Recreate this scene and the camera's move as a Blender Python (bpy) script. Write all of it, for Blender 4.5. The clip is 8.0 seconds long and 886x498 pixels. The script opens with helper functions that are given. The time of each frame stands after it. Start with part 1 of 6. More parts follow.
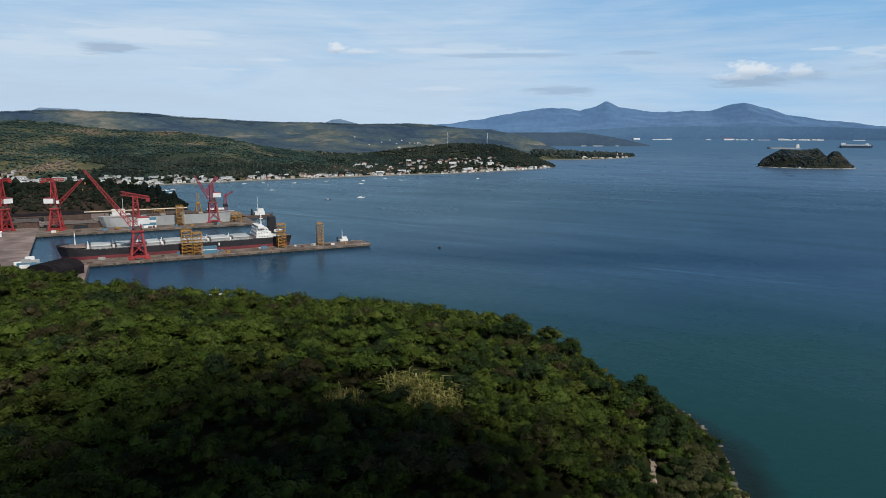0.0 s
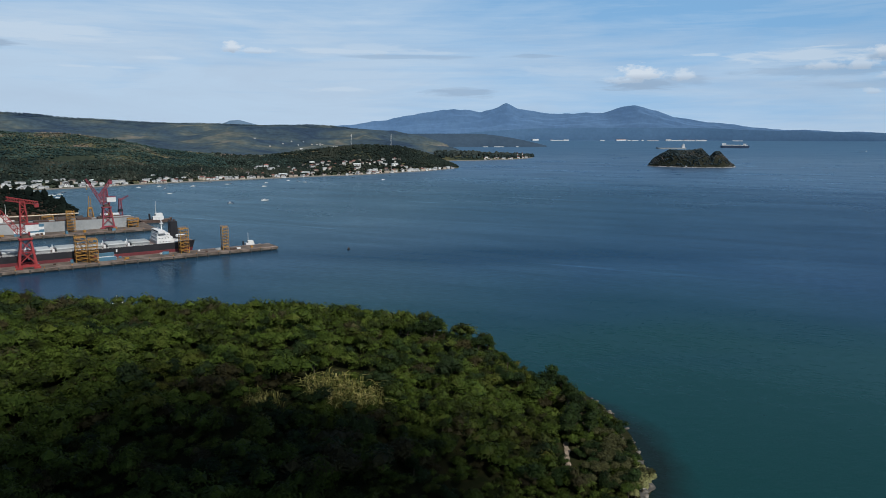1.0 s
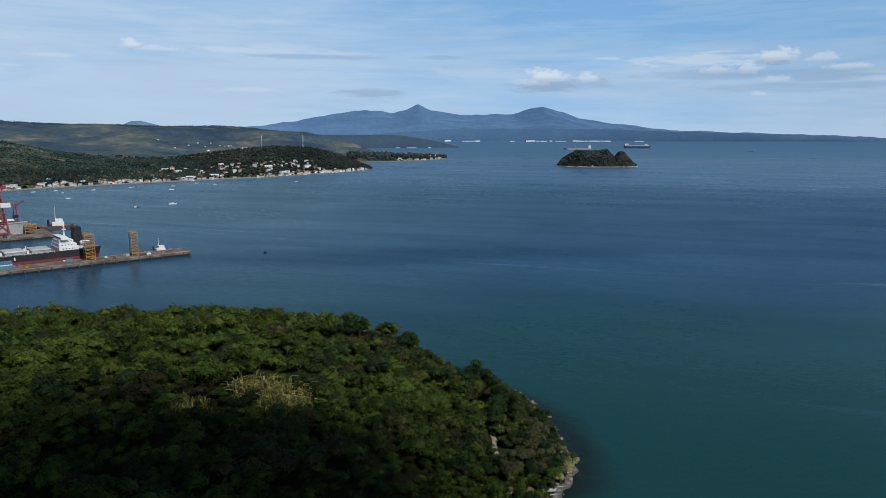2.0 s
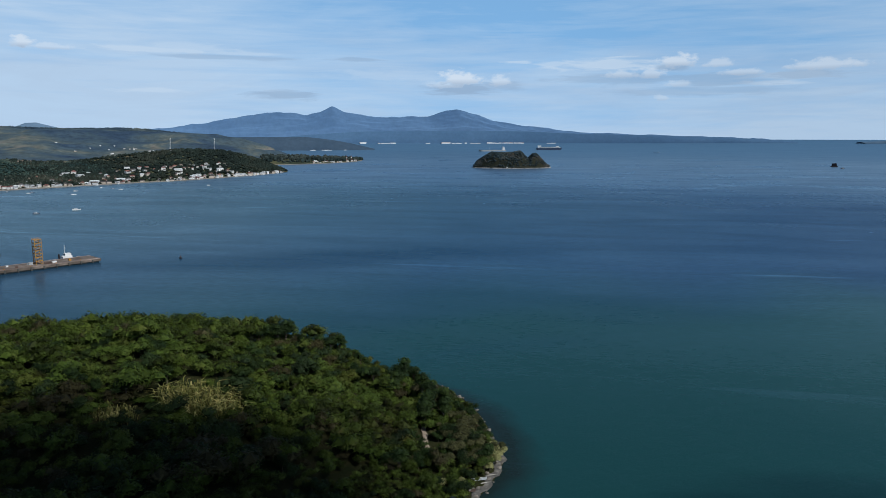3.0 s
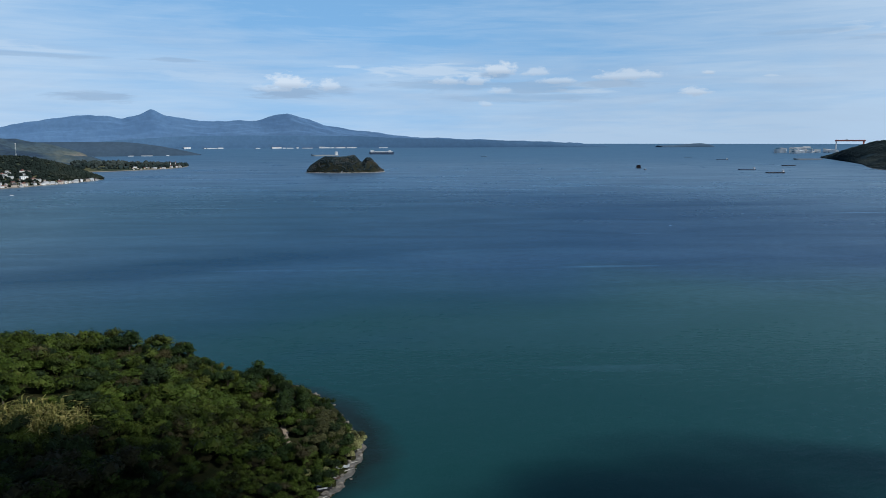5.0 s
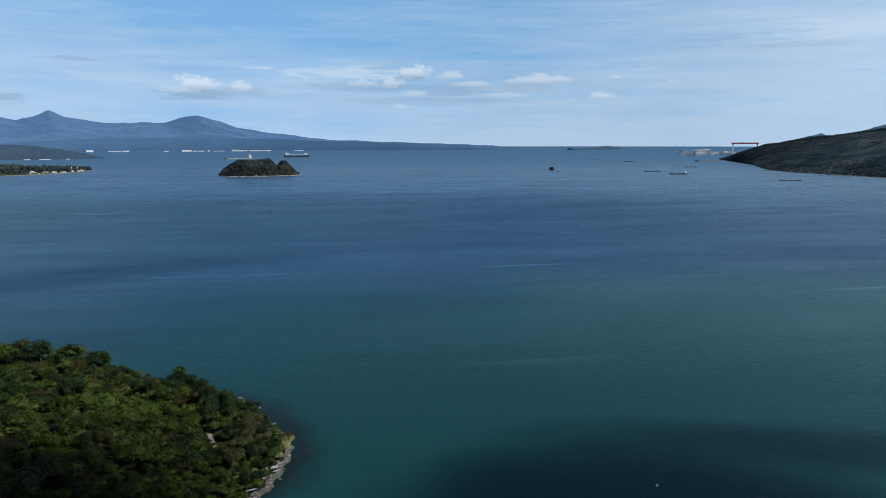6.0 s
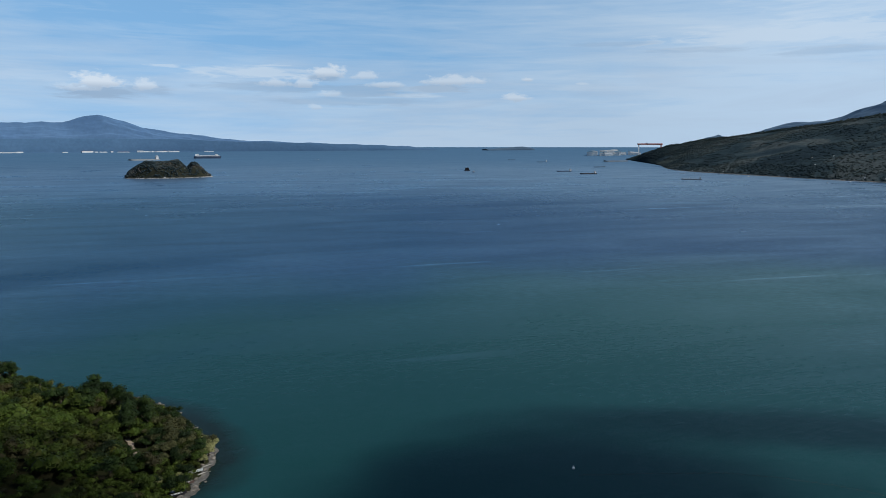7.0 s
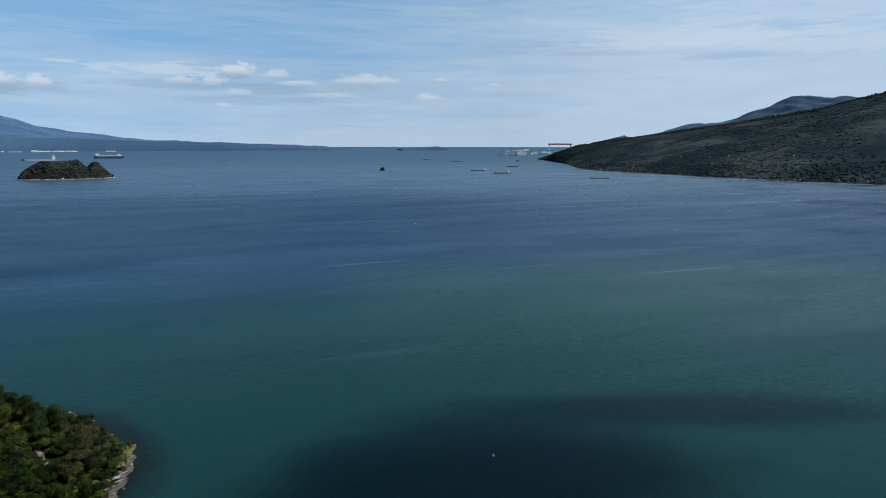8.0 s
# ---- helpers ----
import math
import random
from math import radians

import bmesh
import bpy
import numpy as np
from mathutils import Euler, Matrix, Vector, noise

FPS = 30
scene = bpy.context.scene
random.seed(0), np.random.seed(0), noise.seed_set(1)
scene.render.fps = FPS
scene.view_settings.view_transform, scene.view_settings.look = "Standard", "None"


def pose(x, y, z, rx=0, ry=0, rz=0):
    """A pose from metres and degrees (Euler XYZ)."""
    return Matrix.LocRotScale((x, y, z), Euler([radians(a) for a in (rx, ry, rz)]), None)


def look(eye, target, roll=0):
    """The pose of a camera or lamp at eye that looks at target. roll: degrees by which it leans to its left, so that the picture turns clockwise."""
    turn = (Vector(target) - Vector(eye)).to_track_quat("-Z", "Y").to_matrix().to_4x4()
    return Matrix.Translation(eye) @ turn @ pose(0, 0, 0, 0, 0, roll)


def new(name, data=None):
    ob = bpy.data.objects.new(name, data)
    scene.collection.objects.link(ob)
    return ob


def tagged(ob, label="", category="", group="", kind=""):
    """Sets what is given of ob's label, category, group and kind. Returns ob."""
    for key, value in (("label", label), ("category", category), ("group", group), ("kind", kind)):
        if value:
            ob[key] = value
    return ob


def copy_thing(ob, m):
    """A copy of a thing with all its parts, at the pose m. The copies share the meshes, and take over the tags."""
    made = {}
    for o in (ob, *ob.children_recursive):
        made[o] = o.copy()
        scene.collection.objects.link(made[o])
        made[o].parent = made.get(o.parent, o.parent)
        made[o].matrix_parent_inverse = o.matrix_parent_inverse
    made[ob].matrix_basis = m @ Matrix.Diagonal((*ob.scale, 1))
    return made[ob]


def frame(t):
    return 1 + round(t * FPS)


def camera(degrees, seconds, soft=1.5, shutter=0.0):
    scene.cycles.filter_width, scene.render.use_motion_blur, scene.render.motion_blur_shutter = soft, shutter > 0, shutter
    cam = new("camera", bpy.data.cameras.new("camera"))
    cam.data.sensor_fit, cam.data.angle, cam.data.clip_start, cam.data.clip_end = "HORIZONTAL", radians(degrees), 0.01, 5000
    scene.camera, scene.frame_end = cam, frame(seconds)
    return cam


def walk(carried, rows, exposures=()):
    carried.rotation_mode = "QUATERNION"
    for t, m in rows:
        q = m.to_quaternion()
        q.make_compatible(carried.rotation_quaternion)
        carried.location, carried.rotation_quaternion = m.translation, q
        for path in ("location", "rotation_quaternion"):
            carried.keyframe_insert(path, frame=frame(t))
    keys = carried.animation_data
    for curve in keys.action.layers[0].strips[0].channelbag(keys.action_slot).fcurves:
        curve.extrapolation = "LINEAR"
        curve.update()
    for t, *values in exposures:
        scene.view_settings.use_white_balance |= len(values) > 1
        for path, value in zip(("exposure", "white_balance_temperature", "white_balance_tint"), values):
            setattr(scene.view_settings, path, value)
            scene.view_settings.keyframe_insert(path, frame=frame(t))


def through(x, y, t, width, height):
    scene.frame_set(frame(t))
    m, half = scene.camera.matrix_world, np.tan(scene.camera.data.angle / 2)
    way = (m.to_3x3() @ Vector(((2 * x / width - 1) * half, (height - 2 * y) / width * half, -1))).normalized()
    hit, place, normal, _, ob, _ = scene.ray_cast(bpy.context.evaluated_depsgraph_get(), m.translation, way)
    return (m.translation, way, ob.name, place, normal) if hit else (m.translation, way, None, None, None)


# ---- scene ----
cam = camera(64.49, 8.0, soft=0.5)
# seconds, place, yaw, pitch, lean
ROWS = [
    (0.0, 0.00, 0.00, 100.00, -1.885, -9.495, -0.165),
    (0.5, -2.10, -2.14, 100.17, -6.089, -9.439, -0.161),
    (1.0, -4.40, -4.24, 100.23, -9.742, -9.384, -0.154),
    (1.5, -6.88, -6.20, 100.37, -13.324, -9.348, -0.131),
    (3.0, -14.32, -12.25, 100.46, -23.666, -9.102, -0.056),
    (3.5, -17.01, -14.46, 100.50, -27.024, -9.009, -0.037),
    (4.0, -19.79, -16.67, 100.56, -30.392, -8.923, -0.016),
    (4.5, -22.64, -18.85, 100.49, -33.789, -8.840, 0.003),
    (6.0, -31.09, -25.05, 100.68, -43.911, -8.518, 0.012),
    (6.5, -33.96, -26.73, 100.78, -47.300, -8.473, 0.021),
    (7.0, -36.69, -28.17, 100.84, -50.704, -8.459, -0.003),
    (7.5, -39.32, -29.42, 100.88, -54.131, -8.460, -0.020),
    (8.0, -41.83, -30.45, 100.94, -57.588, -8.471, -0.080),
]
# seconds, stops, kelvin, tint: the camera's own drift as it turns from the shaded hill to the open bay
TONE = [(0.0, -0.02, 6400, 9), (0.6, -0.11, 6300, 9), (1.5, -0.14, 6150, 9), (4.0, -0.08, 5920, 8), (6.0, -0.07, 5950, 8), (8.0, -0.12, 6250, 9)]
walk(cam, [(t, pose(x, y, z, 90 + pitch, lean, yaw)) for t, x, y, z, yaw, pitch, lean in ROWS], TONE)

# ---- sky, sun, exposure ----
SUN_EL, SUN_AZ = radians(48), radians(150)  # azimuth clockwise from +y
SUN_DIR = Vector((math.sin(SUN_AZ) * math.cos(SUN_EL), math.cos(SUN_AZ) * math.cos(SUN_EL), math.sin(SUN_EL)))


def link(nt, a, b):
    nt.links.new(a, b)


def math_node(nt, op, a, b=None, c=None, clamp=False):
    n = nt.nodes.new("ShaderNodeMath")
    n.operation, n.use_clamp = op, clamp
    for i, v in enumerate((a, b, c)):
        if v is None:
            continue
        if isinstance(v, (int, float)):
            n.inputs[i].default_value = v
        else:
            link(nt, v, n.inputs[i])
    return n.outputs[0]


def ramp(nt, fac, stops):
    n = nt.nodes.new("ShaderNodeValToRGB")
    els = n.color_ramp.elements
    while len(els) < len(stops):
        els.new(0.5)
    for e, (p, c) in zip(els, stops):
        e.position, e.color = p, (*c, 1) if len(c) == 3 else c
    link(nt, fac, n.inputs[0])
    return n.outputs[0]


def noise_node(nt, vec, scale, detail=4, rough=0.55, distort=0.0):
    n = nt.nodes.new("ShaderNodeTexNoise")
    n.inputs["Scale"].default_value, n.inputs["Detail"].default_value = scale, detail
    n.inputs["Roughness"].default_value, n.inputs["Distortion"].default_value = rough, distort
    link(nt, vec, n.inputs["Vector"])
    return n.outputs["Fac"]


def stretch(nt, vec, sx, sy, sz):
    n = nt.nodes.new("ShaderNodeMapping")
    n.inputs["Scale"].default_value = (sx, sy, sz)
    link(nt, vec, n.inputs["Vector"])
    return n.outputs["Vector"]


def mix_color(nt, fac, a, b, mode="MIX"):
    n = nt.nodes.new("ShaderNodeMix")
    n.data_type, n.blend_type = "RGBA", mode
    for sock, v in ((n.inputs[0], fac), (n.inputs[6], a), (n.inputs[7], b)):
        if isinstance(v, (int, float)):
            sock.default_value = v
        elif isinstance(v, tuple):
            sock.default_value = (*v, 1)
        else:
            link(nt, v, sock)
    return n.outputs[2]


def make_world():
    w = bpy.data.worlds.new("world")
    scene.world = w
    w.use_nodes = True
    nt = w.node_tree
    bg = nt.nodes["Background"]
    sky = nt.nodes.new("ShaderNodeTexSky")
    sky.sky_type, sky.sun_disc = "NISHITA", False
    sky.sun_elevation, sky.sun_rotation = SUN_EL, SUN_AZ
    sky.air_density, sky.dust_density, sky.ozone_density = 1.0, 0.3, 4.0
    co = nt.nodes.new("ShaderNodeTexCoord").outputs["Generated"]
    sep = nt.nodes.new("ShaderNodeSeparateXYZ")
    link(nt, co, sep.inputs[0])
    x, y, z = sep.outputs
    az = math_node(nt, "MULTIPLY", math_node(nt, "ARCTAN2", x, y), 57.2958)
    el = math_node(nt, "MULTIPLY", math_node(nt, "ARCSINE", z), 57.2958)
    # thin high veil, drawn out along the horizon
    comb = nt.nodes.new("ShaderNodeCombineXYZ")
    link(nt, az, comb.inputs[0])
    link(nt, el, comb.inputs[1])
    flat = comb.outputs[0]
    veil = noise_node(nt, stretch(nt, flat, 0.035, 0.17, 1), 1.0, 6, 0.6, 0.6)
    streak = noise_node(nt, stretch(nt, flat, 0.05, 0.5, 1), 1.0, 6, 0.6, 1.2)
    low = ramp(nt, math_node(nt, "MULTIPLY", el, 1 / 14.0, clamp=True), [(0.0, (0.8,) * 3), (0.35, (0.56,) * 3), (0.65, (0.2,) * 3), (1.0, (0.05,) * 3)])
    east = ramp(nt, math_node(nt, "MULTIPLY_ADD", az, 1 / 120.0, 0.3, clamp=True), [(0.0, (0.60,) * 3), (0.3, (0.46,) * 3), (0.5, (0.0,) * 3), (0.70, (0.03,) * 3), (0.92, (0.62,) * 3)])
    cover = math_node(nt, "MULTIPLY_ADD", veil, 1.35, -0.51)
    cover = math_node(nt, "ADD", cover, low)
    cover = math_node(nt, "ADD", cover, math_node(nt, "SUBTRACT", east, 0.2))
    fine = noise_node(nt, stretch(nt, flat, 0.11, 1.5, 1), 1.0, 6, 0.62, 0.5)
    cover = math_node(nt, "ADD", cover, math_node(nt, "MULTIPLY_ADD", fine, 0.9, -0.45))
    cover = math_node(nt, "ADD", cover, math_node(nt, "MULTIPLY_ADD", streak, 1.0, -0.5), clamp=True)
    high = ramp(nt, math_node(nt, "MULTIPLY", el, 1 / 90.0, clamp=True), [(0.12, (0.88,) * 3), (0.3, (0.12,) * 3), (1.0, (0.02,) * 3)])
    cover = math_node(nt, "MULTIPLY", cover, high)
    haze = ramp(nt, math_node(nt, "MULTIPLY", el, 1 / 30.0, clamp=True), [(0.0, (0.9,) * 3), (0.35, (0.75,) * 3), (0.8, (0.0,) * 3)])
    col = mix_color(nt, haze, sky.outputs[0], HAZE)
    col = mix_color(nt, cover, col, VEIL)
    # a broken grey bank low over the land and the sea
    bank = noise_node(nt, stretch(nt, flat, 0.07, 0.42, 1), 1.0, 8, 0.62, 0.7)
    low_bank = ramp(nt, math_node(nt, "MULTIPLY", el, 1 / 10.0, clamp=True), [(0.0, (0.35,) * 3), (0.3, (0.75,) * 3), (0.55, (0.6,) * 3), (0.95, (0.0,) * 3)])
    bank = math_node(nt, "MULTIPLY", math_node(nt, "MULTIPLY_ADD", bank, 2.6, -1.1, clamp=True), low_bank)
    col = mix_color(nt, math_node(nt, "MULTIPLY", bank, 0.75), col, CLOUD_BANK)
    # clouds over the bay, each an uneven patch: azimuth, elevation, half width, half height, strength
    puff = noise_node(nt, stretch(nt, flat, 0.9, 1.7, 1), 1.0, 7, 0.62)
    wisp = noise_node(nt, stretch(nt, flat, 0.33, 2.6, 1), 1.0, 6, 0.6, 0.5)

    def patches(rows, rag, amount, flat_base):
        total, under = None, None
        for a, e, ha, he, k in rows:
            da = math_node(nt, "MULTIPLY", math_node(nt, "SUBTRACT", az, a), 1 / ha)
            de = math_node(nt, "MULTIPLY", math_node(nt, "SUBTRACT", el, e), 1 / he)
            dz = math_node(nt, "MAXIMUM", de, math_node(nt, "MULTIPLY", de, -flat_base))
            r = math_node(nt, "SQRT", math_node(nt, "ADD", math_node(nt, "MULTIPLY", da, da), math_node(nt, "MULTIPLY", dz, dz)))
            r = math_node(nt, "ADD", r, math_node(nt, "MULTIPLY_ADD", rag, amount, -0.5 * amount))
            m = math_node(nt, "MULTIPLY", math_node(nt, "MULTIPLY_ADD", r, -1.9, 2.0, clamp=True), k)
            g = math_node(nt, "MULTIPLY", m, math_node(nt, "MULTIPLY_ADD", de, -1.1, 0.1, clamp=True))
            total = m if total is None else math_node(nt, "MAXIMUM", total, m)
            under = g if under is None else math_node(nt, "MAXIMUM", under, g)
        return total, under

    dim, _ = patches(SHELVES, wisp, 2.2, 1.0)
    thin, _ = patches(STREAKS, wisp, 2.4, 1.2)
    lit, grey = patches(CUMULUS, puff, 2.6, 1.6)
    col = mix_color(nt, thin, col, CLOUD_THIN)
    col = mix_color(nt, dim, col, CLOUD_SHADE)
    col = mix_color(nt, lit, col, CLOUD_LIT)
    col = mix_color(nt, grey, col, CLOUD_SHADE)
    # the sky over the open sea lies deeper than towards the land and the sun
    open_sea = ramp(nt, math_node(nt, "MULTIPLY_ADD", az, 1 / 120.0, 0.3, clamp=True), [(0.55, (1.0,) * 3), (0.7, (0.93,) * 3), (0.82, (0.91,) * 3), (0.95, (1.0,) * 3)])
    link(nt, mix_color(nt, 1.0, col, open_sea, "MULTIPLY"), bg.inputs[0])
    bg.inputs[1].default_value = 0.058


# sky colours before the world's strength
VEIL = (9.70, 11.87, 14.19)
HAZE = (4.80, 9.30, 14.85)
CLOUD_LIT = (12.2, 13.4, 14.7)
CLOUD_SHADE = (5.2, 6.9, 9.2)
CLOUD_BANK = (7.6, 9.1, 11.3)
CLOUD_THIN = (10.6, 12.4, 14.3)
SHELVES = [(-22.9, 5.85, 2.3, 0.5, 0.6), (25.1, 3.7, 3.4, 0.5, 0.6), (28.5, 4.0, 2.2, 0.4, 0.4), (11.1, 3.15, 3.0, 0.45, 0.5), (16.7, 5.95, 2.4, 0.2, 0.4),
           (6.7, 5.9, 6.5, 0.2, 0.35), (79.5, 6.5, 4.5, 0.4, 0.3), (70.6, 6.95, 4.5, 0.25, 0.25), (64.0, 7.6, 3.5, 0.2, 0.2), (38.0, 4.35, 5.5, 0.5, 0.4),
           (45.0, 4.2, 4.5, 0.6, 0.4), (43.0, 3.4, 7.0, 0.4, 0.3), (50.5, 4.4, 3.5, 0.35, 0.4), (34.5, 4.4, 3.0, 0.3, 0.35), (41.4, 5.15, 1.2, 0.3, 0.5)]
STREAKS = [(1.7, 6.23, 4.6, 0.3, 0.7), (7.9, 6.2, 3.4, 0.2, 0.5), (-11.5, 5.36, 1.6, 0.17, 0.7), (-17.3, 4.6, 1.2, 0.12, 0.6), (-13.8, 4.6, 1.5, 0.12, 0.55),
           (1.7, 3.33, 2.4, 0.24, 0.65), (29.3, 5.77, 1.4, 0.17, 0.65), (32.4, 5.6, 1.4, 0.25, 0.6), (36.2, 5.45, 4.4, 0.6, 0.8), (48.2, 3.86, 2.6, 0.25, 0.65),
           (49.4, 4.3, 3.6, 0.35, 0.45), (-20.0, 6.8, 6.5, 0.8, 0.75), (-27.0, 5.6, 5.0, 0.8, 0.6), (4.4, 6.5, 3.5, 0.4, 0.45), (77.5, 7.7, 11.0, 1.0, 0.75),
           (86.0, 7.0, 8.0, 0.9, 0.55), (88.0, 9.6, 13.0, 2.0, 0.5), (20.0, 4.8, 6.0, 0.5, 0.3), (61.7, 4.7, 0.6, 0.12, 0.7)]
CUMULUS = [(-6.4, 6.3, 0.90, 0.52, 0.95), (-5, 6.1, 2.10, 0.26, 0.55), (25, 4.45, 1.72, 0.78, 1), (24, 4.05, 1.95, 0.39, 0.45), (28.1, 4.3, 1.05, 0.55, 0.7),
           (41.7, 5.55, 1.50, 0.65, 0.9), (44.5, 5.3, 1.20, 0.42, 0.6), (46, 4.7, 1.65, 0.36, 0.6), (37.6, 4.75, 1.50, 0.45, 0.6), (39.9, 4.75, 1.05, 0.55, 0.65),
           (41.7, 3.95, 0.90, 0.39, 0.5), (51.4, 4.95, 2.55, 0.49, 0.7), (56.7, 3.65, 1.20, 0.44, 0.75), (57.4, 5.05, 0.45, 0.23, 0.7), (40.6, 2.9, 0.60, 0.26, 0.45)]
make_world()
lamp = bpy.data.lights.new("sun", "SUN")
lamp.energy, lamp.angle, lamp.color = 4.9, radians(0.53), (1.0, 0.94, 0.85)
sun = new("sun", lamp)
sun.matrix_world = look(SUN_DIR * 900, (0, 0, 0))

# ---- plan helpers ----
CX, CY, EYE = -20.0, -15.0, 100.4
NEAR, SPAN = 3000.0, 1900.0


def far(x, y, z=0.0):
    """Distances past 3 km are drawn together so that the whole bay lies inside 5 km; directions stay true."""
    dx, dy = x - CX, y - CY
    r = math.hypot(dx, dy)
    if r <= NEAR:
        return Vector((x, y, z)), 1.0
    k = (NEAR + SPAN * (r - NEAR) / (SPAN + r - NEAR)) / r
    return Vector((CX + dx * k, CY + dy * k, EYE + (z - EYE) * k)), k


def far_np(V):
    d = V[:, :2] - [CX, CY]
    r = np.maximum(np.hypot(d[:, 0], d[:, 1]), 1e-6)
    k = np.where(r > NEAR, (NEAR + SPAN * np.maximum(r - NEAR, 0) / (SPAN + np.maximum(r - NEAR, 0))) / r, 1.0)
    return np.column_stack([CX + d[:, 0] * k, CY + d[:, 1] * k, EYE + (V[:, 2] - EYE) * k])


DOCK = Vector((-246.0, 514.0, 0.0))
DOCK_TURN = math.degrees(math.atan2(0.431, 0.902))


def dock(s, w, z=0.0, turn=0.0):
    """A pose in the dock's own plan: s along the piers, w across the basin."""
    return pose(DOCK.x, DOCK.y, 0, 0, 0, DOCK_TURN) @ pose(s, w, z, 0, 0, turn)


def mesh_np(name, V, F, smooth=False):
    me = bpy.data.meshes.new(name)
    k = F.shape[1]
    me.vertices.add(len(V))
    me.vertices.foreach_set("co", np.ascontiguousarray(V, dtype=np.float32).ravel())
    me.loops.add(F.size)
    me.loops.foreach_set("vertex_index", np.ascontiguousarray(F, dtype=np.int32).ravel())
    me.polygons.add(len(F))
    me.polygons.foreach_set("loop_start", np.arange(0, F.size, k, dtype=np.int32))
    me.polygons.foreach_set("use_smooth", np.full(len(F), smooth))
    me.update(calc_edges=True)
    return me


def put(name, me, material, parent=None, label="", category="", kind="", group=""):
    ob = new(name, me)
    me.materials.append(material)
    ob.parent = parent
    return tagged(ob, label, category, group, kind)


def part(name, bm, material, parent, label=""):
    me = bpy.data.meshes.new(name)
    bmesh.ops.recalc_face_normals(bm, faces=bm.faces)
    bm.to_mesh(me)
    bm.free()
    return put(name, me, material, parent, label)


def thing(name, label, category, group="", kind=""):
    return tagged(new(name), label, category, group, kind)


# ---- mesh helpers ----
def box(bm, cx, cy, cz, sx, sy, sz, bevel=0.0, taper=1.0):
    geom = bmesh.ops.create_cube(bm, size=1.0)["verts"]
    for v in geom:
        t = taper if v.co.z > 0 else 1.0
        v.co = Vector((cx + v.co.x * sx * t, cy + v.co.y * sy * t, cz + v.co.z * sz))
    if bevel:
        edges = list({e for v in geom for e in v.link_edges})
        bmesh.ops.bevel(bm, geom=edges, offset=bevel, segments=1, affect="EDGES")
    return bm


def beam(bm, p, q, w, d=None):
    p, q = Vector(p), Vector(q)
    d = d or w
    z = (q - p).normalized()
    x = z.cross(Vector((0, 0, 1)) if abs(z.z) < 0.95 else Vector((0, 1, 0))).normalized()
    y = z.cross(x)
    ring = [(x * (a * w / 2) + y * (b * d / 2)) for a, b in ((-1, -1), (1, -1), (1, 1), (-1, 1))]
    lo, hi = [bm.verts.new(p + r) for r in ring], [bm.verts.new(q + r) for r in ring]
    for i in range(4):
        j = (i + 1) % 4
        bm.faces.new((lo[i], lo[j], hi[j], hi[i]))
    bm.faces.new(lo[::-1])
    bm.faces.new(hi)


def tube(bm, p, q, r0, r1=None, sides=8):
    p, q = Vector(p), Vector(q)
    r1 = r0 if r1 is None else r1
    z = (q - p).normalized()
    x = z.cross(Vector((0, 0, 1)) if abs(z.z) < 0.95 else Vector((0, 1, 0))).normalized()
    y = z.cross(x)
    rings = []
    for c, r in ((p, r0), (q, r1)):
        rings.append([bm.verts.new(c + (x * math.cos(a) + y * math.sin(a)) * r) for a in (2 * math.pi * i / sides for i in range(sides))])
    for i in range(sides):
        j = (i + 1) % sides
        bm.faces.new((rings[0][i], rings[0][j], rings[1][j], rings[1][i]))
    bm.faces.new(rings[0][::-1])
    bm.faces.new(rings[1])


def lattice(bm, p, q, w0, w1, bays, chord, side=None):
    """An open truss of four chords with zigzag bracing from p to q."""
    p, q = Vector(p), Vector(q)
    z = (q - p).normalized()
    x = Vector(side) if side else z.cross(Vector((0, 0, 1)) if abs(z.z) < 0.95 else Vector((0, 1, 0)))
    x = (x - z * x.dot(z)).normalized()
    y = z.cross(x)
    rings = []
    for i in range(bays + 1):
        f = i / bays
        c, w = p.lerp(q, f), (w0 + (w1 - w0) * f) / 2
        rings.append([c + x * a * w + y * b * w for a, b in ((-1, -1), (1, -1), (1, 1), (-1, 1))])
    for k in range(4):
        beam(bm, rings[0][k], rings[-1][k], chord)
    for i in range(bays):
        for k in range(4):
            j = (k + 1) % 4
            beam(bm, rings[i + 1][k], rings[i + 1][j], chord * 0.6)
            a, b = (k, j) if i % 2 else (j, k)
            beam(bm, rings[i][a], rings[i + 1][b], chord * 0.6)


def smooth_line(pts, n, rounds=2):
    """Even steps along a polyline, with its corners rounded."""
    P = np.array(pts, float)
    d = np.r_[0, np.cumsum(np.linalg.norm(np.diff(P[:, :2], axis=0), axis=1))]
    t = np.linspace(0, d[-1], n)
    Q = np.column_stack([np.interp(t, d, P[:, k]) for k in range(P.shape[1])])
    m = max(1, n // (len(pts) * 3))
    for _ in range(rounds):
        pad = np.vstack([2 * Q[0] - Q[m:0:-1], Q, 2 * Q[-1] - Q[-2:-m - 2:-1]])
        ker = np.ones(2 * m + 1) / (2 * m + 1)
        Q = np.column_stack([np.convolve(pad[:, k], ker, "valid") for k in range(Q.shape[1])])
    return Q


GRID = np.random.RandomState(7).rand(256, 256)


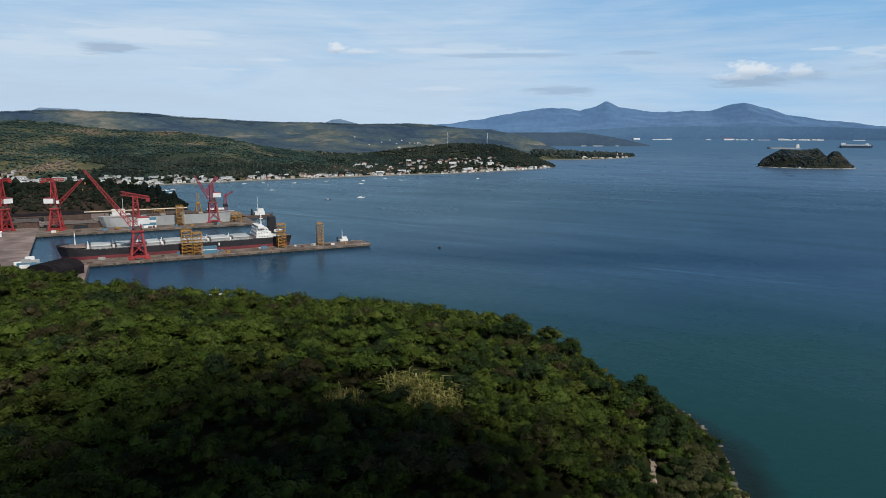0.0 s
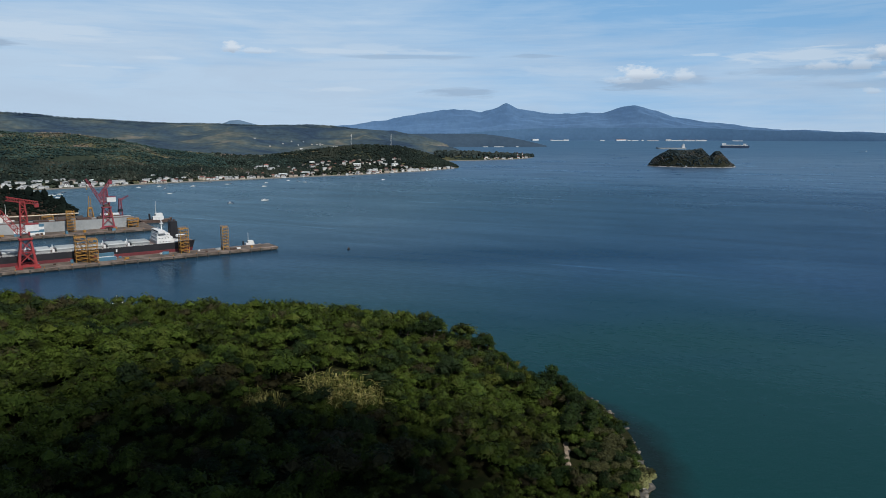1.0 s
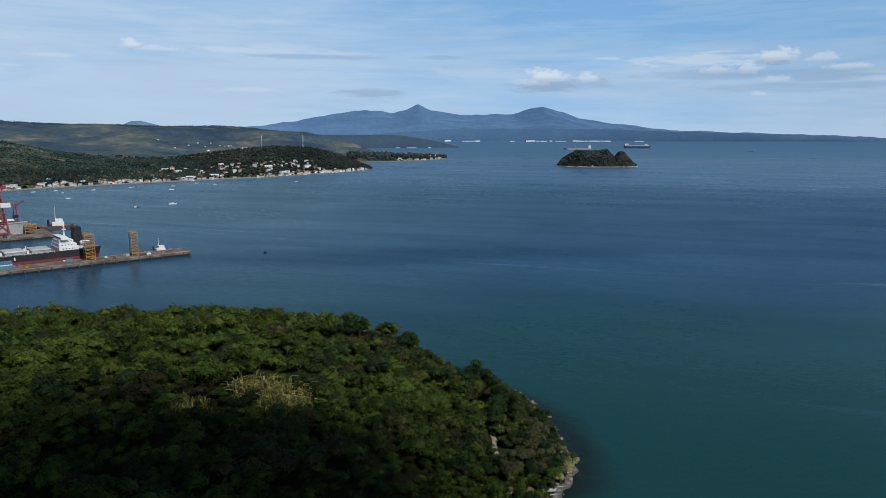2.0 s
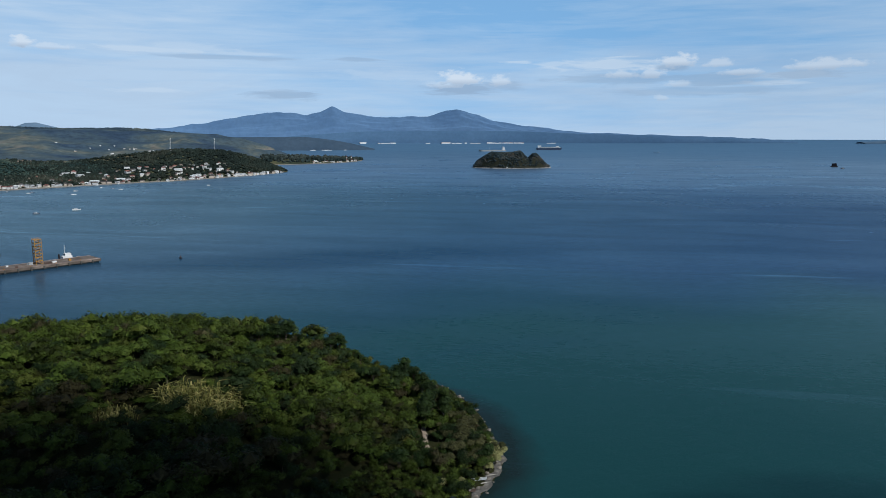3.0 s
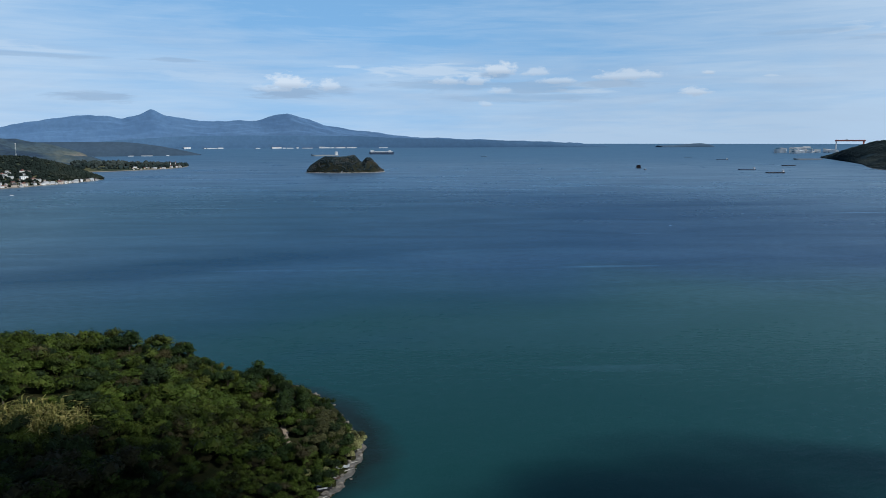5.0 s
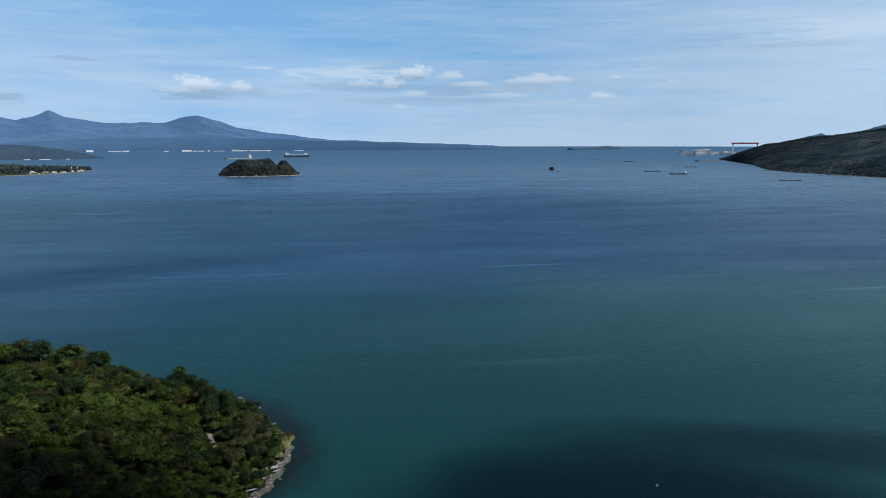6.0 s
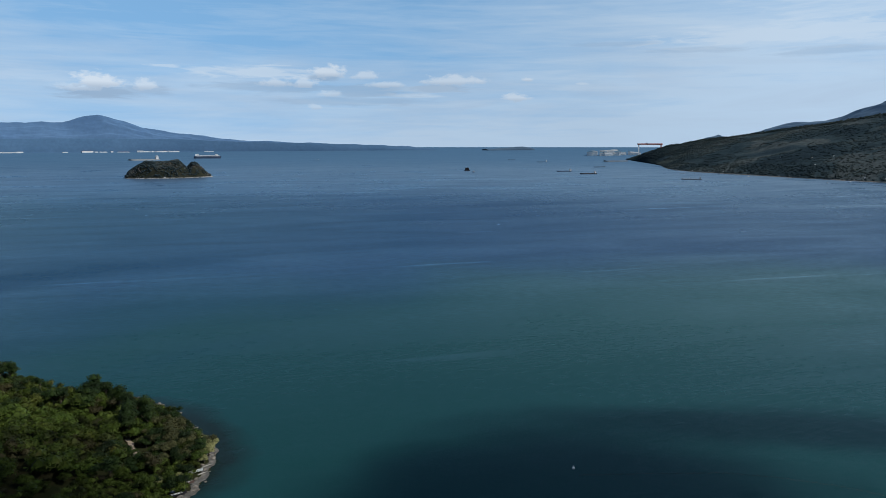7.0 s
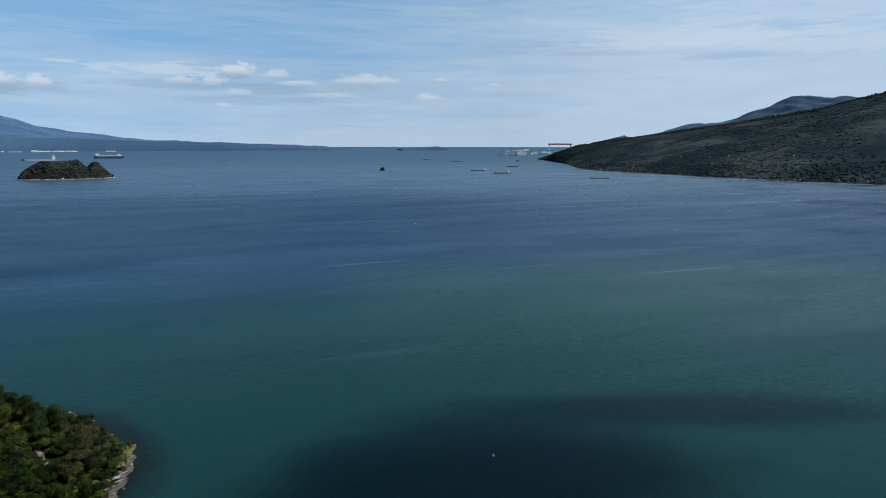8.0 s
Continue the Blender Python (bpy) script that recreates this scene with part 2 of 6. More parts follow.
def value_noise(x, y):
    x, y = np.asarray(x, float), np.asarray(y, float)
    xi, yi = np.floor(x).astype(int), np.floor(y).astype(int)
    fx, fy = x - xi, y - yi
    fx, fy = fx * fx * (3 - 2 * fx), fy * fy * (3 - 2 * fy)
    g = lambda a, b: GRID[a % 256, b % 256]
    return (g(xi, yi) * (1 - fx) + g(xi + 1, yi) * fx) * (1 - fy) + (g(xi, yi + 1) * (1 - fx) + g(xi + 1, yi + 1) * fx) * fy


def fractal(x, y, octaves=4):
    out, amp = 0, 0.5
    for i in range(octaves):
        out = out + amp * (value_noise(x * 2 ** i + 17 * i, y * 2 ** i + 31 * i) - 0.5)
        amp *= 0.5
    return out


class Land:
    """Rising ground lofted from a shore line (x, y) to a crest (x, y, z) and down again behind it."""

    def __init__(self, shore, crest, depth=0.5, power=1.0, rough=10.0, grain=160.0, nu=160, nv=50, rounds=2, gully=0.0, spurs=0.0):
        self.gully, self.spurs = gully, spurs
        self.a, self.b = smooth_line(shore, 400), smooth_line(crest, 400, rounds)
        self.depth, self.power, self.rough, self.grain, self.nu, self.nv = depth, power, rough, grain, nu, nv

    def at(self, u, v):
        u, v = np.asarray(u, float), np.asarray(v, float)
        i = np.clip(u, 0, 1) * 399
        t = np.arange(400)
        ax, ay = np.interp(i, t, self.a[:, 0]), np.interp(i, t, self.a[:, 1])
        bx, by, bz = (np.interp(i, t, self.b[:, k]) for k in range(3))
        x, y = ax + (bx - ax) * v, ay + (by - ay) * v
        up = np.clip(v, 0, 1) ** self.power
        up = np.where(v > 1, 1 - ((v - 1) / self.depth) ** 2 * 1.1, up)
        body = np.clip(np.minimum(v * 6, 1.0), 0, 1)
        carve = 1 - np.abs(value_noise(x / self.grain * 1.7 + 9, y / self.grain * 0.6) * 2 - 1)
        bz = bz * (1 + self.gully * (carve - 0.5) * np.clip(bz / 200, 0, 1))
        spur = np.abs(fractal(x / self.grain * 0.8 + 40, y / self.grain * 0.8, 3)) * -1.6 + 0.28
        z = bz * up + self.rough * (fractal(x / self.grain, y / self.grain, 5) + self.spurs * spur * np.clip(4 * v * (1 - v), 0, 1)) * body * np.clip(bz / 40, 0.1, 1) + 1.2 * np.minimum(v * 25, 1) - 0.8
        return np.stack([x, y, z], -1)

    def mesh(self, name):
        v = np.r_[-0.03, np.linspace(0, 1, self.nv), 1 + self.depth * np.linspace(0.1, 1, 10)]
        U, W = np.meshgrid(np.linspace(0, 1, self.nu), v, indexing="ij")
        V = self.at(U.ravel(), W.ravel())
        V[:, 2] = np.where(W.ravel() < 0, -3, V[:, 2])
        m = len(v)
        i, j = np.meshgrid(np.arange(self.nu - 1), np.arange(m - 1), indexing="ij")
        a = (i * m + j).ravel()
        F = np.column_stack([a, a + m, a + m + 1, a + 1])
        return mesh_np(name, far_np(V), F, True)

# ---- materials ----
def surface(name, stops, scale=0.3, rough=0.6, metal=0.0, bump=0.0, bump_scale=None, vary=0.0, island=0.0, fine=0.25, spec=0.5, grain_by=9):
    """A procedural surface: broad stains over stops of colour, fine grain, relief, and a shift for each object or island."""
    m = bpy.data.materials.new(name)
    m.use_nodes = True
    nt = m.node_tree
    bsdf = nt.nodes["Principled BSDF"]
    geo = nt.nodes.new("ShaderNodeNewGeometry")
    at = geo.outputs["Position"]
    broad = noise_node(nt, at, scale, 5, 0.6, 0.3)
    if len(stops) == 1:
        stops = [(0.3, tuple(c * 0.8 for c in stops[0])), (0.7, tuple(min(1, c * 1.15) for c in stops[0]))]
    col = ramp(nt, broad, stops)
    grain = noise_node(nt, at, scale * grain_by, 4, 0.7)
    shade = math_node(nt, "MULTIPLY_ADD", grain, 2 * fine, 1 - fine)
    if island:
        shade = math_node(nt, "MULTIPLY", shade, math_node(nt, "MULTIPLY_ADD", geo.outputs["Random Per Island"], 2 * island, 1 - island))
    if vary:
        info = nt.nodes.new("ShaderNodeObjectInfo")
        shade = math_node(nt, "MULTIPLY", shade, math_node(nt, "MULTIPLY_ADD", info.outputs["Random"], 2 * vary, 1 - vary))
    tint = nt.nodes.new("ShaderNodeCombineColor")
    for i in range(3):
        link(nt, shade, tint.inputs[i])
    link(nt, mix_color(nt, 1.0, col, tint.outputs[0], "MULTIPLY"), bsdf.inputs["Base Color"])
    bsdf.inputs["Roughness"].default_value, bsdf.inputs["Metallic"].default_value = rough, metal
    bsdf.inputs["Specular IOR Level"].default_value = spec
    if bump:
        b = nt.nodes.new("ShaderNodeBump")
        b.inputs["Strength"].default_value, b.inputs["Distance"].default_value = 0.6, bump
        link(nt, noise_node(nt, at, bump_scale or scale * 4, 5, 0.65), b.inputs["Height"])
        link(nt, b.outputs[0], bsdf.inputs["Normal"])
    return m


def leaf_material(name, stops, scale, island=0.3, through=0.25, vary=0.0, stand=None):
    m = surface(name, stops, scale, 0.6, island=island, fine=0.55, spec=0.08, vary=vary, grain_by=26)
    nt = m.node_tree
    bsdf = nt.nodes["Principled BSDF"]
    if stand:  # stands of other species, browner or fresher than the rest
        at = nt.nodes.new("ShaderNodeNewGeometry").outputs["Position"]
        kind = ramp(nt, noise_node(nt, at, stand[0], 4, 0.6, 0.8), [(0.36, (1.25, 0.82, 0.85)), (0.47, (1.0, 1.0, 1.0)), (0.60, (1.12, 1.08, 0.8))])
        link(nt, mix_color(nt, stand[1], bsdf.inputs["Base Color"].links[0].from_socket, mix_color(nt, 1.0, bsdf.inputs["Base Color"].links[0].from_socket, kind, "MULTIPLY")), bsdf.inputs["Base Color"])
    tr = nt.nodes.new("ShaderNodeBsdfTranslucent")
    link(nt, bsdf.inputs["Base Color"].links[0].from_socket, tr.inputs[0])
    mx = nt.nodes.new("ShaderNodeMixShader")
    mx.inputs[0].default_value = through
    link(nt, bsdf.outputs[0], mx.inputs[1])
    link(nt, tr.outputs[0], mx.inputs[2])
    link(nt, mx.outputs[0], nt.nodes["Material Output"].inputs[0])
    return m


def turned(nt, vec, angle):
    """The same place, turned about the vertical."""
    n = nt.nodes.new("ShaderNodeVectorRotate")
    n.rotation_type = "Z_AXIS"
    n.inputs["Angle"].default_value = angle
    link(nt, vec, n.inputs["Vector"])
    return n.outputs[0]


def water_material():
    m = bpy.data.materials.new("sea_water")
    m.use_nodes = True
    nt = m.node_tree
    bsdf = nt.nodes["Principled BSDF"]
    at = nt.nodes.new("ShaderNodeNewGeometry").outputs["Position"]
    sep = nt.nodes.new("ShaderNodeSeparateXYZ")
    link(nt, at, sep.inputs[0])
    x, y = sep.outputs[0], sep.outputs[1]
    # deep blue, with greener silt drifting in the near bay
    drift = noise_node(nt, stretch(nt, at, 0.003, 0.003, 1), 1.0, 4, 0.5, 0.5)

    def pool(px, py, rx, ry, turn):
        c, s = math.cos(turn), math.sin(turn)
        dx, dy = math_node(nt, "SUBTRACT", x, px), math_node(nt, "SUBTRACT", y, py)
        a = math_node(nt, "ADD", math_node(nt, "MULTIPLY", dx, c / rx), math_node(nt, "MULTIPLY", dy, s / rx))
        b = math_node(nt, "ADD", math_node(nt, "MULTIPLY", dx, -s / ry), math_node(nt, "MULTIPLY", dy, c / ry))
        return math_node(nt, "SQRT", math_node(nt, "ADD", math_node(nt, "MULTIPLY", a, a), math_node(nt, "MULTIPLY", b, b)))

    silt = math_node(nt, "MULTIPLY_ADD", pool(235, 80, 520, 360, -0.55), -1.5, 1.75)
    silt = math_node(nt, "ADD", silt, math_node(nt, "MULTIPLY_ADD", drift, 2.4, -1.22), clamp=True)
    # towards the town a paler body colour stands for brighter sky reflection
    deep = mix_color(nt, math_node(nt, "MULTIPLY_ADD", pool(-150, 1150, 1000, 900, 0.0), -1.4, 1.5, clamp=True), (0.004, 0.0230, 0.067), (0.013, 0.041, 0.064))
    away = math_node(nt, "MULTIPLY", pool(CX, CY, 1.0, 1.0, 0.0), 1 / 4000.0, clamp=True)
    # haze over the distant water is put into its body colour
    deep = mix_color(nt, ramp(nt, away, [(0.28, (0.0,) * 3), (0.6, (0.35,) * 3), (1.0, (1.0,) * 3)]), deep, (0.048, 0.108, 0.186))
    col = mix_color(nt, silt, deep, (0.008, 0.038, 0.040))
    plume = math_node(nt, "MULTIPLY_ADD", pool(400, 105, 250, 120, -0.5), -1.2, 1.2)
    plume = math_node(nt, "ADD", plume, math_node(nt, "MULTIPLY_ADD", drift, 1.2, -0.6), clamp=True)
    col = mix_color(nt, math_node(nt, "MULTIPLY", plume, 0.7), col, (0.016, 0.054, 0.052))
    shoal = math_node(nt, "MULTIPLY_ADD", pool(70, 198, 39, 62, -0.12), -4.0, 4.0)
    shoal = math_node(nt, "ADD", shoal, math_node(nt, "MULTIPLY_ADD", noise_node(nt, at, 0.06, 4), 1.2, -0.7), clamp=True)
    col = mix_color(nt, math_node(nt, "MULTIPLY", shoal, 0.8), col, (0.008, 0.011, 0.009))
    nt.nodes.remove(bsdf)
    body, gloss = nt.nodes.new("ShaderNodeBsdfDiffuse"), nt.nodes.new("ShaderNodeBsdfGlossy")
    link(nt, col, body.inputs["Color"])
    gloss.inputs["Color"].default_value = (0.81, 0.95, 1.0, 1)
    # slicks: calmer lanes between ruffled water
    lane = noise_node(nt, stretch(nt, at, 0.006, 0.006, 1), 1.0, 5, 0.6, 0.7)
    still = ramp(nt, away, [(0.1, (1.0,) * 3), (0.5, (1.5,) * 3), (1.0, (1.9,) * 3)])
    gloss.distribution = "MULTI_GGX"
    link(nt, math_node(nt, "MULTIPLY", still, ramp(nt, lane, [(0.35, (0.24,) * 3), (0.55, (0.20,) * 3), (0.7, (0.14,) * 3)])), gloss.inputs["Roughness"])
    b1 = nt.nodes.new("ShaderNodeBump")
    b1.inputs["Distance"].default_value = 0.8
    calm = ramp(nt, away, [(0.06, (1.0,) * 3), (0.2, (0.55,) * 3), (0.5, (0.2,) * 3), (1.0, (0.06,) * 3)])
    link(nt, math_node(nt, "MULTIPLY", calm, 0.2), b1.inputs["Strength"])
    link(nt, noise_node(nt, stretch(nt, at, 0.13, 0.17, 1), 1.0, 6, 0.65, 0.4), b1.inputs["Height"])
    b2 = nt.nodes.new("ShaderNodeBump")
    b2.inputs["Distance"].default_value = 0.3
    link(nt, math_node(nt, "MULTIPLY", calm, 0.28), b2.inputs["Strength"])
    link(nt, noise_node(nt, stretch(nt, at, 0.6, 0.75, 1), 1.0, 4, 0.65), b2.inputs["Height"])
    link(nt, b1.outputs[0], b2.inputs["Normal"])
    fres = nt.nodes.new("ShaderNodeFresnel")
    fres.inputs["IOR"].default_value = 1.33
    link(nt, b2.outputs[0], gloss.inputs["Normal"])
    mx = nt.nodes.new("ShaderNodeMixShader")
    # wind streaks: long lanes that mirror more or less of the sky
    streak = noise_node(nt, stretch(nt, turned(nt, at, 0.6), 0.0035, 0.014, 1), 1.0, 6, 0.62, 0.9)
    share = math_node(nt, "ADD", math_node(nt, "MULTIPLY", fres.outputs[0], 0.50), math_node(nt, "MULTIPLY", math_node(nt, "POWER", fres.outputs[0], 6.0), 0.42))
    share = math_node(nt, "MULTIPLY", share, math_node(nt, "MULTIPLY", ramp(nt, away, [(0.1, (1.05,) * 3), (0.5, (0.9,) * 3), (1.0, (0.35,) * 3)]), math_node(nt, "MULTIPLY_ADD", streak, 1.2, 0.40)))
    # a reach of water off the point mirrors less of the low sky
    reach = math_node(nt, "MULTIPLY_ADD", pool(620, 800, 950, 560, -0.75), -1.6, 1.6, clamp=True)
    share = math_node(nt, "MULTIPLY", share, math_node(nt, "MULTIPLY_ADD", reach, -0.30, 1.0))
    # an uneven band across the near bay also mirrors less sky
    dull_band = math_node(nt, "ADD", math_node(nt, "MULTIPLY_ADD", pool(175, 552, 280, 62, -0.12), -1.5, 1.5), math_node(nt, "MULTIPLY_ADD", drift, 1.6, -0.8), clamp=True)
    share = math_node(nt, "MULTIPLY", share, math_node(nt, "MULTIPLY_ADD", dull_band, -0.35, 1.0))
    chop = noise_node(nt, stretch(nt, turned(nt, at, 0.6), 0.14, 0.5, 1), 1.0, 5, 0.7, 0.3)
    share = math_node(nt, "MULTIPLY", share, math_node(nt, "MULTIPLY_ADD", chop, 1.6, 0.2))
    # thin bright slicks far out
    slick = noise_node(nt, stretch(nt, turned(nt, at, 0.6), 0.0022, 0.03, 3), 1.0, 4, 0.55, 0.6)
    slick = ramp(nt, slick, [(0.66, (0.0,) * 3), (0.71, (1.0,) * 3)])
    share = math_node(nt, "MULTIPLY", share, math_node(nt, "MULTIPLY_ADD", slick, 0.7, 1.0))
    link(nt, share, mx.inputs[0])
    link(nt, body.outputs[0], mx.inputs[1])
    link(nt, gloss.outputs[0], mx.inputs[2])
    link(nt, mx.outputs[0], nt.nodes["Material Output"].inputs[0])
    return m


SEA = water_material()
SOIL = surface("woodland_floor", [(0.3, (0.010, 0.014, 0.005)), (0.7, (0.026, 0.025, 0.010))], 0.15, 0.95, bump=0.3, spec=0.05)
LEAF = leaf_material("broad_leaves", [(0.30, (0.008, 0.010, 0.004)), (0.42, (0.023, 0.033, 0.006)), (0.52, (0.043, 0.065, 0.010)), (0.62, (0.063, 0.086, 0.016)), (0.74, (0.070, 0.066, 0.022))], 0.11, 0.32, stand=(0.024, 0.5))
LEAF_DEEP = leaf_material("deep_green_leaves", [(0.3, (0.008, 0.012, 0.005)), (0.5, (0.018, 0.031, 0.010)), (0.7, (0.035, 0.053, 0.016))], 0.14, 0.3)
LEAF_FRESH = leaf_material("fresh_leaves", [(0.3, (0.023, 0.038, 0.007)), (0.5, (0.051, 0.078, 0.012)), (0.7, (0.078, 0.100, 0.020))], 0.14, 0.3)
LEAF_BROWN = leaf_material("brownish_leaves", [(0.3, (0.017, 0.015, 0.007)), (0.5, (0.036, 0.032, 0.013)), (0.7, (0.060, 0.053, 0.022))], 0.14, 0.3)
LEAF_TREE = leaf_material("tree_leaves", [(0.3, (0.007, 0.014, 0.005)), (0.5, (0.017, 0.031, 0.008)), (0.7, (0.040, 0.060, 0.012))], 0.12, 0.35, vary=0.3)
LEAF_DRY = leaf_material("dry_leaves", [(0.3, (0.06, 0.085, 0.022)), (0.5, (0.20, 0.19, 0.055)), (0.70, (0.54, 0.46, 0.19))], 0.4, 0.3)
LEAF_OLIVE = leaf_material("olive_leaves", [(0.3, (0.032, 0.036, 0.014)), (0.7, (0.076, 0.075, 0.031))], 0.3, 0.3)
LEAF_PALE = leaf_material("pale_leaves", [(0.3, (0.150, 0.158, 0.056)), (0.7, (0.270, 0.259, 0.120))], 0.5, 0.25)
BARK = surface("bark", [(0.10, 0.075, 0.05)], 2.0, 0.9, bump=0.03)
SCRUB = surface("hill_scrub", [(0.34, (0.019, 0.028, 0.022)), (0.46, (0.034, 0.043, 0.029)), (0.56, (0.072, 0.072, 0.039)), (0.66, (0.145, 0.115, 0.072))], 0.006, 0.95, fine=0.75, grain_by=20, bump=2.0, bump_scale=0.08, spec=0.03)
# island and slope crowns: distance haze put in as a blue-grey tint
HAZED_ISLAND = surface("hazed_island_woods", [(0.36, (0.018, 0.028, 0.032)), (0.5, (0.027, 0.039, 0.042)), (0.58, (0.050, 0.053, 0.050)), (0.66, (0.105, 0.092, 0.084))], 0.016, 0.9, island=0.25, fine=0.3, spec=0.03)
HAZED_SLOPE = surface("hazed_slope_woods", [(0.36, (0.016, 0.026, 0.031)), (0.5, (0.024, 0.036, 0.039)), (0.64, (0.042, 0.053, 0.050))], 0.0045, 0.9, island=0.2, fine=0.3, spec=0.03)
SLOPE_CLUMP = surface("hazed_slope_crowns", [(0.32, (0.012, 0.021, 0.022)), (0.5, (0.020, 0.030, 0.029)), (0.62, (0.036, 0.044, 0.040)), (0.76, (0.081, 0.076, 0.068))], 0.0045, 0.9, island=0.35, fine=0.3, spec=0.03)
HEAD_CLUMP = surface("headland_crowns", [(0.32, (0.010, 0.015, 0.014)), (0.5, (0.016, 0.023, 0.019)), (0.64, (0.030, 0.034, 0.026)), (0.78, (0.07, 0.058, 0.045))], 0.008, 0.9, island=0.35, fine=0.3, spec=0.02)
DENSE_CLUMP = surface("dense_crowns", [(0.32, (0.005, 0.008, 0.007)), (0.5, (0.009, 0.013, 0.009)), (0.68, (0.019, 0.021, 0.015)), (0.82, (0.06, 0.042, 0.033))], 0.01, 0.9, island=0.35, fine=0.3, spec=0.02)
# town hill crowns, dark tones raised and blued to stand for haze
CLUMP = surface("hazed_hill_crowns", [(0.36, (0.015, 0.028, 0.028)), (0.47, (0.024, 0.042, 0.037)), (0.55, (0.040, 0.057, 0.046)), (0.60, (0.083, 0.081, 0.063)), (0.67, (0.138, 0.110, 0.090))], 0.006, 0.9, island=0.45, fine=0.3, spec=0.03)
# slope ground: canopy shade and blue haze are both put into its colour
SHADED_SCRUB = surface("shaded_scrub", [(0.36, (0.012, 0.022, 0.029)), (0.46, (0.018, 0.031, 0.038)), (0.54, (0.026, 0.041, 0.047)), (0.60, (0.052, 0.062, 0.064)), (0.66, (0.032, 0.046, 0.050))], 0.0045, 0.95, island=0.15, fine=0.7, grain_by=12, bump=6.0, bump_scale=0.07, spec=0.03)
# aerial haze is put into these far base colours as a blue lift
RIDGE = surface("hazed_ridge_woods", [(0.38, (0.027, 0.046, 0.074)), (0.47, (0.041, 0.064, 0.084)), (0.55, (0.053, 0.074, 0.084)), (0.60, (0.084, 0.098, 0.090)), (0.68, (0.140, 0.132, 0.116))], 0.0042, 1.0, fine=0.7, bump=6.0, bump_scale=0.05, spec=0.05, grain_by=10)
MOUNTAIN = surface("hazed_mountain_forest", [(0.3, (0.077, 0.142, 0.251)), (0.7, (0.093, 0.165, 0.276))], 0.004, 1.0, fine=0.22, spec=0.0)
HAZED_COAST = surface("hazed_coast_woods", [(0.3, (0.065, 0.105, 0.155)), (0.7, (0.085, 0.13, 0.18))], 0.006, 1.0, fine=0.25, spec=0.0)
HAZED_FORELAND = surface("hazed_foreland_woods", [(0.3, (0.056, 0.109, 0.187)), (0.7, (0.069, 0.128, 0.213))], 0.006, 1.0, fine=0.25, spec=0.0)
PEAK = surface("hazed_peak_woods", [(0.3, (0.088, 0.140, 0.205)), (0.7, (0.118, 0.176, 0.245))], 0.004, 1.0, fine=0.2, spec=0.0)
HAZED_SPUR = surface("hazed_spur_woods", [(0.3, (0.034, 0.057, 0.088)), (0.7, (0.048, 0.074, 0.106))], 0.006, 1.0, fine=0.3, spec=0.0)
ROCK = surface("shore_rock", [(0.3, (0.05, 0.043, 0.034)), (0.7, (0.17, 0.15, 0.125))], 0.5, 0.9, bump=0.15, vary=0.25)
SURF_ROCK = surface("wave_washed_rock", [(0.3, (0.10, 0.095, 0.09)), (0.7, (0.34, 0.33, 0.32))], 0.06, 0.8, fine=0.4)
SAND = surface("beach", [(0.3, (0.09, 0.083, 0.07)), (0.7, (0.20, 0.185, 0.165))], 0.25, 0.95, bump=0.1)
KNOLL_SOIL = surface("knoll_soil", [(0.3, (0.013, 0.012, 0.009)), (0.55, (0.032, 0.024, 0.019)), (0.75, (0.064, 0.044, 0.035))], 0.04, 0.95, bump=1.0, spec=0.03)
BLEACHED = surface("bleached_wood", [(0.3, (0.22, 0.20, 0.17)), (0.7, (0.48, 0.45, 0.40))], 1.5, 0.85, vary=0.25)
SHINGLE = surface("shingle", [(0.3, (0.035, 0.033, 0.028)), (0.55, (0.07, 0.066, 0.058)), (0.75, (0.16, 0.148, 0.13))], 0.6, 0.9, bump=0.25, fine=0.45)
EARTH = surface("bare_earth", [(0.35, (0.11, 0.085, 0.06)), (0.5, (0.24, 0.19, 0.14)), (0.7, (0.36, 0.29, 0.22))], 0.5, 0.95, bump=0.3)
CONCRETE = surface("dock_concrete", [(0.3, (0.071, 0.051, 0.044)), (0.5, (0.153, 0.114, 0.100)), (0.7, (0.295, 0.230, 0.206))], 0.05, 0.9, fine=0.3)
PIER_TOP = surface("stained_pier", [(0.3, (0.048, 0.036, 0.028)), (0.5, (0.101, 0.079, 0.063)), (0.7, (0.207, 0.163, 0.133))], 0.12, 0.9, fine=0.4)
WET = surface("wet_piles", [(0.05, 0.048, 0.042)], 0.2, 0.5)
RED_PAINT = surface("red_crane_paint", [(0.3, (0.180, 0.013, 0.016)), (0.7, (0.288, 0.029, 0.028))], 0.15, 0.55, vary=0.12)
MAROON = surface("faded_maroon_paint", [(0.3, (0.15, 0.02, 0.035)), (0.7, (0.23, 0.035, 0.05))], 0.15, 0.6)
YELLOW = surface("yellow_steel_paint", [(0.3, (0.26, 0.12, 0.015)), (0.7, (0.38, 0.19, 0.03))], 0.2, 0.6, vary=0.15)
WHITE = surface("white_paint", [(0.3, (0.52, 0.52, 0.51)), (0.7, (0.68, 0.68, 0.67))], 0.1, 0.5, vary=0.08)
BLACK_HULL = surface("black_hull_paint", [(0.3, (0.012, 0.013, 0.016)), (0.7, (0.028, 0.026, 0.030))], 0.06, 0.5, spec=0.2)
RED_HULL = surface("red_antifouling", [(0.3, (0.085, 0.013, 0.018)), (0.7, (0.15, 0.025, 0.028))], 0.05, 0.65, fine=0.35)
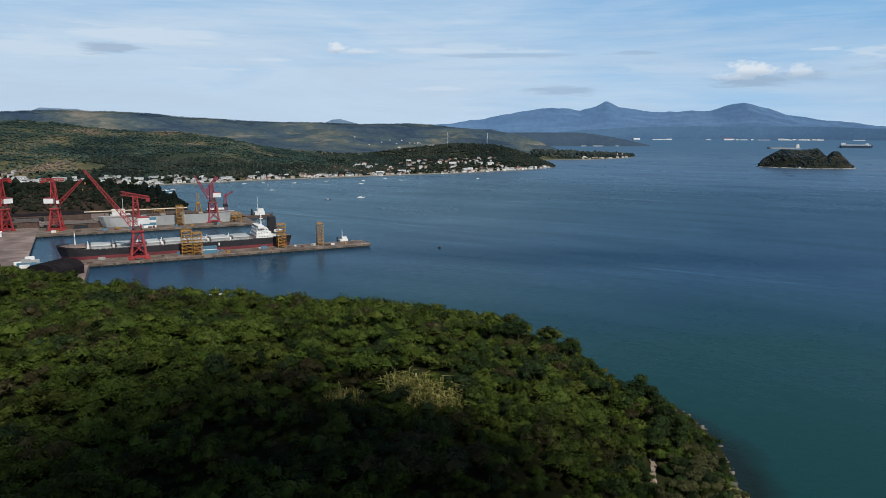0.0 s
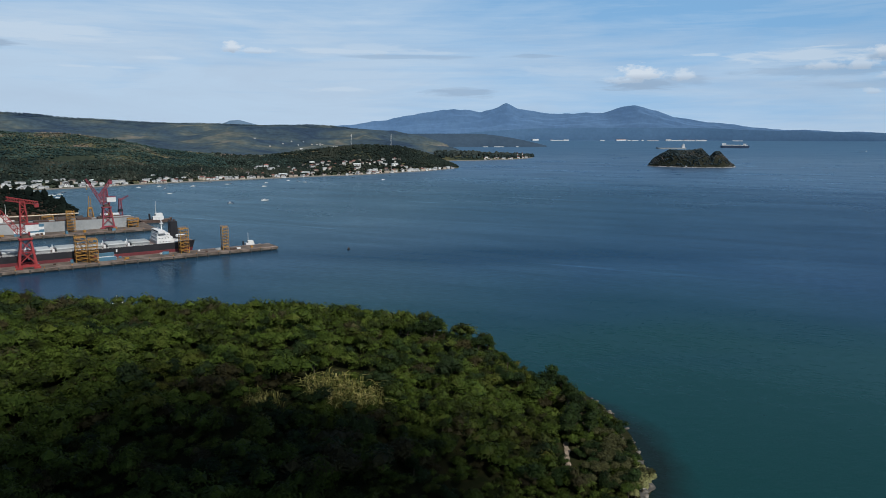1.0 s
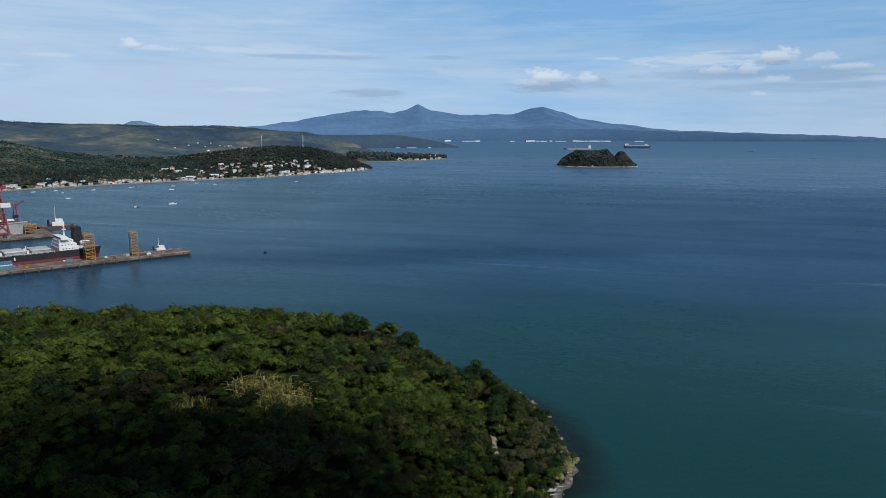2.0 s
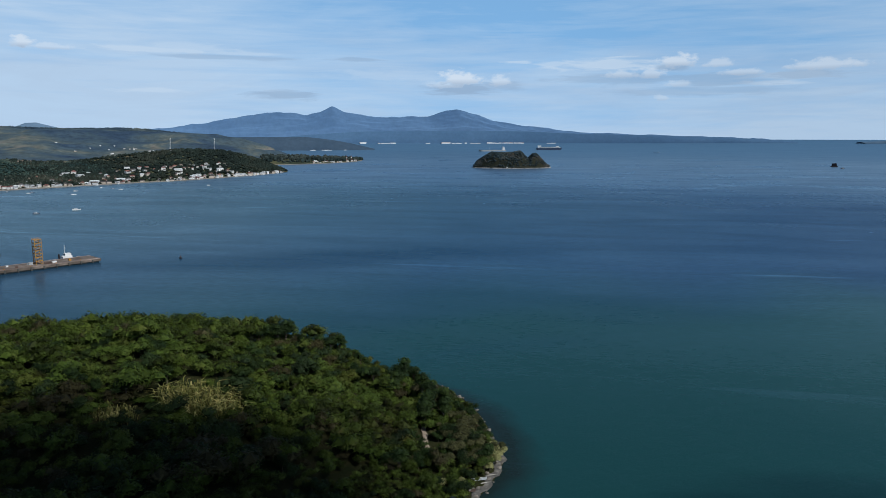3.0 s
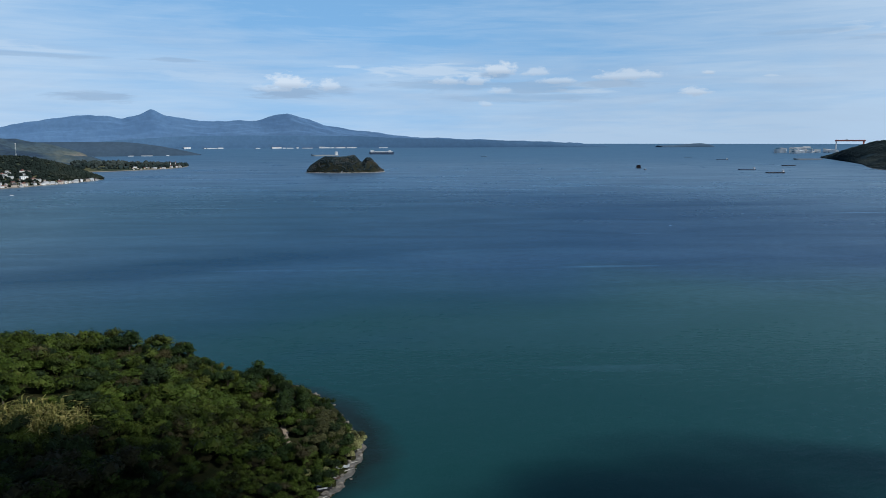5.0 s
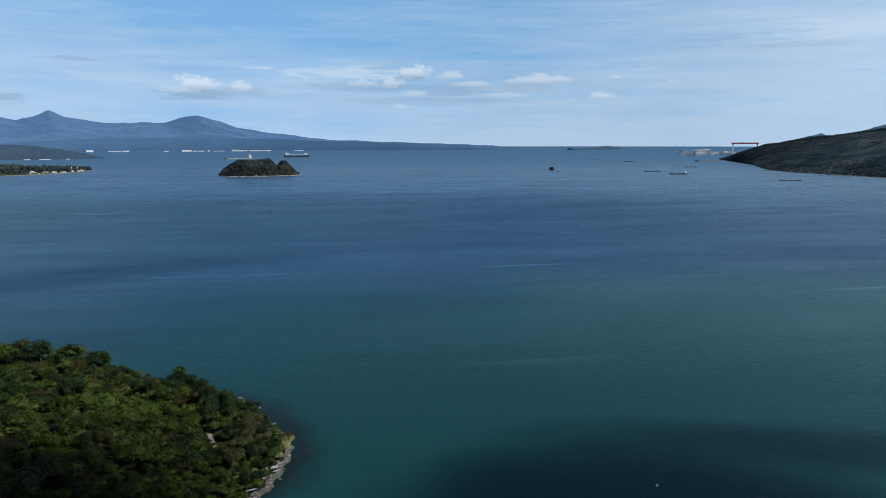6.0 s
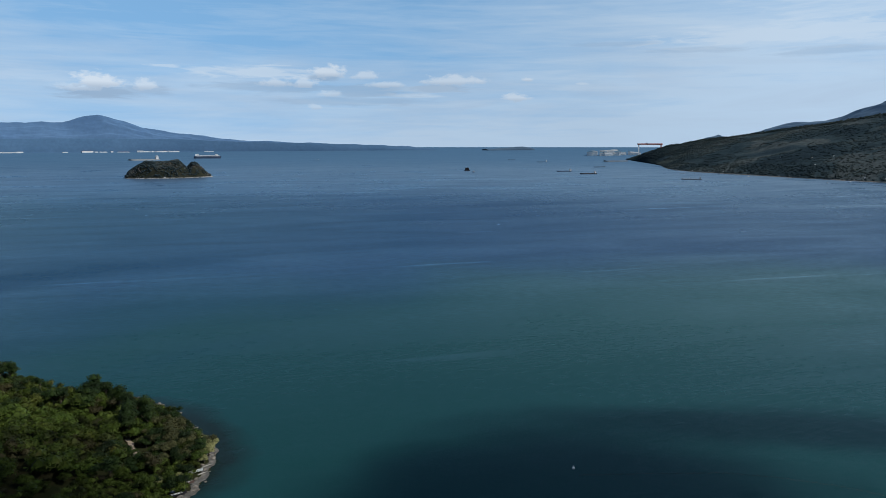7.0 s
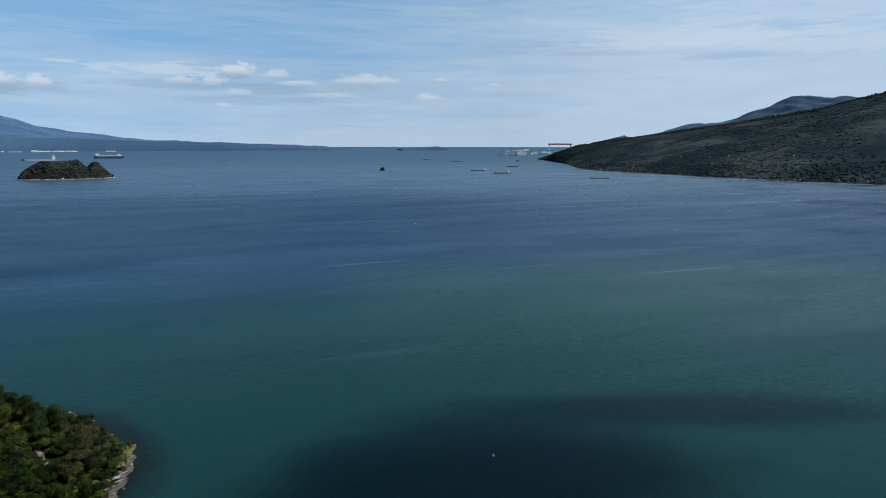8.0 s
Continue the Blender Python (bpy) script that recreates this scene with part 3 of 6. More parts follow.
GREY_HULL = surface("grey_hull_paint", [(0.3, (0.20, 0.215, 0.22)), (0.7, (0.31, 0.32, 0.32))], 0.06, 0.6)
DECK = surface("rusty_deck", [(0.3, (0.09, 0.06, 0.052)), (0.7, (0.17, 0.135, 0.12))], 0.12, 0.85)
HATCH = surface("hatch_paint", [(0.3, (0.27, 0.29, 0.29)), (0.7, (0.38, 0.40, 0.40))], 0.1, 0.6, vary=0.12)
GLASS = surface("dark_glass", [(0.02, 0.025, 0.03)], 0.5, 0.1)
BLUE = surface("blue_sheet", [(0.06, 0.15, 0.22)], 0.2, 0.5, vary=0.2)
RUST = surface("rusty_steel", [(0.3, (0.045, 0.026, 0.020)), (0.7, (0.09, 0.056, 0.043))], 0.3, 0.85, vary=0.2)
TAR = surface("tarred_roof", [(0.3, (0.010, 0.009, 0.011)), (0.7, (0.02, 0.017, 0.020))], 0.2, 0.95, spec=0.03)
WALL_WHITE = surface("white_plaster", [(0.64, 0.63, 0.61)], 0.2, 0.85, vary=0.25)
WALL_CREAM = surface("cream_plaster", [(0.46, 0.39, 0.32)], 0.2, 0.85, vary=0.25)
ROOF_TIN = surface("tin_roof", [(0.42, 0.43, 0.44)], 0.2, 0.5, vary=0.4)
ROOF_RED = surface("red_roof", [(0.17, 0.065, 0.05)], 0.2, 0.7, vary=0.35)
ROOF_DARK = surface("weathered_roof", [(0.065, 0.056, 0.052)], 0.2, 0.8, vary=0.4)
NAVY = surface("navy_hull_paint", [(0.03, 0.05, 0.09)], 0.05, 0.5)
ORANGE = surface("gantry_orange", [(0.55, 0.16, 0.10)], 0.05, 0.6)


# ---- the bay ----
def build_sea():
    radii = np.r_[0, np.geomspace(25, 2900, 46), np.geomspace(3050, 28700, 40)]
    n = 240
    a = np.linspace(0, 2 * math.pi, n, endpoint=False)
    V = np.array([[CX + r * math.sin(t), CY + r * math.cos(t), 0.0] for r in radii[1:] for t in a] + [[CX, CY, 0.0]])
    F, m = [], len(radii) - 1
    for i in range(m - 1):
        for j in range(n):
            k = (j + 1) % n
            F.append((i * n + k, (i + 1) * n + k, (i + 1) * n + j, i * n + j))
    V = far_np(V)
    centre = len(V) - 1
    fan = [(centre, centre, j, (j + 1) % n) for j in range(n)]
    me = bpy.data.meshes.new("water")
    me.from_pydata(V.tolist(), [], F + [(c, k, j) for c, _, j, k in fan])
    me.update()
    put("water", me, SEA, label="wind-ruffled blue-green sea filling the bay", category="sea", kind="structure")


build_sea()

# the wooded point under the camera
COAST = np.array([(-40, 20), (20, 105), (50, 140), (66, 150), (78, 160), (87, 170), (91.5, 186), (96, 205), (97, 222), (95, 240), (91, 252), (80, 262), (76, 280),
                  (74, 298), (68, 314), (52, 334), (26, 348), (-10, 356), (-60, 366), (-130, 392), (-200, 430), (-250, 470), (-420, 500)], float)
POLY = np.vstack([COAST, [(-420, -160), (-80, -120)]])


def coast_distance(x, y):
    """Metres inland from the shore of the point; negative over the water."""
    p = np.stack([x, y], -1)
    best = np.full(len(x), 1e9)
    inside = np.zeros(len(x), bool)
    for a, b in zip(POLY, np.roll(POLY, -1, 0)):
        d = b - a
        t = np.clip(((p - a) @ d) / (d @ d), 0, 1)
        best = np.minimum(best, np.linalg.norm(p - a - t[:, None] * d, axis=1))
        cross = ((a[1] > y) != (b[1] > y)) & (x < (b[0] - a[0]) * (y - a[1]) / (b[1] - a[1] + 1e-12) + a[0])
        inside ^= cross
    return np.where(inside, best, -best)


def hill(x, y):
    x, y = np.asarray(x, float), np.asarray(y, float)
    d = coast_distance(x, y)
    X, Y = np.clip(x, -300, 120) / 100, (np.clip(y, 0, 380) - 200) / 100
    h = 21.9 - 14.6 * X + 4.4 * Y - 4.4 * X * X + 5.3 * X * Y - 0.75 * Y * Y + 1.85 * X * Y * Y + 1.8 * X * X * Y
    h = h + 8.5 * np.exp(-(((x + 8) / 32) ** 2 + ((y - 256) / 26) ** 2)) - 5 * np.exp(-(((x - 8) / 26) ** 2 + ((y - 202) / 22) ** 2))
    h = h + 1.8 * np.exp(-(((x + 62) / 45) ** 2 + ((y - 256) / 30) ** 2))
    h = h - 5 * np.exp(-(((x + 155) / 38) ** 2 + ((y - 312) / 38) ** 2))
    h = h - 7.6 + 4.5 * np.exp(-(((x + 235) / 75) ** 2)) + 2.4 * fractal(x / 40, y / 40, 4)
    return np.where(d > 0, np.maximum(h, 2) * (1 - np.exp(-np.maximum(d, 0) / 27)) + 0.12 * np.minimum(d, 6), np.maximum(0.18 * d, -5))


def build_point():
    xs, ys = np.arange(-430, 125, 3.5), np.arange(-170, 505, 3.5)
    X, Y = np.meshgrid(xs, ys, indexing="ij")
    V = np.column_stack([X.ravel(), Y.ravel(), hill(X.ravel(), Y.ravel())])
    m = len(ys)
    i, j = np.meshgrid(np.arange(len(xs) - 1), np.arange(m - 1), indexing="ij")
    a = (i * m + j).ravel()
    F = np.column_stack([a, a + m, a + m + 1, a + 1])
    keep = V[F][:, :, 2].max(1) > -4.5
    put("ground", mesh_np("ground", V, F[keep], True), SOIL, label="steep wooded headland of dark leaf-littered soil above the sea", category="hill", kind="structure")


build_point()

# shores and hills round the bay
TOWN_HILL = Land([(-1150, 1080), (-723, 1235), (-467, 1327), (-400, 1385), (-338, 1450), (-222, 1521), (-130, 1580), (-31, 1643), (77, 1689), (281, 1869), (379, 1990), (392, 2030)],
                 [(-1350, 1950, 138), (-999, 1990, 118), (-840, 2010, 96), (-656, 2030, 92), (-563, 2030, 80), (-420, 2060, 46), (-220, 2060, 26), (-67, 2060, 42), (57, 2040, 64), (181, 2040, 66), (290, 2060, 46), (385, 2075, 4)],
                 0.5, 0.9, 20, 150, 260, 90, 2, 0.0, 1.3)
FAR_HILL = Land([(-2600, 2200), (-1900, 2300), (-1200, 2350), (-700, 2450), (-250, 2500), (150, 2500), (420, 2450), (600, 2600), (700, 3300)],
                [(-2300, 3500, 165), (-2096, 3640, 182), (-1931, 3730, 196), (-1722, 3831, 196), (-1559, 3900, 195), (-1291, 3997, 177), (-942, 4093, 152), (-471, 4174, 150), (23, 4200, 136), (455, 4175, 98), (600, 4168, 46)],
                0.5, 1.0, 34, 380, 260, 110, 2, 0.0, 2.6)
BUMP_HILL = Land([(-2900, 4300), (-2500, 4450), (-2300, 4520), (-1900, 4650)], [(-2760, 4640, 165), (-2600, 4735, 180), (-2560, 4755, 215), (-2490, 4795, 250), (-2410, 4833, 246), (-2288, 4891, 243), (-2227, 4919, 222), (-2130, 4960, 165)], 0.4, 0.7, 8, 300, 90, 24, 0)
BUMP_TWO = Land([(-850, 4900), (-650, 4950), (-400, 4990)], [(-800, 5340, 135), (-690, 5355, 166), (-644, 5361, 186), (-581, 5369, 190), (-515, 5375, 172), (-400, 5385, 140)], 0.4, 0.7, 5, 300, 50, 20, 0)
SPUR = Land([(450, 5150), (900, 5050), (1300, 5020), (1660, 5100)], [(450, 5500, 90), (900, 5450, 96), (1270, 5380, 92), (1472, 5330, 66), (1600, 5290, 36), (1720, 5260, 4)], 0.4, 0.6, 14, 400, 80, 24)
SPIT = Land([(400, 2500), (560, 2540), (700, 2620), (800, 2720), (875, 2860), (890, 2925)], [(430, 2720, 26), (600, 2740, 20), (720, 2790, 13), (800, 2850, 9), (860, 2910, 4), (895, 2945, 1)], 0.5, 0.7, 5, 90, 90, 20)
MOUNTAINS = Land([(-600, 12000), (1500, 10600), (3200, 9600), (5000, 9300), (6800, 8900), (8600, 8700), (9700, 8700), (10600, 8900)],
                 [(-400, 14400, 180), (354, 13996, 240), (1293, 13940, 322), (1945, 13864, 470), (2481, 13778, 545), (2903, 13696, 548), (3113, 13649, 505), (3369, 13589, 585), (3600, 13529, 680), (3825, 13467, 566),
                  (4223, 13348, 505), (4610, 13219, 470), (4891, 13118, 496), (5348, 12938, 490), (5609, 12827, 570), (5864, 12713, 615), (6120, 12591, 555), (6535, 12381, 400), (6926, 12167, 313), (7911, 11516, 180), (8799, 10852, 132), (9620, 10131, 97), (10365, 9367, 66), (10800, 9000, 8)],
                 0.25, 1.5, 80, 520, 420, 60, 0, 0.03)
EAST_HILL = Land([(4450, 2040), (4150, 1850), (3541, 1474), (3272, 1317), (2860, 1130), (2700, 1020), (2570, 918), (2487, 764), (2325, 534), (2172, 272), (2084, 107), (1960, -500), (1900, -1100)],
                 [(4500, 2000, 12), (4200, 1800, 46), (3900, 1500, 92), (3700, 1250, 128), (3600, 1000, 163), (3500, 720, 188), (3450, 480, 220), (3400, 250, 246), (3350, 10, 312), (3300, -500, 390), (3250, -1100, 400)],
                 0.5, 0.95, 38, 330, 260, 90, 2, 0.0, 1.2)
EAST_PEAK = Land([(5700, 2300), (5400, 1500), (5300, 900), (5200, 300), (5100, -600), (5000, -1500)],
                 [(5960, 2200, 90), (5996, 2093, 128), (6019, 2026, 166), (6041, 1959, 181), (6070, 1867, 155), (6164, 1535, 246), (6195, 1404, 278), (6237, 1208, 284), (6265, 1060, 326), (6291, 897, 405), (6310, 756, 461),
                  (6325, 616, 486), (6340, 457, 466), (6349, 303, 479), (6354, 189, 466), (6358, 51, 491), (6300, -600, 540), (6200, -1500, 540)], 0.4, 0.7, 55, 170, 280, 50, 0)
FORELAND = Land([(1600, 10650), (3200, 9500), (5000, 9200), (6800, 8800), (8600, 8600), (9700, 8600), (10600, 8800)],
                [(1500, 11600, 10), (2400, 11200, 110), (3247, 10797, 176), (4549, 10314, 190), (5694, 9728, 186), (6105, 9474, 150), (6564, 9250, 144), (7681, 9200, 123), (9108, 9275, 100), (10292, 9311, 59), (10919, 9186, 22)], 0.3, 0.7, 10, 300, 300, 24)
FAR_ISLAND = Land([(10000, 7150), (10800, 7120), (11500, 7150), (12000, 7450)], [(10200, 7400, 26), (10900, 7420, 38), (11500, 7480, 62), (11750, 7520, 60), (11980, 7560, 8)], 0.6, 0.5, 14, 500, 60, 16)
KNOLL = Land([(-640, 800), (-500, 790), (-420, 830), (-360, 855), (-318, 870), (-300, 905)], [(-640, 900, 30), (-520, 895, 34), (-430, 905, 35), (-370, 915, 30), (-330, 925, 20), (-306, 930, 3)], 0.7, 0.5, 8, 60, 80, 24)
for land, name, mat, label in (
        (TOWN_HILL, "ground", SCRUB, "low green hills with scrub and bare patches behind a shore town"),
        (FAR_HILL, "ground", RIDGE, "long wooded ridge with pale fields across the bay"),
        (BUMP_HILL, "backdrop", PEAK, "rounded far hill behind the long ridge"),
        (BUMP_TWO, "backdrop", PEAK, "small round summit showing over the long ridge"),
        (SPUR, "backdrop", HAZED_SPUR, "dark wooded spur on the far shore"),
        (SPIT, "ground", SCRUB, "low sandy spit with trees beyond the town"),
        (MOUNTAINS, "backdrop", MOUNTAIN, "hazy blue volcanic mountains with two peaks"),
        (FORELAND, "backdrop", HAZED_FORELAND, "flat wooded foreland below the blue mountains"),
        (EAST_HILL, "ground", SHADED_SCRUB, "long dark wooded slope falling to the sea"),
        (EAST_PEAK, "backdrop", PEAK, "hazy blue-grey mountain behind the wooded slope"),
        (FAR_ISLAND, "backdrop", HAZED_COAST, "flat far island on the horizon"),
        (KNOLL, "ground", KNOLL_SOIL, "dark wooded knoll behind the dockyard")):
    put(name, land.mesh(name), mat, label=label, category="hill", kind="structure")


# the small wooded island in the bay
def island_height(x, y):
    c, s = math.cos(-0.45), math.sin(-0.45)
    a, b = ((x - 1116) * c + (y - 2016) * s) / 0.96, (-(x - 1116) * s + (y - 2016) * c) / 0.96
    rim = np.sqrt((a / 130) ** 2 + (b / 75) ** 2) + 0.20 * fractal(x / 60, y / 60, 3)
    # a flat-topped hill, a saddle, and a smaller pointed knob at the eastern end
    west = np.clip((a + 130) / 66, 0, 1) ** 0.75 * (1 - 0.0012 * np.clip(a + 60, -60, 120)) * np.clip((58 - a) / 26, 0, 1) ** 0.8
    top = 43 * west + 33 * np.exp(-(((a - 80) / 21) ** 2)) + 11 * np.exp(-(((a - 48) / 36) ** 2)) + 12 * np.exp(-(((a - 106) / 18) ** 2)) + 5 * fractal(x / 34, y / 34, 4)
    return np.where(rim < 1, np.minimum((1 - rim) * 190, 1.05 * top * np.clip(1.12 - (b / 80) ** 2, 0, 1) + 2), (1 - rim) * 25)


def build_island():
    xs, ys = np.arange(921, 1311, 5.0), np.arange(1896, 2146, 5.0)
    X, Y = np.meshgrid(xs, ys, indexing="ij")
    V = np.column_stack([X.ravel(), Y.ravel(), np.maximum(island_height(X.ravel(), Y.ravel()), -4)])
    m = len(ys)
    i, j = np.meshgrid(np.arange(len(xs) - 1), np.arange(m - 1), indexing="ij")
    a = (i * m + j).ravel()
    F = np.column_stack([a, a + m, a + m + 1, a + 1])
    F = F[V[F][:, :, 2].max(1) > -3.9]
    put("ground", mesh_np("ground", V, F, True), surface("island_slope", [(0.3, (0.010, 0.014, 0.009)), (0.6, (0.026, 0.026, 0.018)), (0.75, (0.12, 0.10, 0.075))], 0.02, 0.95, fine=0.4, spec=0.05), label="small rocky wooded island in the bay", category="island", kind="structure")


build_island()


def shore_strip(land, u0, u1, n, label, width=7.0, seed=0):
    """A thin pale beach along a stretch of a land's shore, its width uneven."""
    r = np.random.RandomState(seed)
    u = np.linspace(u0, u1, n)
    a, b = land.at(u, np.full(n, 0.0)), land.at(u, np.full(n, 0.05))
    inl = (b - a)[:, :2]
    inl /= np.linalg.norm(inl, axis=1, keepdims=True)
    w = width * (0.25 + 1.1 * r.rand(n, 1))
    rows = []
    for k, (d, z) in enumerate(((-0.5, 0.12), (0.15, 1.0), (0.7, 2.2))):
        rows.append(np.column_stack([a[:, :2] + inl * w * d, np.full(n, z)]))
    V = far_np(np.stack(rows, 1).reshape(-1, 3))
    i = np.arange(n - 1)[:, None] * 3
    F = np.vstack([i + [0, 3, 4, 1], i + [1, 4, 5, 2]])
    put("beach", mesh_np("beach", V, F), SAND, label=label, category="beach", kind="structure")


shore_strip(TOWN_HILL, 0.3, 0.98, 260, "narrow pale beach below the shore town", 4.0, 1)
shore_strip(EAST_HILL, 0.30, 0.97, 260, "thin pale beach at the foot of the wooded slope", 3.5, 2)
shore_strip(SPIT, 0.05, 0.95, 80, "sandy shore of the low spit", 5.0, 3)


def island_shore():
    bm = bmesh.new()
    r = random.Random(4)
    for i in range(220):
        t = i / 220 * 6.283
        c, s = math.cos(-0.45), math.sin(-0.45)
        for f in np.arange(1.3, 0.6, -0.01):
            a, b = 130 * f * math.cos(t), 75 * f * math.sin(t)
            x, y = 1116 + a * c - b * s, 2016 + a * s + b * c
            if island_height(np.array([x]), np.array([y]))[0] > 0.2:
                break
        k = r.uniform(1.5, 3.4)
        box(bm, x, y, 0.5, k * 2.4, k * 1.8, k * 1.1, 0.2, 0.7)
    tagged(part("shore_rocks", bm, SURF_ROCK, None), "pale rocks round the small island's waterline", "rocks", "", "stuff")


island_shore()


# ---- woods ----
RNG = np.random.RandomState(3)


def ico():
    bm = bmesh.new()
    bmesh.ops.create_icosphere(bm, subdivisions=1, radius=1.0)
    V = np.array([v.co[:] for v in bm.verts])
    F = np.array([[v.index for v in f.verts] for f in bm.faces])
    bm.free()
    return V, F


ICO_V, ICO_F = ico()
OCT_V = np.array([(1, 0, 0), (-1, 0, 0), (0, 1, 0), (0, -1, 0), (0, 0, 1), (0, 0, -1)], float)
OCT_F = np.array([(0, 2, 4), (2, 1, 4), (1, 3, 4), (3, 0, 4), (2, 0, 5), (1, 2, 5), (3, 1, 5), (0, 3, 5)])


def scatter_clumps(name, P, size, material, label, squash=0.8, plain=False):
    """Far woods: one small uneven crown at each place, joined."""
    SV, SF = (OCT_V, OCT_F) if plain else (ICO_V, ICO_F)
    n, k = len(P), len(SV)
    V = np.repeat(SV[None], n, 0) * (0.65 + 0.7 * RNG.rand(n, k, 1))
    s = size * (0.55 + 0.9 * RNG.rand(n, 1, 1) ** 1.5)
    V = V * s * np.array([1, 1, squash])
    V[:, :, 2] += s[:, :, 0] * squash * 0.55
    V = (V + P[:, None, :]).reshape(-1, 3)
    F = (SF[None] + (np.arange(n) * k)[:, None, None]).reshape(-1, 3)
    return put(name, mesh_np(name, V, F), material, label=label, category="woods", kind="stuff")


def land_places(land, n, v0, v1, gap=0.0, uv=(0, 1)):
    u, v = uv[0] + (uv[1] - uv[0]) * RNG.rand(n * 2), v0 + (v1 - v0) * RNG.rand(n * 2)
    P = land.at(u, v)
    keep = fractal(P[:, 0] / 130, P[:, 1] / 130, 4) > gap
    P = P[keep][:n]
    return P


scatter_clumps("woodland", land_places(TOWN_HILL, 20500, 0.07, 1.05, -0.21, (0.0, 0.70)), 2.9, CLUMP, "mixed green woods on the town hills", 0.75, True)
scatter_clumps("woodland", land_places(TOWN_HILL, 6500, 0.08, 1.1, -0.45, (0.6, 1.0)), 3.8, HEAD_CLUMP, "dense dark woods on the town headland", 0.8, True)
scatter_clumps("woodland", land_places(TOWN_HILL, 6000, 0.05, 0.36, -0.25, (0.30, 0.70)), 3.8, HEAD_CLUMP, "dark belt of trees behind the shore houses", 0.8, True)
scatter_clumps("woodland", land_places(KNOLL, 3400, 0.04, 1.3, -0.2), 2.0, DENSE_CLUMP, "dense trees on the dockyard knoll")
scatter_clumps("woodland", land_places(KNOLL, 70, 0.3, 1.0, -0.5, (0.35, 1.0)), 3.6, DENSE_CLUMP, "taller dark trees on the knoll's crest", 1.5)
scatter_clumps("woodland", land_places(SPIT, 900, 0.15, 1.1, -0.2), 5.2, SLOPE_CLUMP, "trees along the sandy spit", 1.1)
scatter_clumps("woodland", far_np(land_places(EAST_HILL, 3000, 0.93, 1.04, -0.45)), 5.0, SLOPE_CLUMP, "scrubby trees along the crest of the long slope", 0.7, True)
scatter_clumps("woodland", far_np(land_places(EAST_HILL, 19000, 0.01, 0.97, -0.12)), 3.9, HAZED_SLOPE, "stands of dark woods on the long slope", 0.45, True)
scatter_clumps("woodland", far_np(land_places(EAST_HILL, 3600, 0.003, 0.12, -0.3)), 3.6, HAZED_SLOPE, "dark trees along the foot of the long slope", 0.8, True)
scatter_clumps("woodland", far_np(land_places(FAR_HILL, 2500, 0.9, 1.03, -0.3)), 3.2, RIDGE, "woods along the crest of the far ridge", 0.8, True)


def island_trees():
    x, y = 921 + 390 * RNG.rand(9000), 1896 + 250 * RNG.rand(9000)
    z = island_height(x, y)
    keep = (z > 3.5) & (fractal(x / 50, y / 50, 3) > -0.45)
    P = np.column_stack([x, y, z])[keep][:4200]
    scatter_clumps("woodland", P, 2.6, HAZED_ISLAND, "dark trees covering the small island")


island_trees()


def crown_template(seed, quads, radius, height, leaf, droop=0.25, lobes=7, core=True, flat=0.75):
    """A crown of leaf sprays over several lobes, with gaps between them."""
    r = np.random.RandomState(seed)
    C = np.column_stack([r.normal(0, 0.45, lobes) * radius, r.normal(0, 0.45, lobes) * radius, height * (0.35 + 0.5 * r.rand(lobes))])
    S = radius * (0.38 + 0.28 * r.rand(lobes))
    k = r.randint(0, lobes, quads)
    d = r.normal(size=(quads, 3))
    d[:, 2] = np.abs(d[:, 2]) * 1.1 - 0.35
    d /= np.linalg.norm(d, axis=1, keepdims=True)
    P = C[k] + d * S[k, None] * (0.72 + 0.38 * r.rand(quads, 1)) * np.array([1, 1, flat])
    nrm = d * 0.9 + r.normal(0, 0.42, (quads, 3)) + np.array([0, 0, 0.7])
    nrm /= np.linalg.norm(nrm, axis=1, keepdims=True)
    t = np.cross(nrm, r.normal(size=(quads, 3)))
    t /= np.linalg.norm(t, axis=1, keepdims=True)
    b = np.cross(nrm, t)
    a, w = leaf * (0.6 + 0.8 * r.rand(quads, 1)), leaf * (0.25 + 0.25 * r.rand(quads, 1))
    drop = np.array([0, 0, -1.0]) * droop * a
    V = np.stack([P - t * a * 0.8 - b * w, P + t * a + drop, P - t * a * 0.8 + b * w], 1).reshape(-1, 3)
    F = np.arange(quads * 3).reshape(-1, 3)
    if core:
        cv = np.concatenate([OCT_V * s * 0.74 * np.array([1, 1, flat]) + c for c, s in zip(C, S)])
        tri = np.concatenate([OCT_F + i * len(OCT_V) for i in range(lobes)]) + len(V)
        V = np.vstack([V, cv])
        F = np.vstack([F, tri])
    return V, F


TEMPLATES = [crown_template(i, 550, 3.5, 4.8, 0.40, lobes=5 + i % 5) for i in range(10)]
UMBRELLA = [crown_template(60 + i, 540, 4.4, 4.0, 0.44, lobes=8 + i % 3, flat=0.62) for i in range(5)]
SPARSE = [crown_template(40 + i, 64, 4.8, 4.6, 1.05, lobes=5) for i in range(4)]
THIN = [crown_template(20 + i, 260, 4.0, 4.8, 0.62, lobes=5) for i in range(4)]


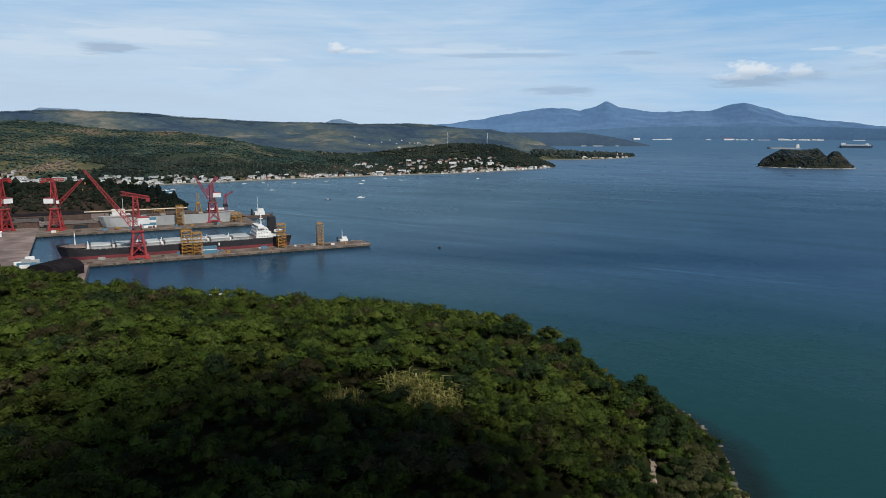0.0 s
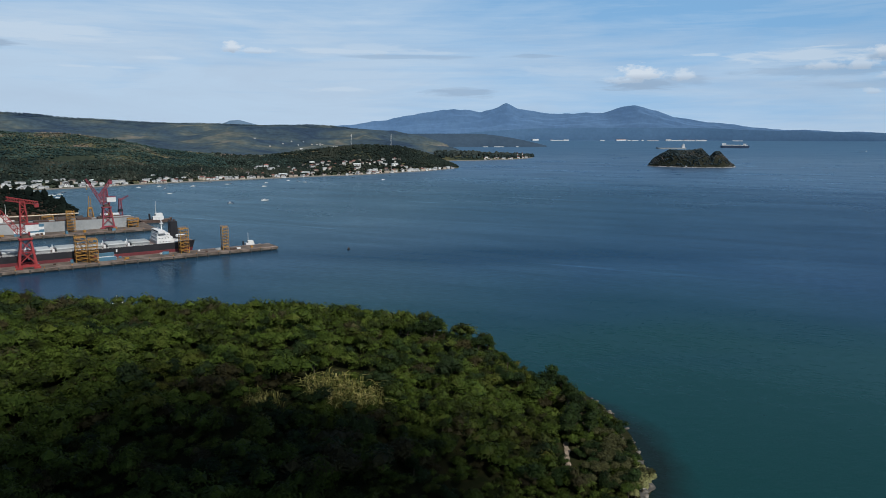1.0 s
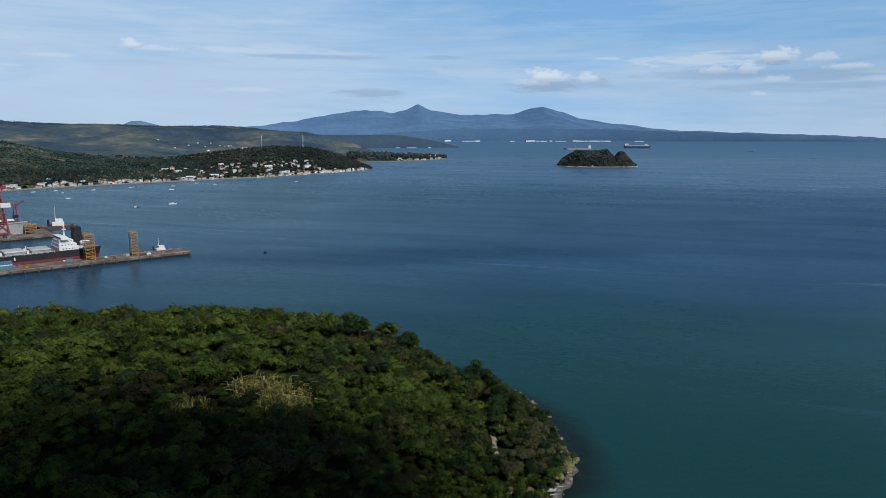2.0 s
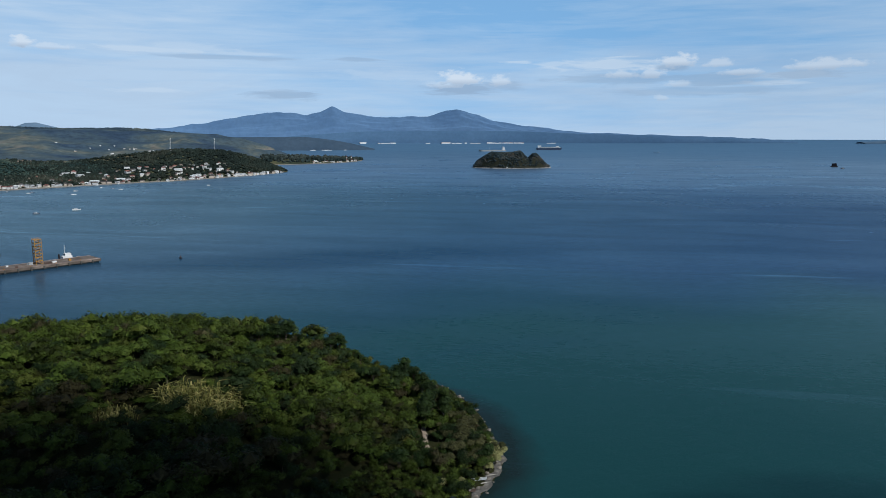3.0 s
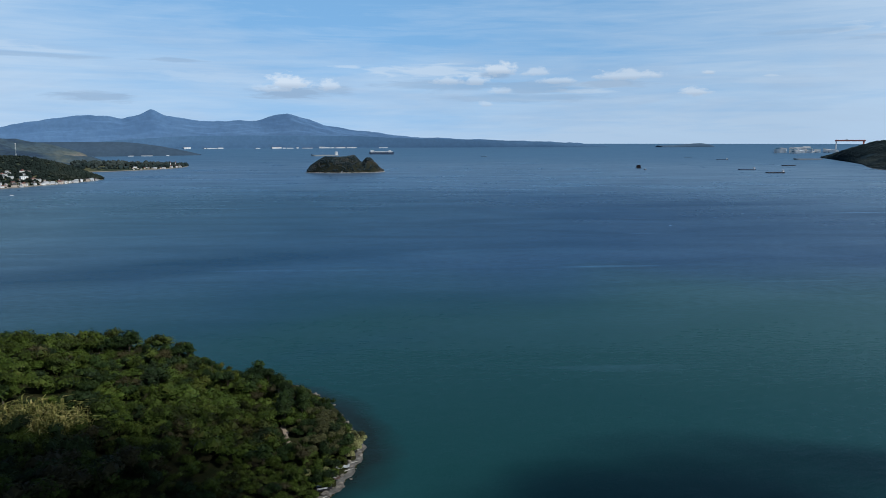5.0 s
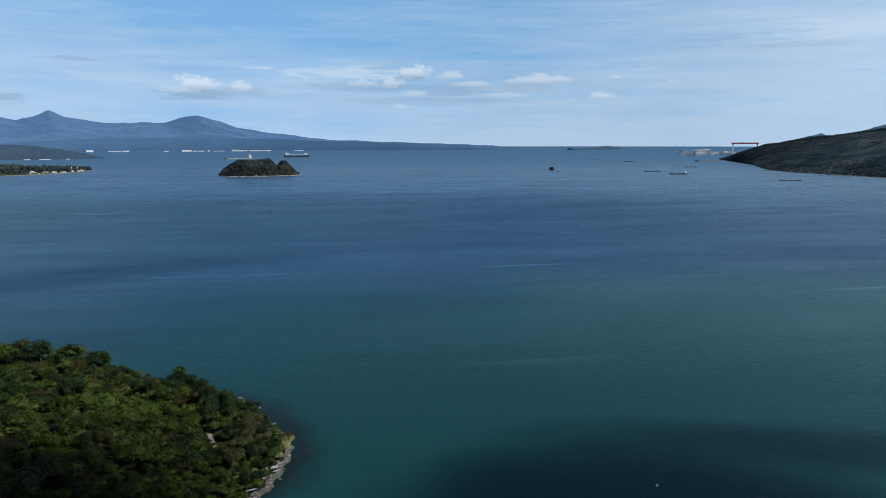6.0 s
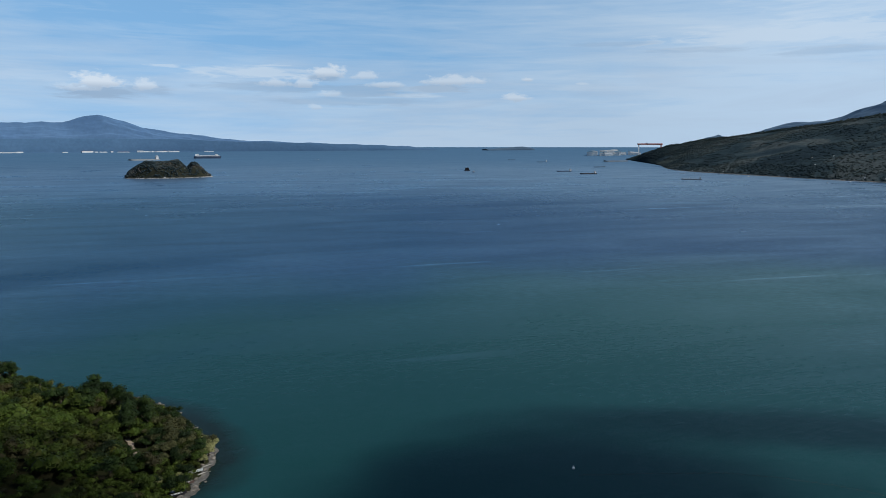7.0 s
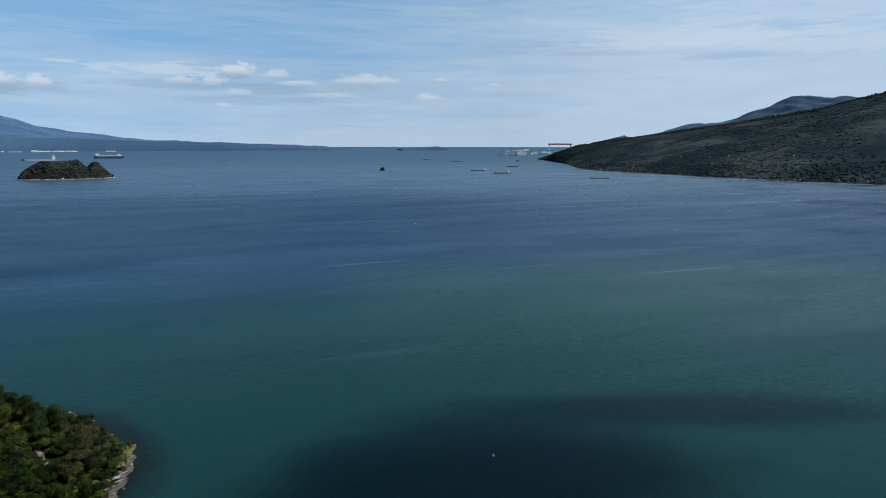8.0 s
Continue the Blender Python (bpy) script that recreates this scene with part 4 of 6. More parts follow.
def join_crowns(name, places, templates, material, label, lo=0.65, hi=1.7, shrink=None):
    Vs, Fs, off = [], [], 0
    shrink = np.ones(len(places)) if shrink is None else shrink
    for p, cut in zip(places, shrink):
        V, F = templates[RNG.randint(len(templates))]
        a, s = RNG.rand() * 6.283, (lo + (hi - lo) * RNG.rand() ** 2.2) * cut
        c, q = math.cos(a) * s, math.sin(a) * s
        W = np.column_stack([V[:, 0] * c - V[:, 1] * q, V[:, 0] * q + V[:, 1] * c, V[:, 2] * s * (0.8 + 0.4 * RNG.rand())]) + p
        Vs.append(W)
        Fs.append(F + off)
        off += len(W)
    return put(name, mesh_np(name, np.vstack(Vs), np.vstack(Fs)), material, label=label, category="trees", kind="stuff")


def point_places(step, jitter, lo_d):
    X, Y = np.meshgrid(np.arange(-400, 108, step), np.arange(-40, 470, step), indexing="ij")
    x, y = X.ravel() + RNG.uniform(-jitter, jitter, X.size), Y.ravel() + RNG.uniform(-jitter, jitter, X.size)
    d = coast_distance(x, y)
    keep = d > lo_d + 3 * RNG.rand(len(d))
    x, y = x[keep], y[keep]
    return x, y, hill(x, y)


def clearing(x, y):
    """Below one inside the clearing of dry grass and along the earth path."""
    c = ((x - 1) / 13.5) ** 2 + ((y - 217) / 8) ** 2
    p = ((x - 68.0) / 6.5) ** 2 + ((y - 187) / 12) ** 2
    q = ((x + 24) / 6) ** 2 + ((y - 208) / 6) ** 2
    return np.minimum(np.minimum(c, p), q) + 0.7 * fractal(x / 9, y / 9, 3)


def build_forest():
    x, y, z = point_places(5.6, 2.5, 2.0)
    shrink = np.clip(0.48 + coast_distance(x, y) / 95, 0.48, 1.0)
    seen = (x > -0.74 * y - 30) & (y < 300 + np.maximum(0, -40 - x) * 0.5) & (y > 112 + 0.3 * x)
    open_ground = clearing(x, y) < 1
    near = seen & ~open_ground
    P = np.column_stack([x, y, z + 0.6])
    # species grow mixed, in loose stands; darker crowns massed to deepen the cloud's shade
    lot = RNG.rand(len(x)) + 0.7 * fractal(x / 28, y / 28, 3) - 0.22 * np.exp(-(((x + 18) / 42) ** 2) - ((y - 192) / 26) ** 2)
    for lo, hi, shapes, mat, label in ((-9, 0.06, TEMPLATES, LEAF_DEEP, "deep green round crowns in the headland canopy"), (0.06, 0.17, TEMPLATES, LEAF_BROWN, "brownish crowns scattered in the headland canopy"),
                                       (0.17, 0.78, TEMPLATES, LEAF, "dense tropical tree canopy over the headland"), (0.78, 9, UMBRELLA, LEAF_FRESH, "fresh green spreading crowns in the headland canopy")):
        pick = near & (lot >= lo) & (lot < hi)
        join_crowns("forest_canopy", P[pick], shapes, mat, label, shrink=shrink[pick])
    cover = ~seen & (RNG.rand(len(x)) < 0.75) & ((y < 98 + 0.3 * x) | (y > 325 + np.maximum(0, -40 - x) * 0.6) | (x < -0.74 * y - 60))
    rest = ~seen & ~cover & (RNG.rand(len(x)) < 0.22)
    join_crowns("forest_canopy", P[rest], THIN, LEAF, "tree canopy on the back of the headland")
    join_crowns("forest_canopy", P[cover], SPARSE, LEAF, "tree crowns on the back of the headland", 0.8, 1.3)
    x, y, z = point_places(4.2, 2.0, 1.6)
    d = coast_distance(x, y)
    low = (x > 18) & (y > 118) & (y < 292) & (d < 34) & (clearing(x, y) > 0.9)
    low |= (x > 30) & (y > 112) & (y < 172) & (d > 2.2) & (d < 16) & (RNG.rand(len(x)) < 0.8) & (clearing(x, y) > 0.9)
    join_crowns("shrubs", np.column_stack([x, y, z + 0.1])[low], THIN, LEAF, "low green shrubs filling the ground between trees near the shore", 0.32, 0.62)


build_forest()


def grass_blades(name, cx, cy, rx, ry, n, size, material, label):
    a, r = RNG.rand(n) * 6.283, np.sqrt(RNG.rand(n))
    x, y = cx + rx * r * np.cos(a), cy + ry * r * np.sin(a)
    base = np.column_stack([x, y, hill(x, y) + 0.3])
    turn, lean, h = RNG.rand(n) * 6.283, 0.3 + 0.9 * RNG.rand(n), size * (0.5 + RNG.rand(n))
    out = np.column_stack([np.cos(turn), np.sin(turn), np.zeros(n)])
    side = np.column_stack([-np.sin(turn), np.cos(turn), np.zeros(n)]) * (0.042 * size * (0.6 + RNG.rand(n)))[:, None]
    up = np.array([0, 0, 1.0])
    mid = base + up * (h * 0.8)[:, None] + out * (h * lean * 0.35)[:, None]
    tip = base + up * (h * 0.75)[:, None] + out * (h * lean)[:, None]
    V = np.stack([base - side * 0.6, base + side * 0.6, mid + side, mid - side, tip], 1).reshape(-1, 3)
    o = (np.arange(n) * 5)[:, None]
    F = np.vstack([o + [0, 1, 2], o + [0, 2, 3], o + [3, 2, 4]])
    put(name, mesh_np(name, V, F), material, label=label, category="grass", kind="stuff")


grass_blades("dry_grass", 1, 217, 13.0, 8.0, 950, 4.6, LEAF_DRY, "tall dry yellow reeds in a clearing of the woods")
grass_blades("dry_grass", -24, 208, 6, 6, 260, 2.4, LEAF_DRY, "small patch of pale dry grass among trees")


# ---- dockyard ----
def slab(name, s0, s1, w0, w1, label, fender_side=None):
    """A concrete pier or quay with an edge beam, rubber fenders and bollards."""
    ob = thing(name, label, "pier", kind="structure")
    ob.matrix_world = dock(s0, w0)
    ln, wd = s1 - s0, w1 - w0
    bm = bmesh.new()
    box(bm, ln / 2, wd / 2, 2.0, ln, wd, 2.0, 0.15)
    part("deck", bm, PIER_TOP if name == "pier" else CONCRETE, ob)
    bm = bmesh.new()
    box(bm, ln / 2, wd / 2, -0.5, ln - 2.4, wd - 2.4, 3.0)
    part("pier_wall", bm, WET, ob, "dark wet wall under the deck")
    for y in (0.45, wd - 0.45):
        bm = bmesh.new()
        box(bm, ln / 2, y, 3.15, ln - 0.6, 0.7, 0.32, 0.05)
        part("kerb", bm, CONCRETE, ob, "pale worn concrete kerb")
    for k in range(int(ln // 9)):
        x = 4.5 + 9 * k
        if fender_side is not None:
            bm = bmesh.new()
            tube(bm, (x, fender_side * wd, 0.2), (x, fender_side * wd, 2.7), 0.75, 0.6, 8)
            part("fender", bm, WET, ob)
        if k % 2:
            bm = bmesh.new()
            tube(bm, (x, 1.2, 3.0), (x, 1.2, 3.9), 0.35, 0.55, 8)
            part("bollard", bm, YELLOW, ob)
    return ob


slab("pier", -38, 225, 0, 20, "long narrow concrete finger pier stained by rust", 0)
slab("pier", -38, 168, 183, 236, "wide concrete dock pier with rails and sheds", 0)
slab("pier", -38, 172, 262, 284, "back pier of the dockyard with moored tugs", 0)
slab("quay", -330, -38, -18, 300, "broad stained concrete quay apron", None)
slab("quay", -330, 30, 300.5, 350, "old back yard of the dockyard below the knoll", None)


def hull_bm(length, beam, deck, keel, bow_rise=3.0, stern_rise=0.8, low=None, high=None, full=0.86):
    """Hull sides between two heights; x runs from stern 0 to bow."""
    low, high = keel if low is None else low, high
    n = 26
    bm = bmesh.new()
    rows = []
    for i in range(n + 1):
        t = i / n
        t = t ** 0.9 if t > 0.5 else t
        sheer = deck + bow_rise * max(0, (t - 0.9) / 0.1) ** 0.7 * (1 if t > 0.9 else 0) + stern_rise * (1 if t < 0.06 else 0)
        top = sheer if high is None else high
        ring = []
        for k in range(5):
            z = low + (top - low) * k / 4
            f = (z - keel) / (sheer - keel)
            bow = max(0.0, (t - full) / (1 - full))
            half = beam / 2 * math.sqrt(max(0.0, 1 - bow ** (1.6 + 1.2 * f)))
            if t < 0.1:
                half *= 0.62 + 0.38 * math.sin(t / 0.1 * math.pi / 2) + 0.2 * f * (1 - t / 0.1)
            x = length * t + bow * bow * (f - 0.6) * length * 0.035 - (1 - min(1, t / 0.08)) * (0.6 - f) * length * -0.02
            ring.append((x, min(half, beam / 2), z))
        rows.append(ring)
    for side in (1, -1):
        V = [[bm.verts.new((x, side * y, z)) for x, y, z in ring] for ring in rows]
        for a, b in zip(V, V[1:]):
            for k in range(4):
                bm.faces.new((a[k], b[k], b[k + 1], a[k + 1]))
    bmesh.ops.remove_doubles(bm, verts=bm.verts, dist=0.02)
    rows_top = [r[-1] for r in rows]
    return bm, rows_top


def deck_bm(rim, drop=0.9):
    bm = bmesh.new()
    L = [bm.verts.new((x, y, z - drop)) for x, y, z in rim]
    R = [bm.verts.new((x, -y - 0.01, z - drop)) for x, y, z in rim]
    for i in range(len(rim) - 1):
        bm.faces.new((L[i], L[i + 1], R[i + 1], R[i]))
    return bm


def rail(bm, pts, height=1.1, gap=3.0):
    for p, q in zip(pts, pts[1:]):
        p, q = Vector(p), Vector(q)
        for h in (height, height * 0.5):
            beam(bm, p + Vector((0, 0, h)), q + Vector((0, 0, h)), 0.1)
        n = max(1, int((q - p).length / gap))
        for i in range(n + 1):
            c = p.lerp(q, i / n)
            beam(bm, c, c + Vector((0, 0, height)), 0.1)


def bulk_carrier():
    ob = thing("bulk_carrier", "long black and red bulk carrier moored alongside the finger pier", "ship")
    L, B = 176.0, 28.0
    bm, rim = hull_bm(L, B, 12.4, -2.0, 2.6, 0.6, low=7.0)
    part("upper_hull", bm, BLACK_HULL, ob)
    bm, _ = hull_bm(L, B, 12.4, -2.0, 2.6, 0.6, low=-2.0, high=7.0)
    part("lower_hull", bm, RED_HULL, ob, "dull red antifouling below the load line")
    part("deck", deck_bm(rim), DECK, ob)
    bm = bmesh.new()
    box(bm, 164, 0, 13.6, 13, 16, 1.6, 0.2, 0.8)
    part("forecastle_deck", bm, DECK, ob)
    for i in range(7):
        x = 40.5 + i * 17.8
        coam = bmesh.new()
        box(coam, x, 0, 12.3, 13.4, 15.5, 1.9, 0.1)
        c = part("hatch_coaming", coam, GREY_HULL, ob)
        bm = bmesh.new()
        box(bm, x, 0, 13.9, 14.2, 16.4, 1.2, 0.25, 0.95)
        for k in range(5):
            box(bm, x - 5.6 + 2.8 * k, 0, 14.55, 0.25, 15.0, 0.25)
        part("hatch_cover", bm, HATCH, c)
        for side in (-1, 1):
            bm = bmesh.new()
            box(bm, x + 8.9, side * 5.6, 12.6, 1.6, 2.2, 2.6, 0.1)
            part("deck_house", bm, WHITE, ob)
        bm = bmesh.new()
        tube(bm, (x + 8.9, 0, 11.5), (x + 8.9, 0, 16.5), 0.45, 0.3)
        part("vent_post", bm, WHITE, ob)
    # accommodation block in stepped tiers
    tiers = bmesh.new()
    for k, (x0, x1, half) in enumerate(((9, 29, 12.0), (16.0, 28.5, 10.5), (18.0, 28, 9.5))):
        box(tiers, (x0 + x1) / 2, 0, 12.9 + 2.75 * k, x1 - x0, half * 2, 2.7, 0.08)
    house = part("accommodation", tiers, WHITE, ob, "white stepped accommodation block")
    bm = bmesh.new()
    box(bm, 24.6, 0, 21.2, 5.4, 23, 2.2, 0.1)
    part("bridge", bm, WHITE, house)
    bm = bmesh.new()
    box(bm, 27.32, 0, 21.5, 0.2, 21, 0.9)
    part("bridge_window", bm, GLASS, house)
    for k, (front, half) in enumerate(((29.05, 12.05), (28.55, 10.55), (28.05, 9.55))):
        for j in range(5):
            bm = bmesh.new()
            box(bm, front, (j - 2) * half * 0.34, 13.3 + 2.75 * k, 0.12, 0.9, 0.8)
            part("window", bm, GLASS, house)
        for side in (-1, 1):
            for j in range(4):
                bm = bmesh.new()
                box(bm, 19.5 + 2.3 * j, side * half, 13.3 + 2.75 * k, 0.8, 0.12, 0.7)
                part("window", bm, GLASS, house)
            bm = bmesh.new()
            rail(bm, [(front - 9, side * (half - 0.2), 14.3 + 2.75 * k), (front - 0.3, side * (half - 0.2), 14.3 + 2.75 * k)], 1.0, 2.2)
            part("railing", bm, WHITE, house)
    bm = bmesh.new()
    box(bm, 13.0, 0, 21.4, 7.0, 8.4, 15.0, 0.6, 0.86)
    funnel = part("funnel", bm, BLACK_HULL, ob)
    for dx, dy in ((-1.5, -1.5), (-1.5, 1.5), (1.0, 0)):
        bm = bmesh.new()
        tube(bm, (13.6 + dx, dy, 27.6), (13.3 + dx, dy, 30.0), 0.5, 0.45)
        part("exhaust_pipe", bm, RUST, funnel)
    bm = bmesh.new()
    tube(bm, (22, 0, 21.5), (22, 0, 31.0), 0.55, 0.3)
    beam(bm, (22, -3, 29), (22, 3, 29), 0.3)
    beam(bm, (20.5, 0, 30.4), (24, 0, 30.4), 0.3)
    box(bm, 22.8, 0, 30.9, 0.5, 3.6, 0.5)
    box(bm, 22, 0, 27.2, 2.4, 3.6, 0.5)
    part("radar_mast", bm, WHITE, ob)
    bm = bmesh.new()
    tube(bm, (165, 0, 13), (165, 0, 24), 0.55, 0.3)
    beam(bm, (165, -2, 21), (165, 2, 21), 0.35)
    part("foremast", bm, WHITE, ob)
    for side in (-1, 1):
        bm = bmesh.new()
        rail(bm, [(33, side * 14.0, 11.6), (152, side * 14.0, 11.6)], 1.1, 4)
        part("railing", bm, WHITE, ob)
    bm = bmesh.new()
    box(bm, 9.5, 9, 17, 7.5, 2.6, 2.4, 0.6)
    part("lifeboat", bm, WHITE, ob)
    for x in (60, 120):
        for side in (-1, 1):
            bm = bmesh.new()
            box(bm, x, side * 14.05, 9.6, 1.0, 0.12, 2.2)
            part("hull_mark", bm, WHITE, ob)
    ob.matrix_world = dock(160, 36.0, -1.6, 180)


bulk_carrier()


def portal_crane(paint, label, m, jib=(-33, 44), rocker=0.0, cab_side=1, tall=48.0):
    """A level-luffing dock crane; x is the plane of the jib."""
    ob = thing("portal_crane", label, "crane", "dock cranes")
    for sx in (-1, 1):
        for sy in (-1, 1):
            bm = bmesh.new()
            beam(bm, (sx * 5.6, sy * 5.0, 0.8), (sx * 3.0, sy * 3.0, 21), 1.3)
            beam(bm, (sx * 5.2, sy * 4.7, 4.0), (-sx * 4.1, sy * 3.9, 12.5), 0.6)
            beam(bm, (sx * 4.1, sy * 3.9, 12.5), (-sx * 3.1, sy * 3.1, 20), 0.55)
            part("leg", bm, paint, ob)
            bm = bmesh.new()
            box(bm, sx * 5.6, sy * 5, 0.7, 4.4, 1.6, 1.6, 0.15)
            part("bogie", bm, paint, ob)
    bm = bmesh.new()
    for sy in (-1, 1):
        sill = bmesh.new()
        beam(sill, (-5.6, sy * 5, 2.2), (5.6, sy * 5, 2.2), 1.5)
        part("sill_beam", sill, paint, ob)
        beam(bm, (-4.2, sy * 4.0, 12), (4.2, sy * 4.0, 12), 0.7)
    for sx in (-1, 1):
        beam(bm, (sx * 4.2, -4.0, 12), (sx * 4.2, 4.0, 12), 0.7)
    part("portal_frame", bm, paint, ob)
    bm = bmesh.new()
    box(bm, 0, 0, 21.4, 9, 9, 1.4, 0.2)
    part("portal_deck", bm, paint, ob)
    bm = bmesh.new()
    tube(bm, (0, 0, 22), (0, 0, 24.5), 3.6, 3.2, 16)
    part("slew_ring", bm, RUST, ob)
    bm = bmesh.new()
    lattice(bm, (0, 0, 24), (0, 0, tall), 5.6, 2.8, 5, 0.75, (1, 0, 0))
    part("tower", bm, paint, ob)
    bm = bmesh.new()
    sgn = 1 if jib[0] > 0 else -1
    box(bm, -sgn * 4.6, 0, 29.2, 8.5, 6.5, 5.0, 0.2)
    house = part("machinery_house", bm, WHITE, ob)
    bm = bmesh.new()
    box(bm, -sgn * 4.6, 0, 31.9, 8.9, 6.9, 0.4)
    part("house_roof", bm, paint, house)
    bm = bmesh.new()
    box(bm, sgn * 3.8, cab_side * 3.2, 28, 2.6, 2.6, 3.0, 0.2)
    cab = part("cab", bm, WHITE, ob)
    bm = bmesh.new()
    box(bm, sgn * 5.12, cab_side * 3.2, 28.4, 0.1, 2.2, 1.4)
    part("cab_window", bm, GLASS, cab)
    foot, tip = Vector((sgn * 3.0, 0, 25.5)), Vector((jib[0], 0, 25.5 + jib[1]))
    bm = bmesh.new()
    lattice(bm, foot, tip, 3.4, 1.2, max(6, int((tip - foot).length / 4)), 0.5, (0, 1, 0))
    part("jib", bm, paint, ob)
    bm = bmesh.new()
    r = math.radians(rocker)
    d = Vector((math.cos(r), 0, math.sin(r)))
    top = Vector((0, 0, tall + 0.6))
    lattice(bm, top - d * 10, top + d * 10, 2.6, 2.0, 6, 0.5, (0, 1, 0))
    part("rocker_beam", bm, paint, ob)
    bm = bmesh.new()
    box(bm, *(top - d * 9 * sgn - Vector((0, 0, 1.8))), 3.0, 3.4, 2.6, 0.15)
    part("counterweight", bm, paint, ob)
    bm = bmesh.new()
    beam(bm, top + d * 9.5 * sgn, tip, 0.22)
    beam(bm, top + Vector((0, 1, 0)), foot.lerp(tip, 0.55), 0.18)
    beam(bm, tip, tip - Vector((0, 0, 9)), 0.15)
    part("hoist_rope", bm, BLACK_HULL, ob)
    bm = bmesh.new()
    box(bm, tip.x, 0, tip.z - 9.8, 0.9, 0.6, 1.6, 0.2)
    part("hook_block", bm, YELLOW, ob)
    ob.matrix_world = m
    return ob


portal_crane(RED_PAINT, "tall red portal crane with a raised lattice jib", dock(38, 9, 3), (-33, 43), -12)
portal_crane(RED_PAINT, "red portal crane with a flat top beam on the quay", pose(-357, 697, 3, 0, 0, 12), (26, 24), 0, -1, 49)
portal_crane(MAROON, "maroon portal crane with a white cab on the dock pier", dock(127, 211, 3), (-17, 25), 55, 1, 40)
portal_crane(RED_PAINT, "red portal crane half hidden at the quay's end", pose(-404, 691, 3, 0, 0, 60), (-24, 24), 0, 1, 49)


def scaffold_tower(label, m, sx, sy, h):
    ob = thing("scaffold_tower", label, "scaffold", "yellow scaffold towers")
    for ax in (-1, 1):
        for ay in (-1, 1):
            bm = bmesh.new()
            beam(bm, (ax * sx / 2, ay * sy / 2, 0), (ax * sx / 2, ay * sy / 2, h), 0.4)
            part("post", bm, YELLOW, ob)
    n = int(h / 2.7)
    for k in range(1, n + 1):
        z = h * k / n
        lo = h * (k - 1) / n
        for a in (-1, 1):
            for name, p, q, w in (("ledger", (-sx / 2, a * sy / 2, z), (sx / 2, a * sy / 2, z), 0.3), ("ledger", (a * sx / 2, -sy / 2, z), (a * sx / 2, sy / 2, z), 0.3),
                                  ("brace", (-sx / 2 * a, a * sy / 2, lo), (sx / 2 * a, a * sy / 2, z), 0.25)):
                bm = bmesh.new()
                beam(bm, p, q, w)
                part(name, bm, YELLOW, ob)
        bm = bmesh.new()
        box(bm, 0, 0, z - 0.15, sx, sy * 0.55, 0.14)
        part("plank", bm, YELLOW, ob)
    for a in (-1, 1):
        bm = bmesh.new()
        rail(bm, [(-sx / 2, a * sy / 2, h), (sx / 2, a * sy / 2, h)], 1.2, 2)
        part("guard_rail", bm, YELLOW, ob)
    ob.matrix_world = m


scaffold_tower("yellow steel scaffold tower with staging beside the hull", dock(73.5, 13, 3), 7.5, 6, 19)
scaffold_tower("yellow steel scaffold tower with staging at the pier edge", dock(81, 7, 3), 6, 6, 17.5)
scaffold_tower("yellow steel scaffold tower at the ship's stern", dock(149, 12, 3), 6.5, 6, 20)
scaffold_tower("slim yellow scaffold tower standing alone on the pier", dock(182, 10, 3), 4.8, 5, 19)
scaffold_tower("yellow steel scaffold tower beside the grey hull", dock(92, 199, 3), 7, 6, 20)
scaffold_tower("low yellow scaffold frame by the dock gate", dock(150, 205, 3), 10, 6, 9)
scaffold_tower("yellow scaffold frame at the back of the dock", dock(76, 236, 3), 10, 6, 13)


def shed(label, m, sx, sy, h, wall, roof, name="shed", rise=0.2):
    ob = thing(name, label, "building")
    bm = bmesh.new()
    box(bm, 0, 0, h / 2, sx, sy, h)
    walls = part("wall", bm, wall, ob)
    bm = bmesh.new()
    top = h + sy * rise
    V = [bm.verts.new(c) for c in ((-sx / 2 - .4, -sy / 2 - .5, h + .03), (sx / 2 + .4, -sy / 2 - .5, h + .03), (sx / 2 + .4, 0, top), (-sx / 2 - .4, 0, top), (-sx / 2 - .4, sy / 2 + .5, h + .03), (sx / 2 + .4, sy / 2 + .5, h + .03))]
    for f in ((0, 1, 2, 3), (3, 2, 5, 4), (0, 3, 4), (1, 5, 2), (0, 4, 5, 1)):
        bm.faces.new([V[i] for i in f])
    part("roof", bm, roof, ob)
    bm = bmesh.new()
    box(bm, 0, -sy / 2 - 0.03, h * 0.35, sx * 0.22, 0.12, h * 0.7)
    part("door", bm, GLASS, ob)
    ob.matrix_world = m
    return ob


def container(label, m, mat, ln=12.2):
    ob = thing("container", label, "container", "site containers")
    bm = bmesh.new()
    box(bm, 0, 0, 1.3, ln, 2.44, 2.6, 0.06)
    part("body", bm, mat, ob)
    bm = bmesh.new()
    for k in range(10):
        box(bm, -ln / 2 + ln * (k + 0.5) / 10, -1.24, 1.3, ln / 24, 0.06, 2.3)
    part("corrugation", bm, mat, ob)
    bm = bmesh.new()
    box(bm, ln / 2 + 0.03, 0, 1.3, 0.06, 2.2, 2.3)
    part("door", bm, WHITE, ob)
    ob.matrix_world = m


for k in range(2):
    container("pale blue site container stacked on the finger pier", dock(90.5, 15, 3 + 2.6 * k), BLUE if k else WHITE)
    container("white site container on the finger pier deck", dock(91, 9.5 + 0.6 * k, 3 + 2.6 * k), WHITE if k else BLUE) if k < 1 else None
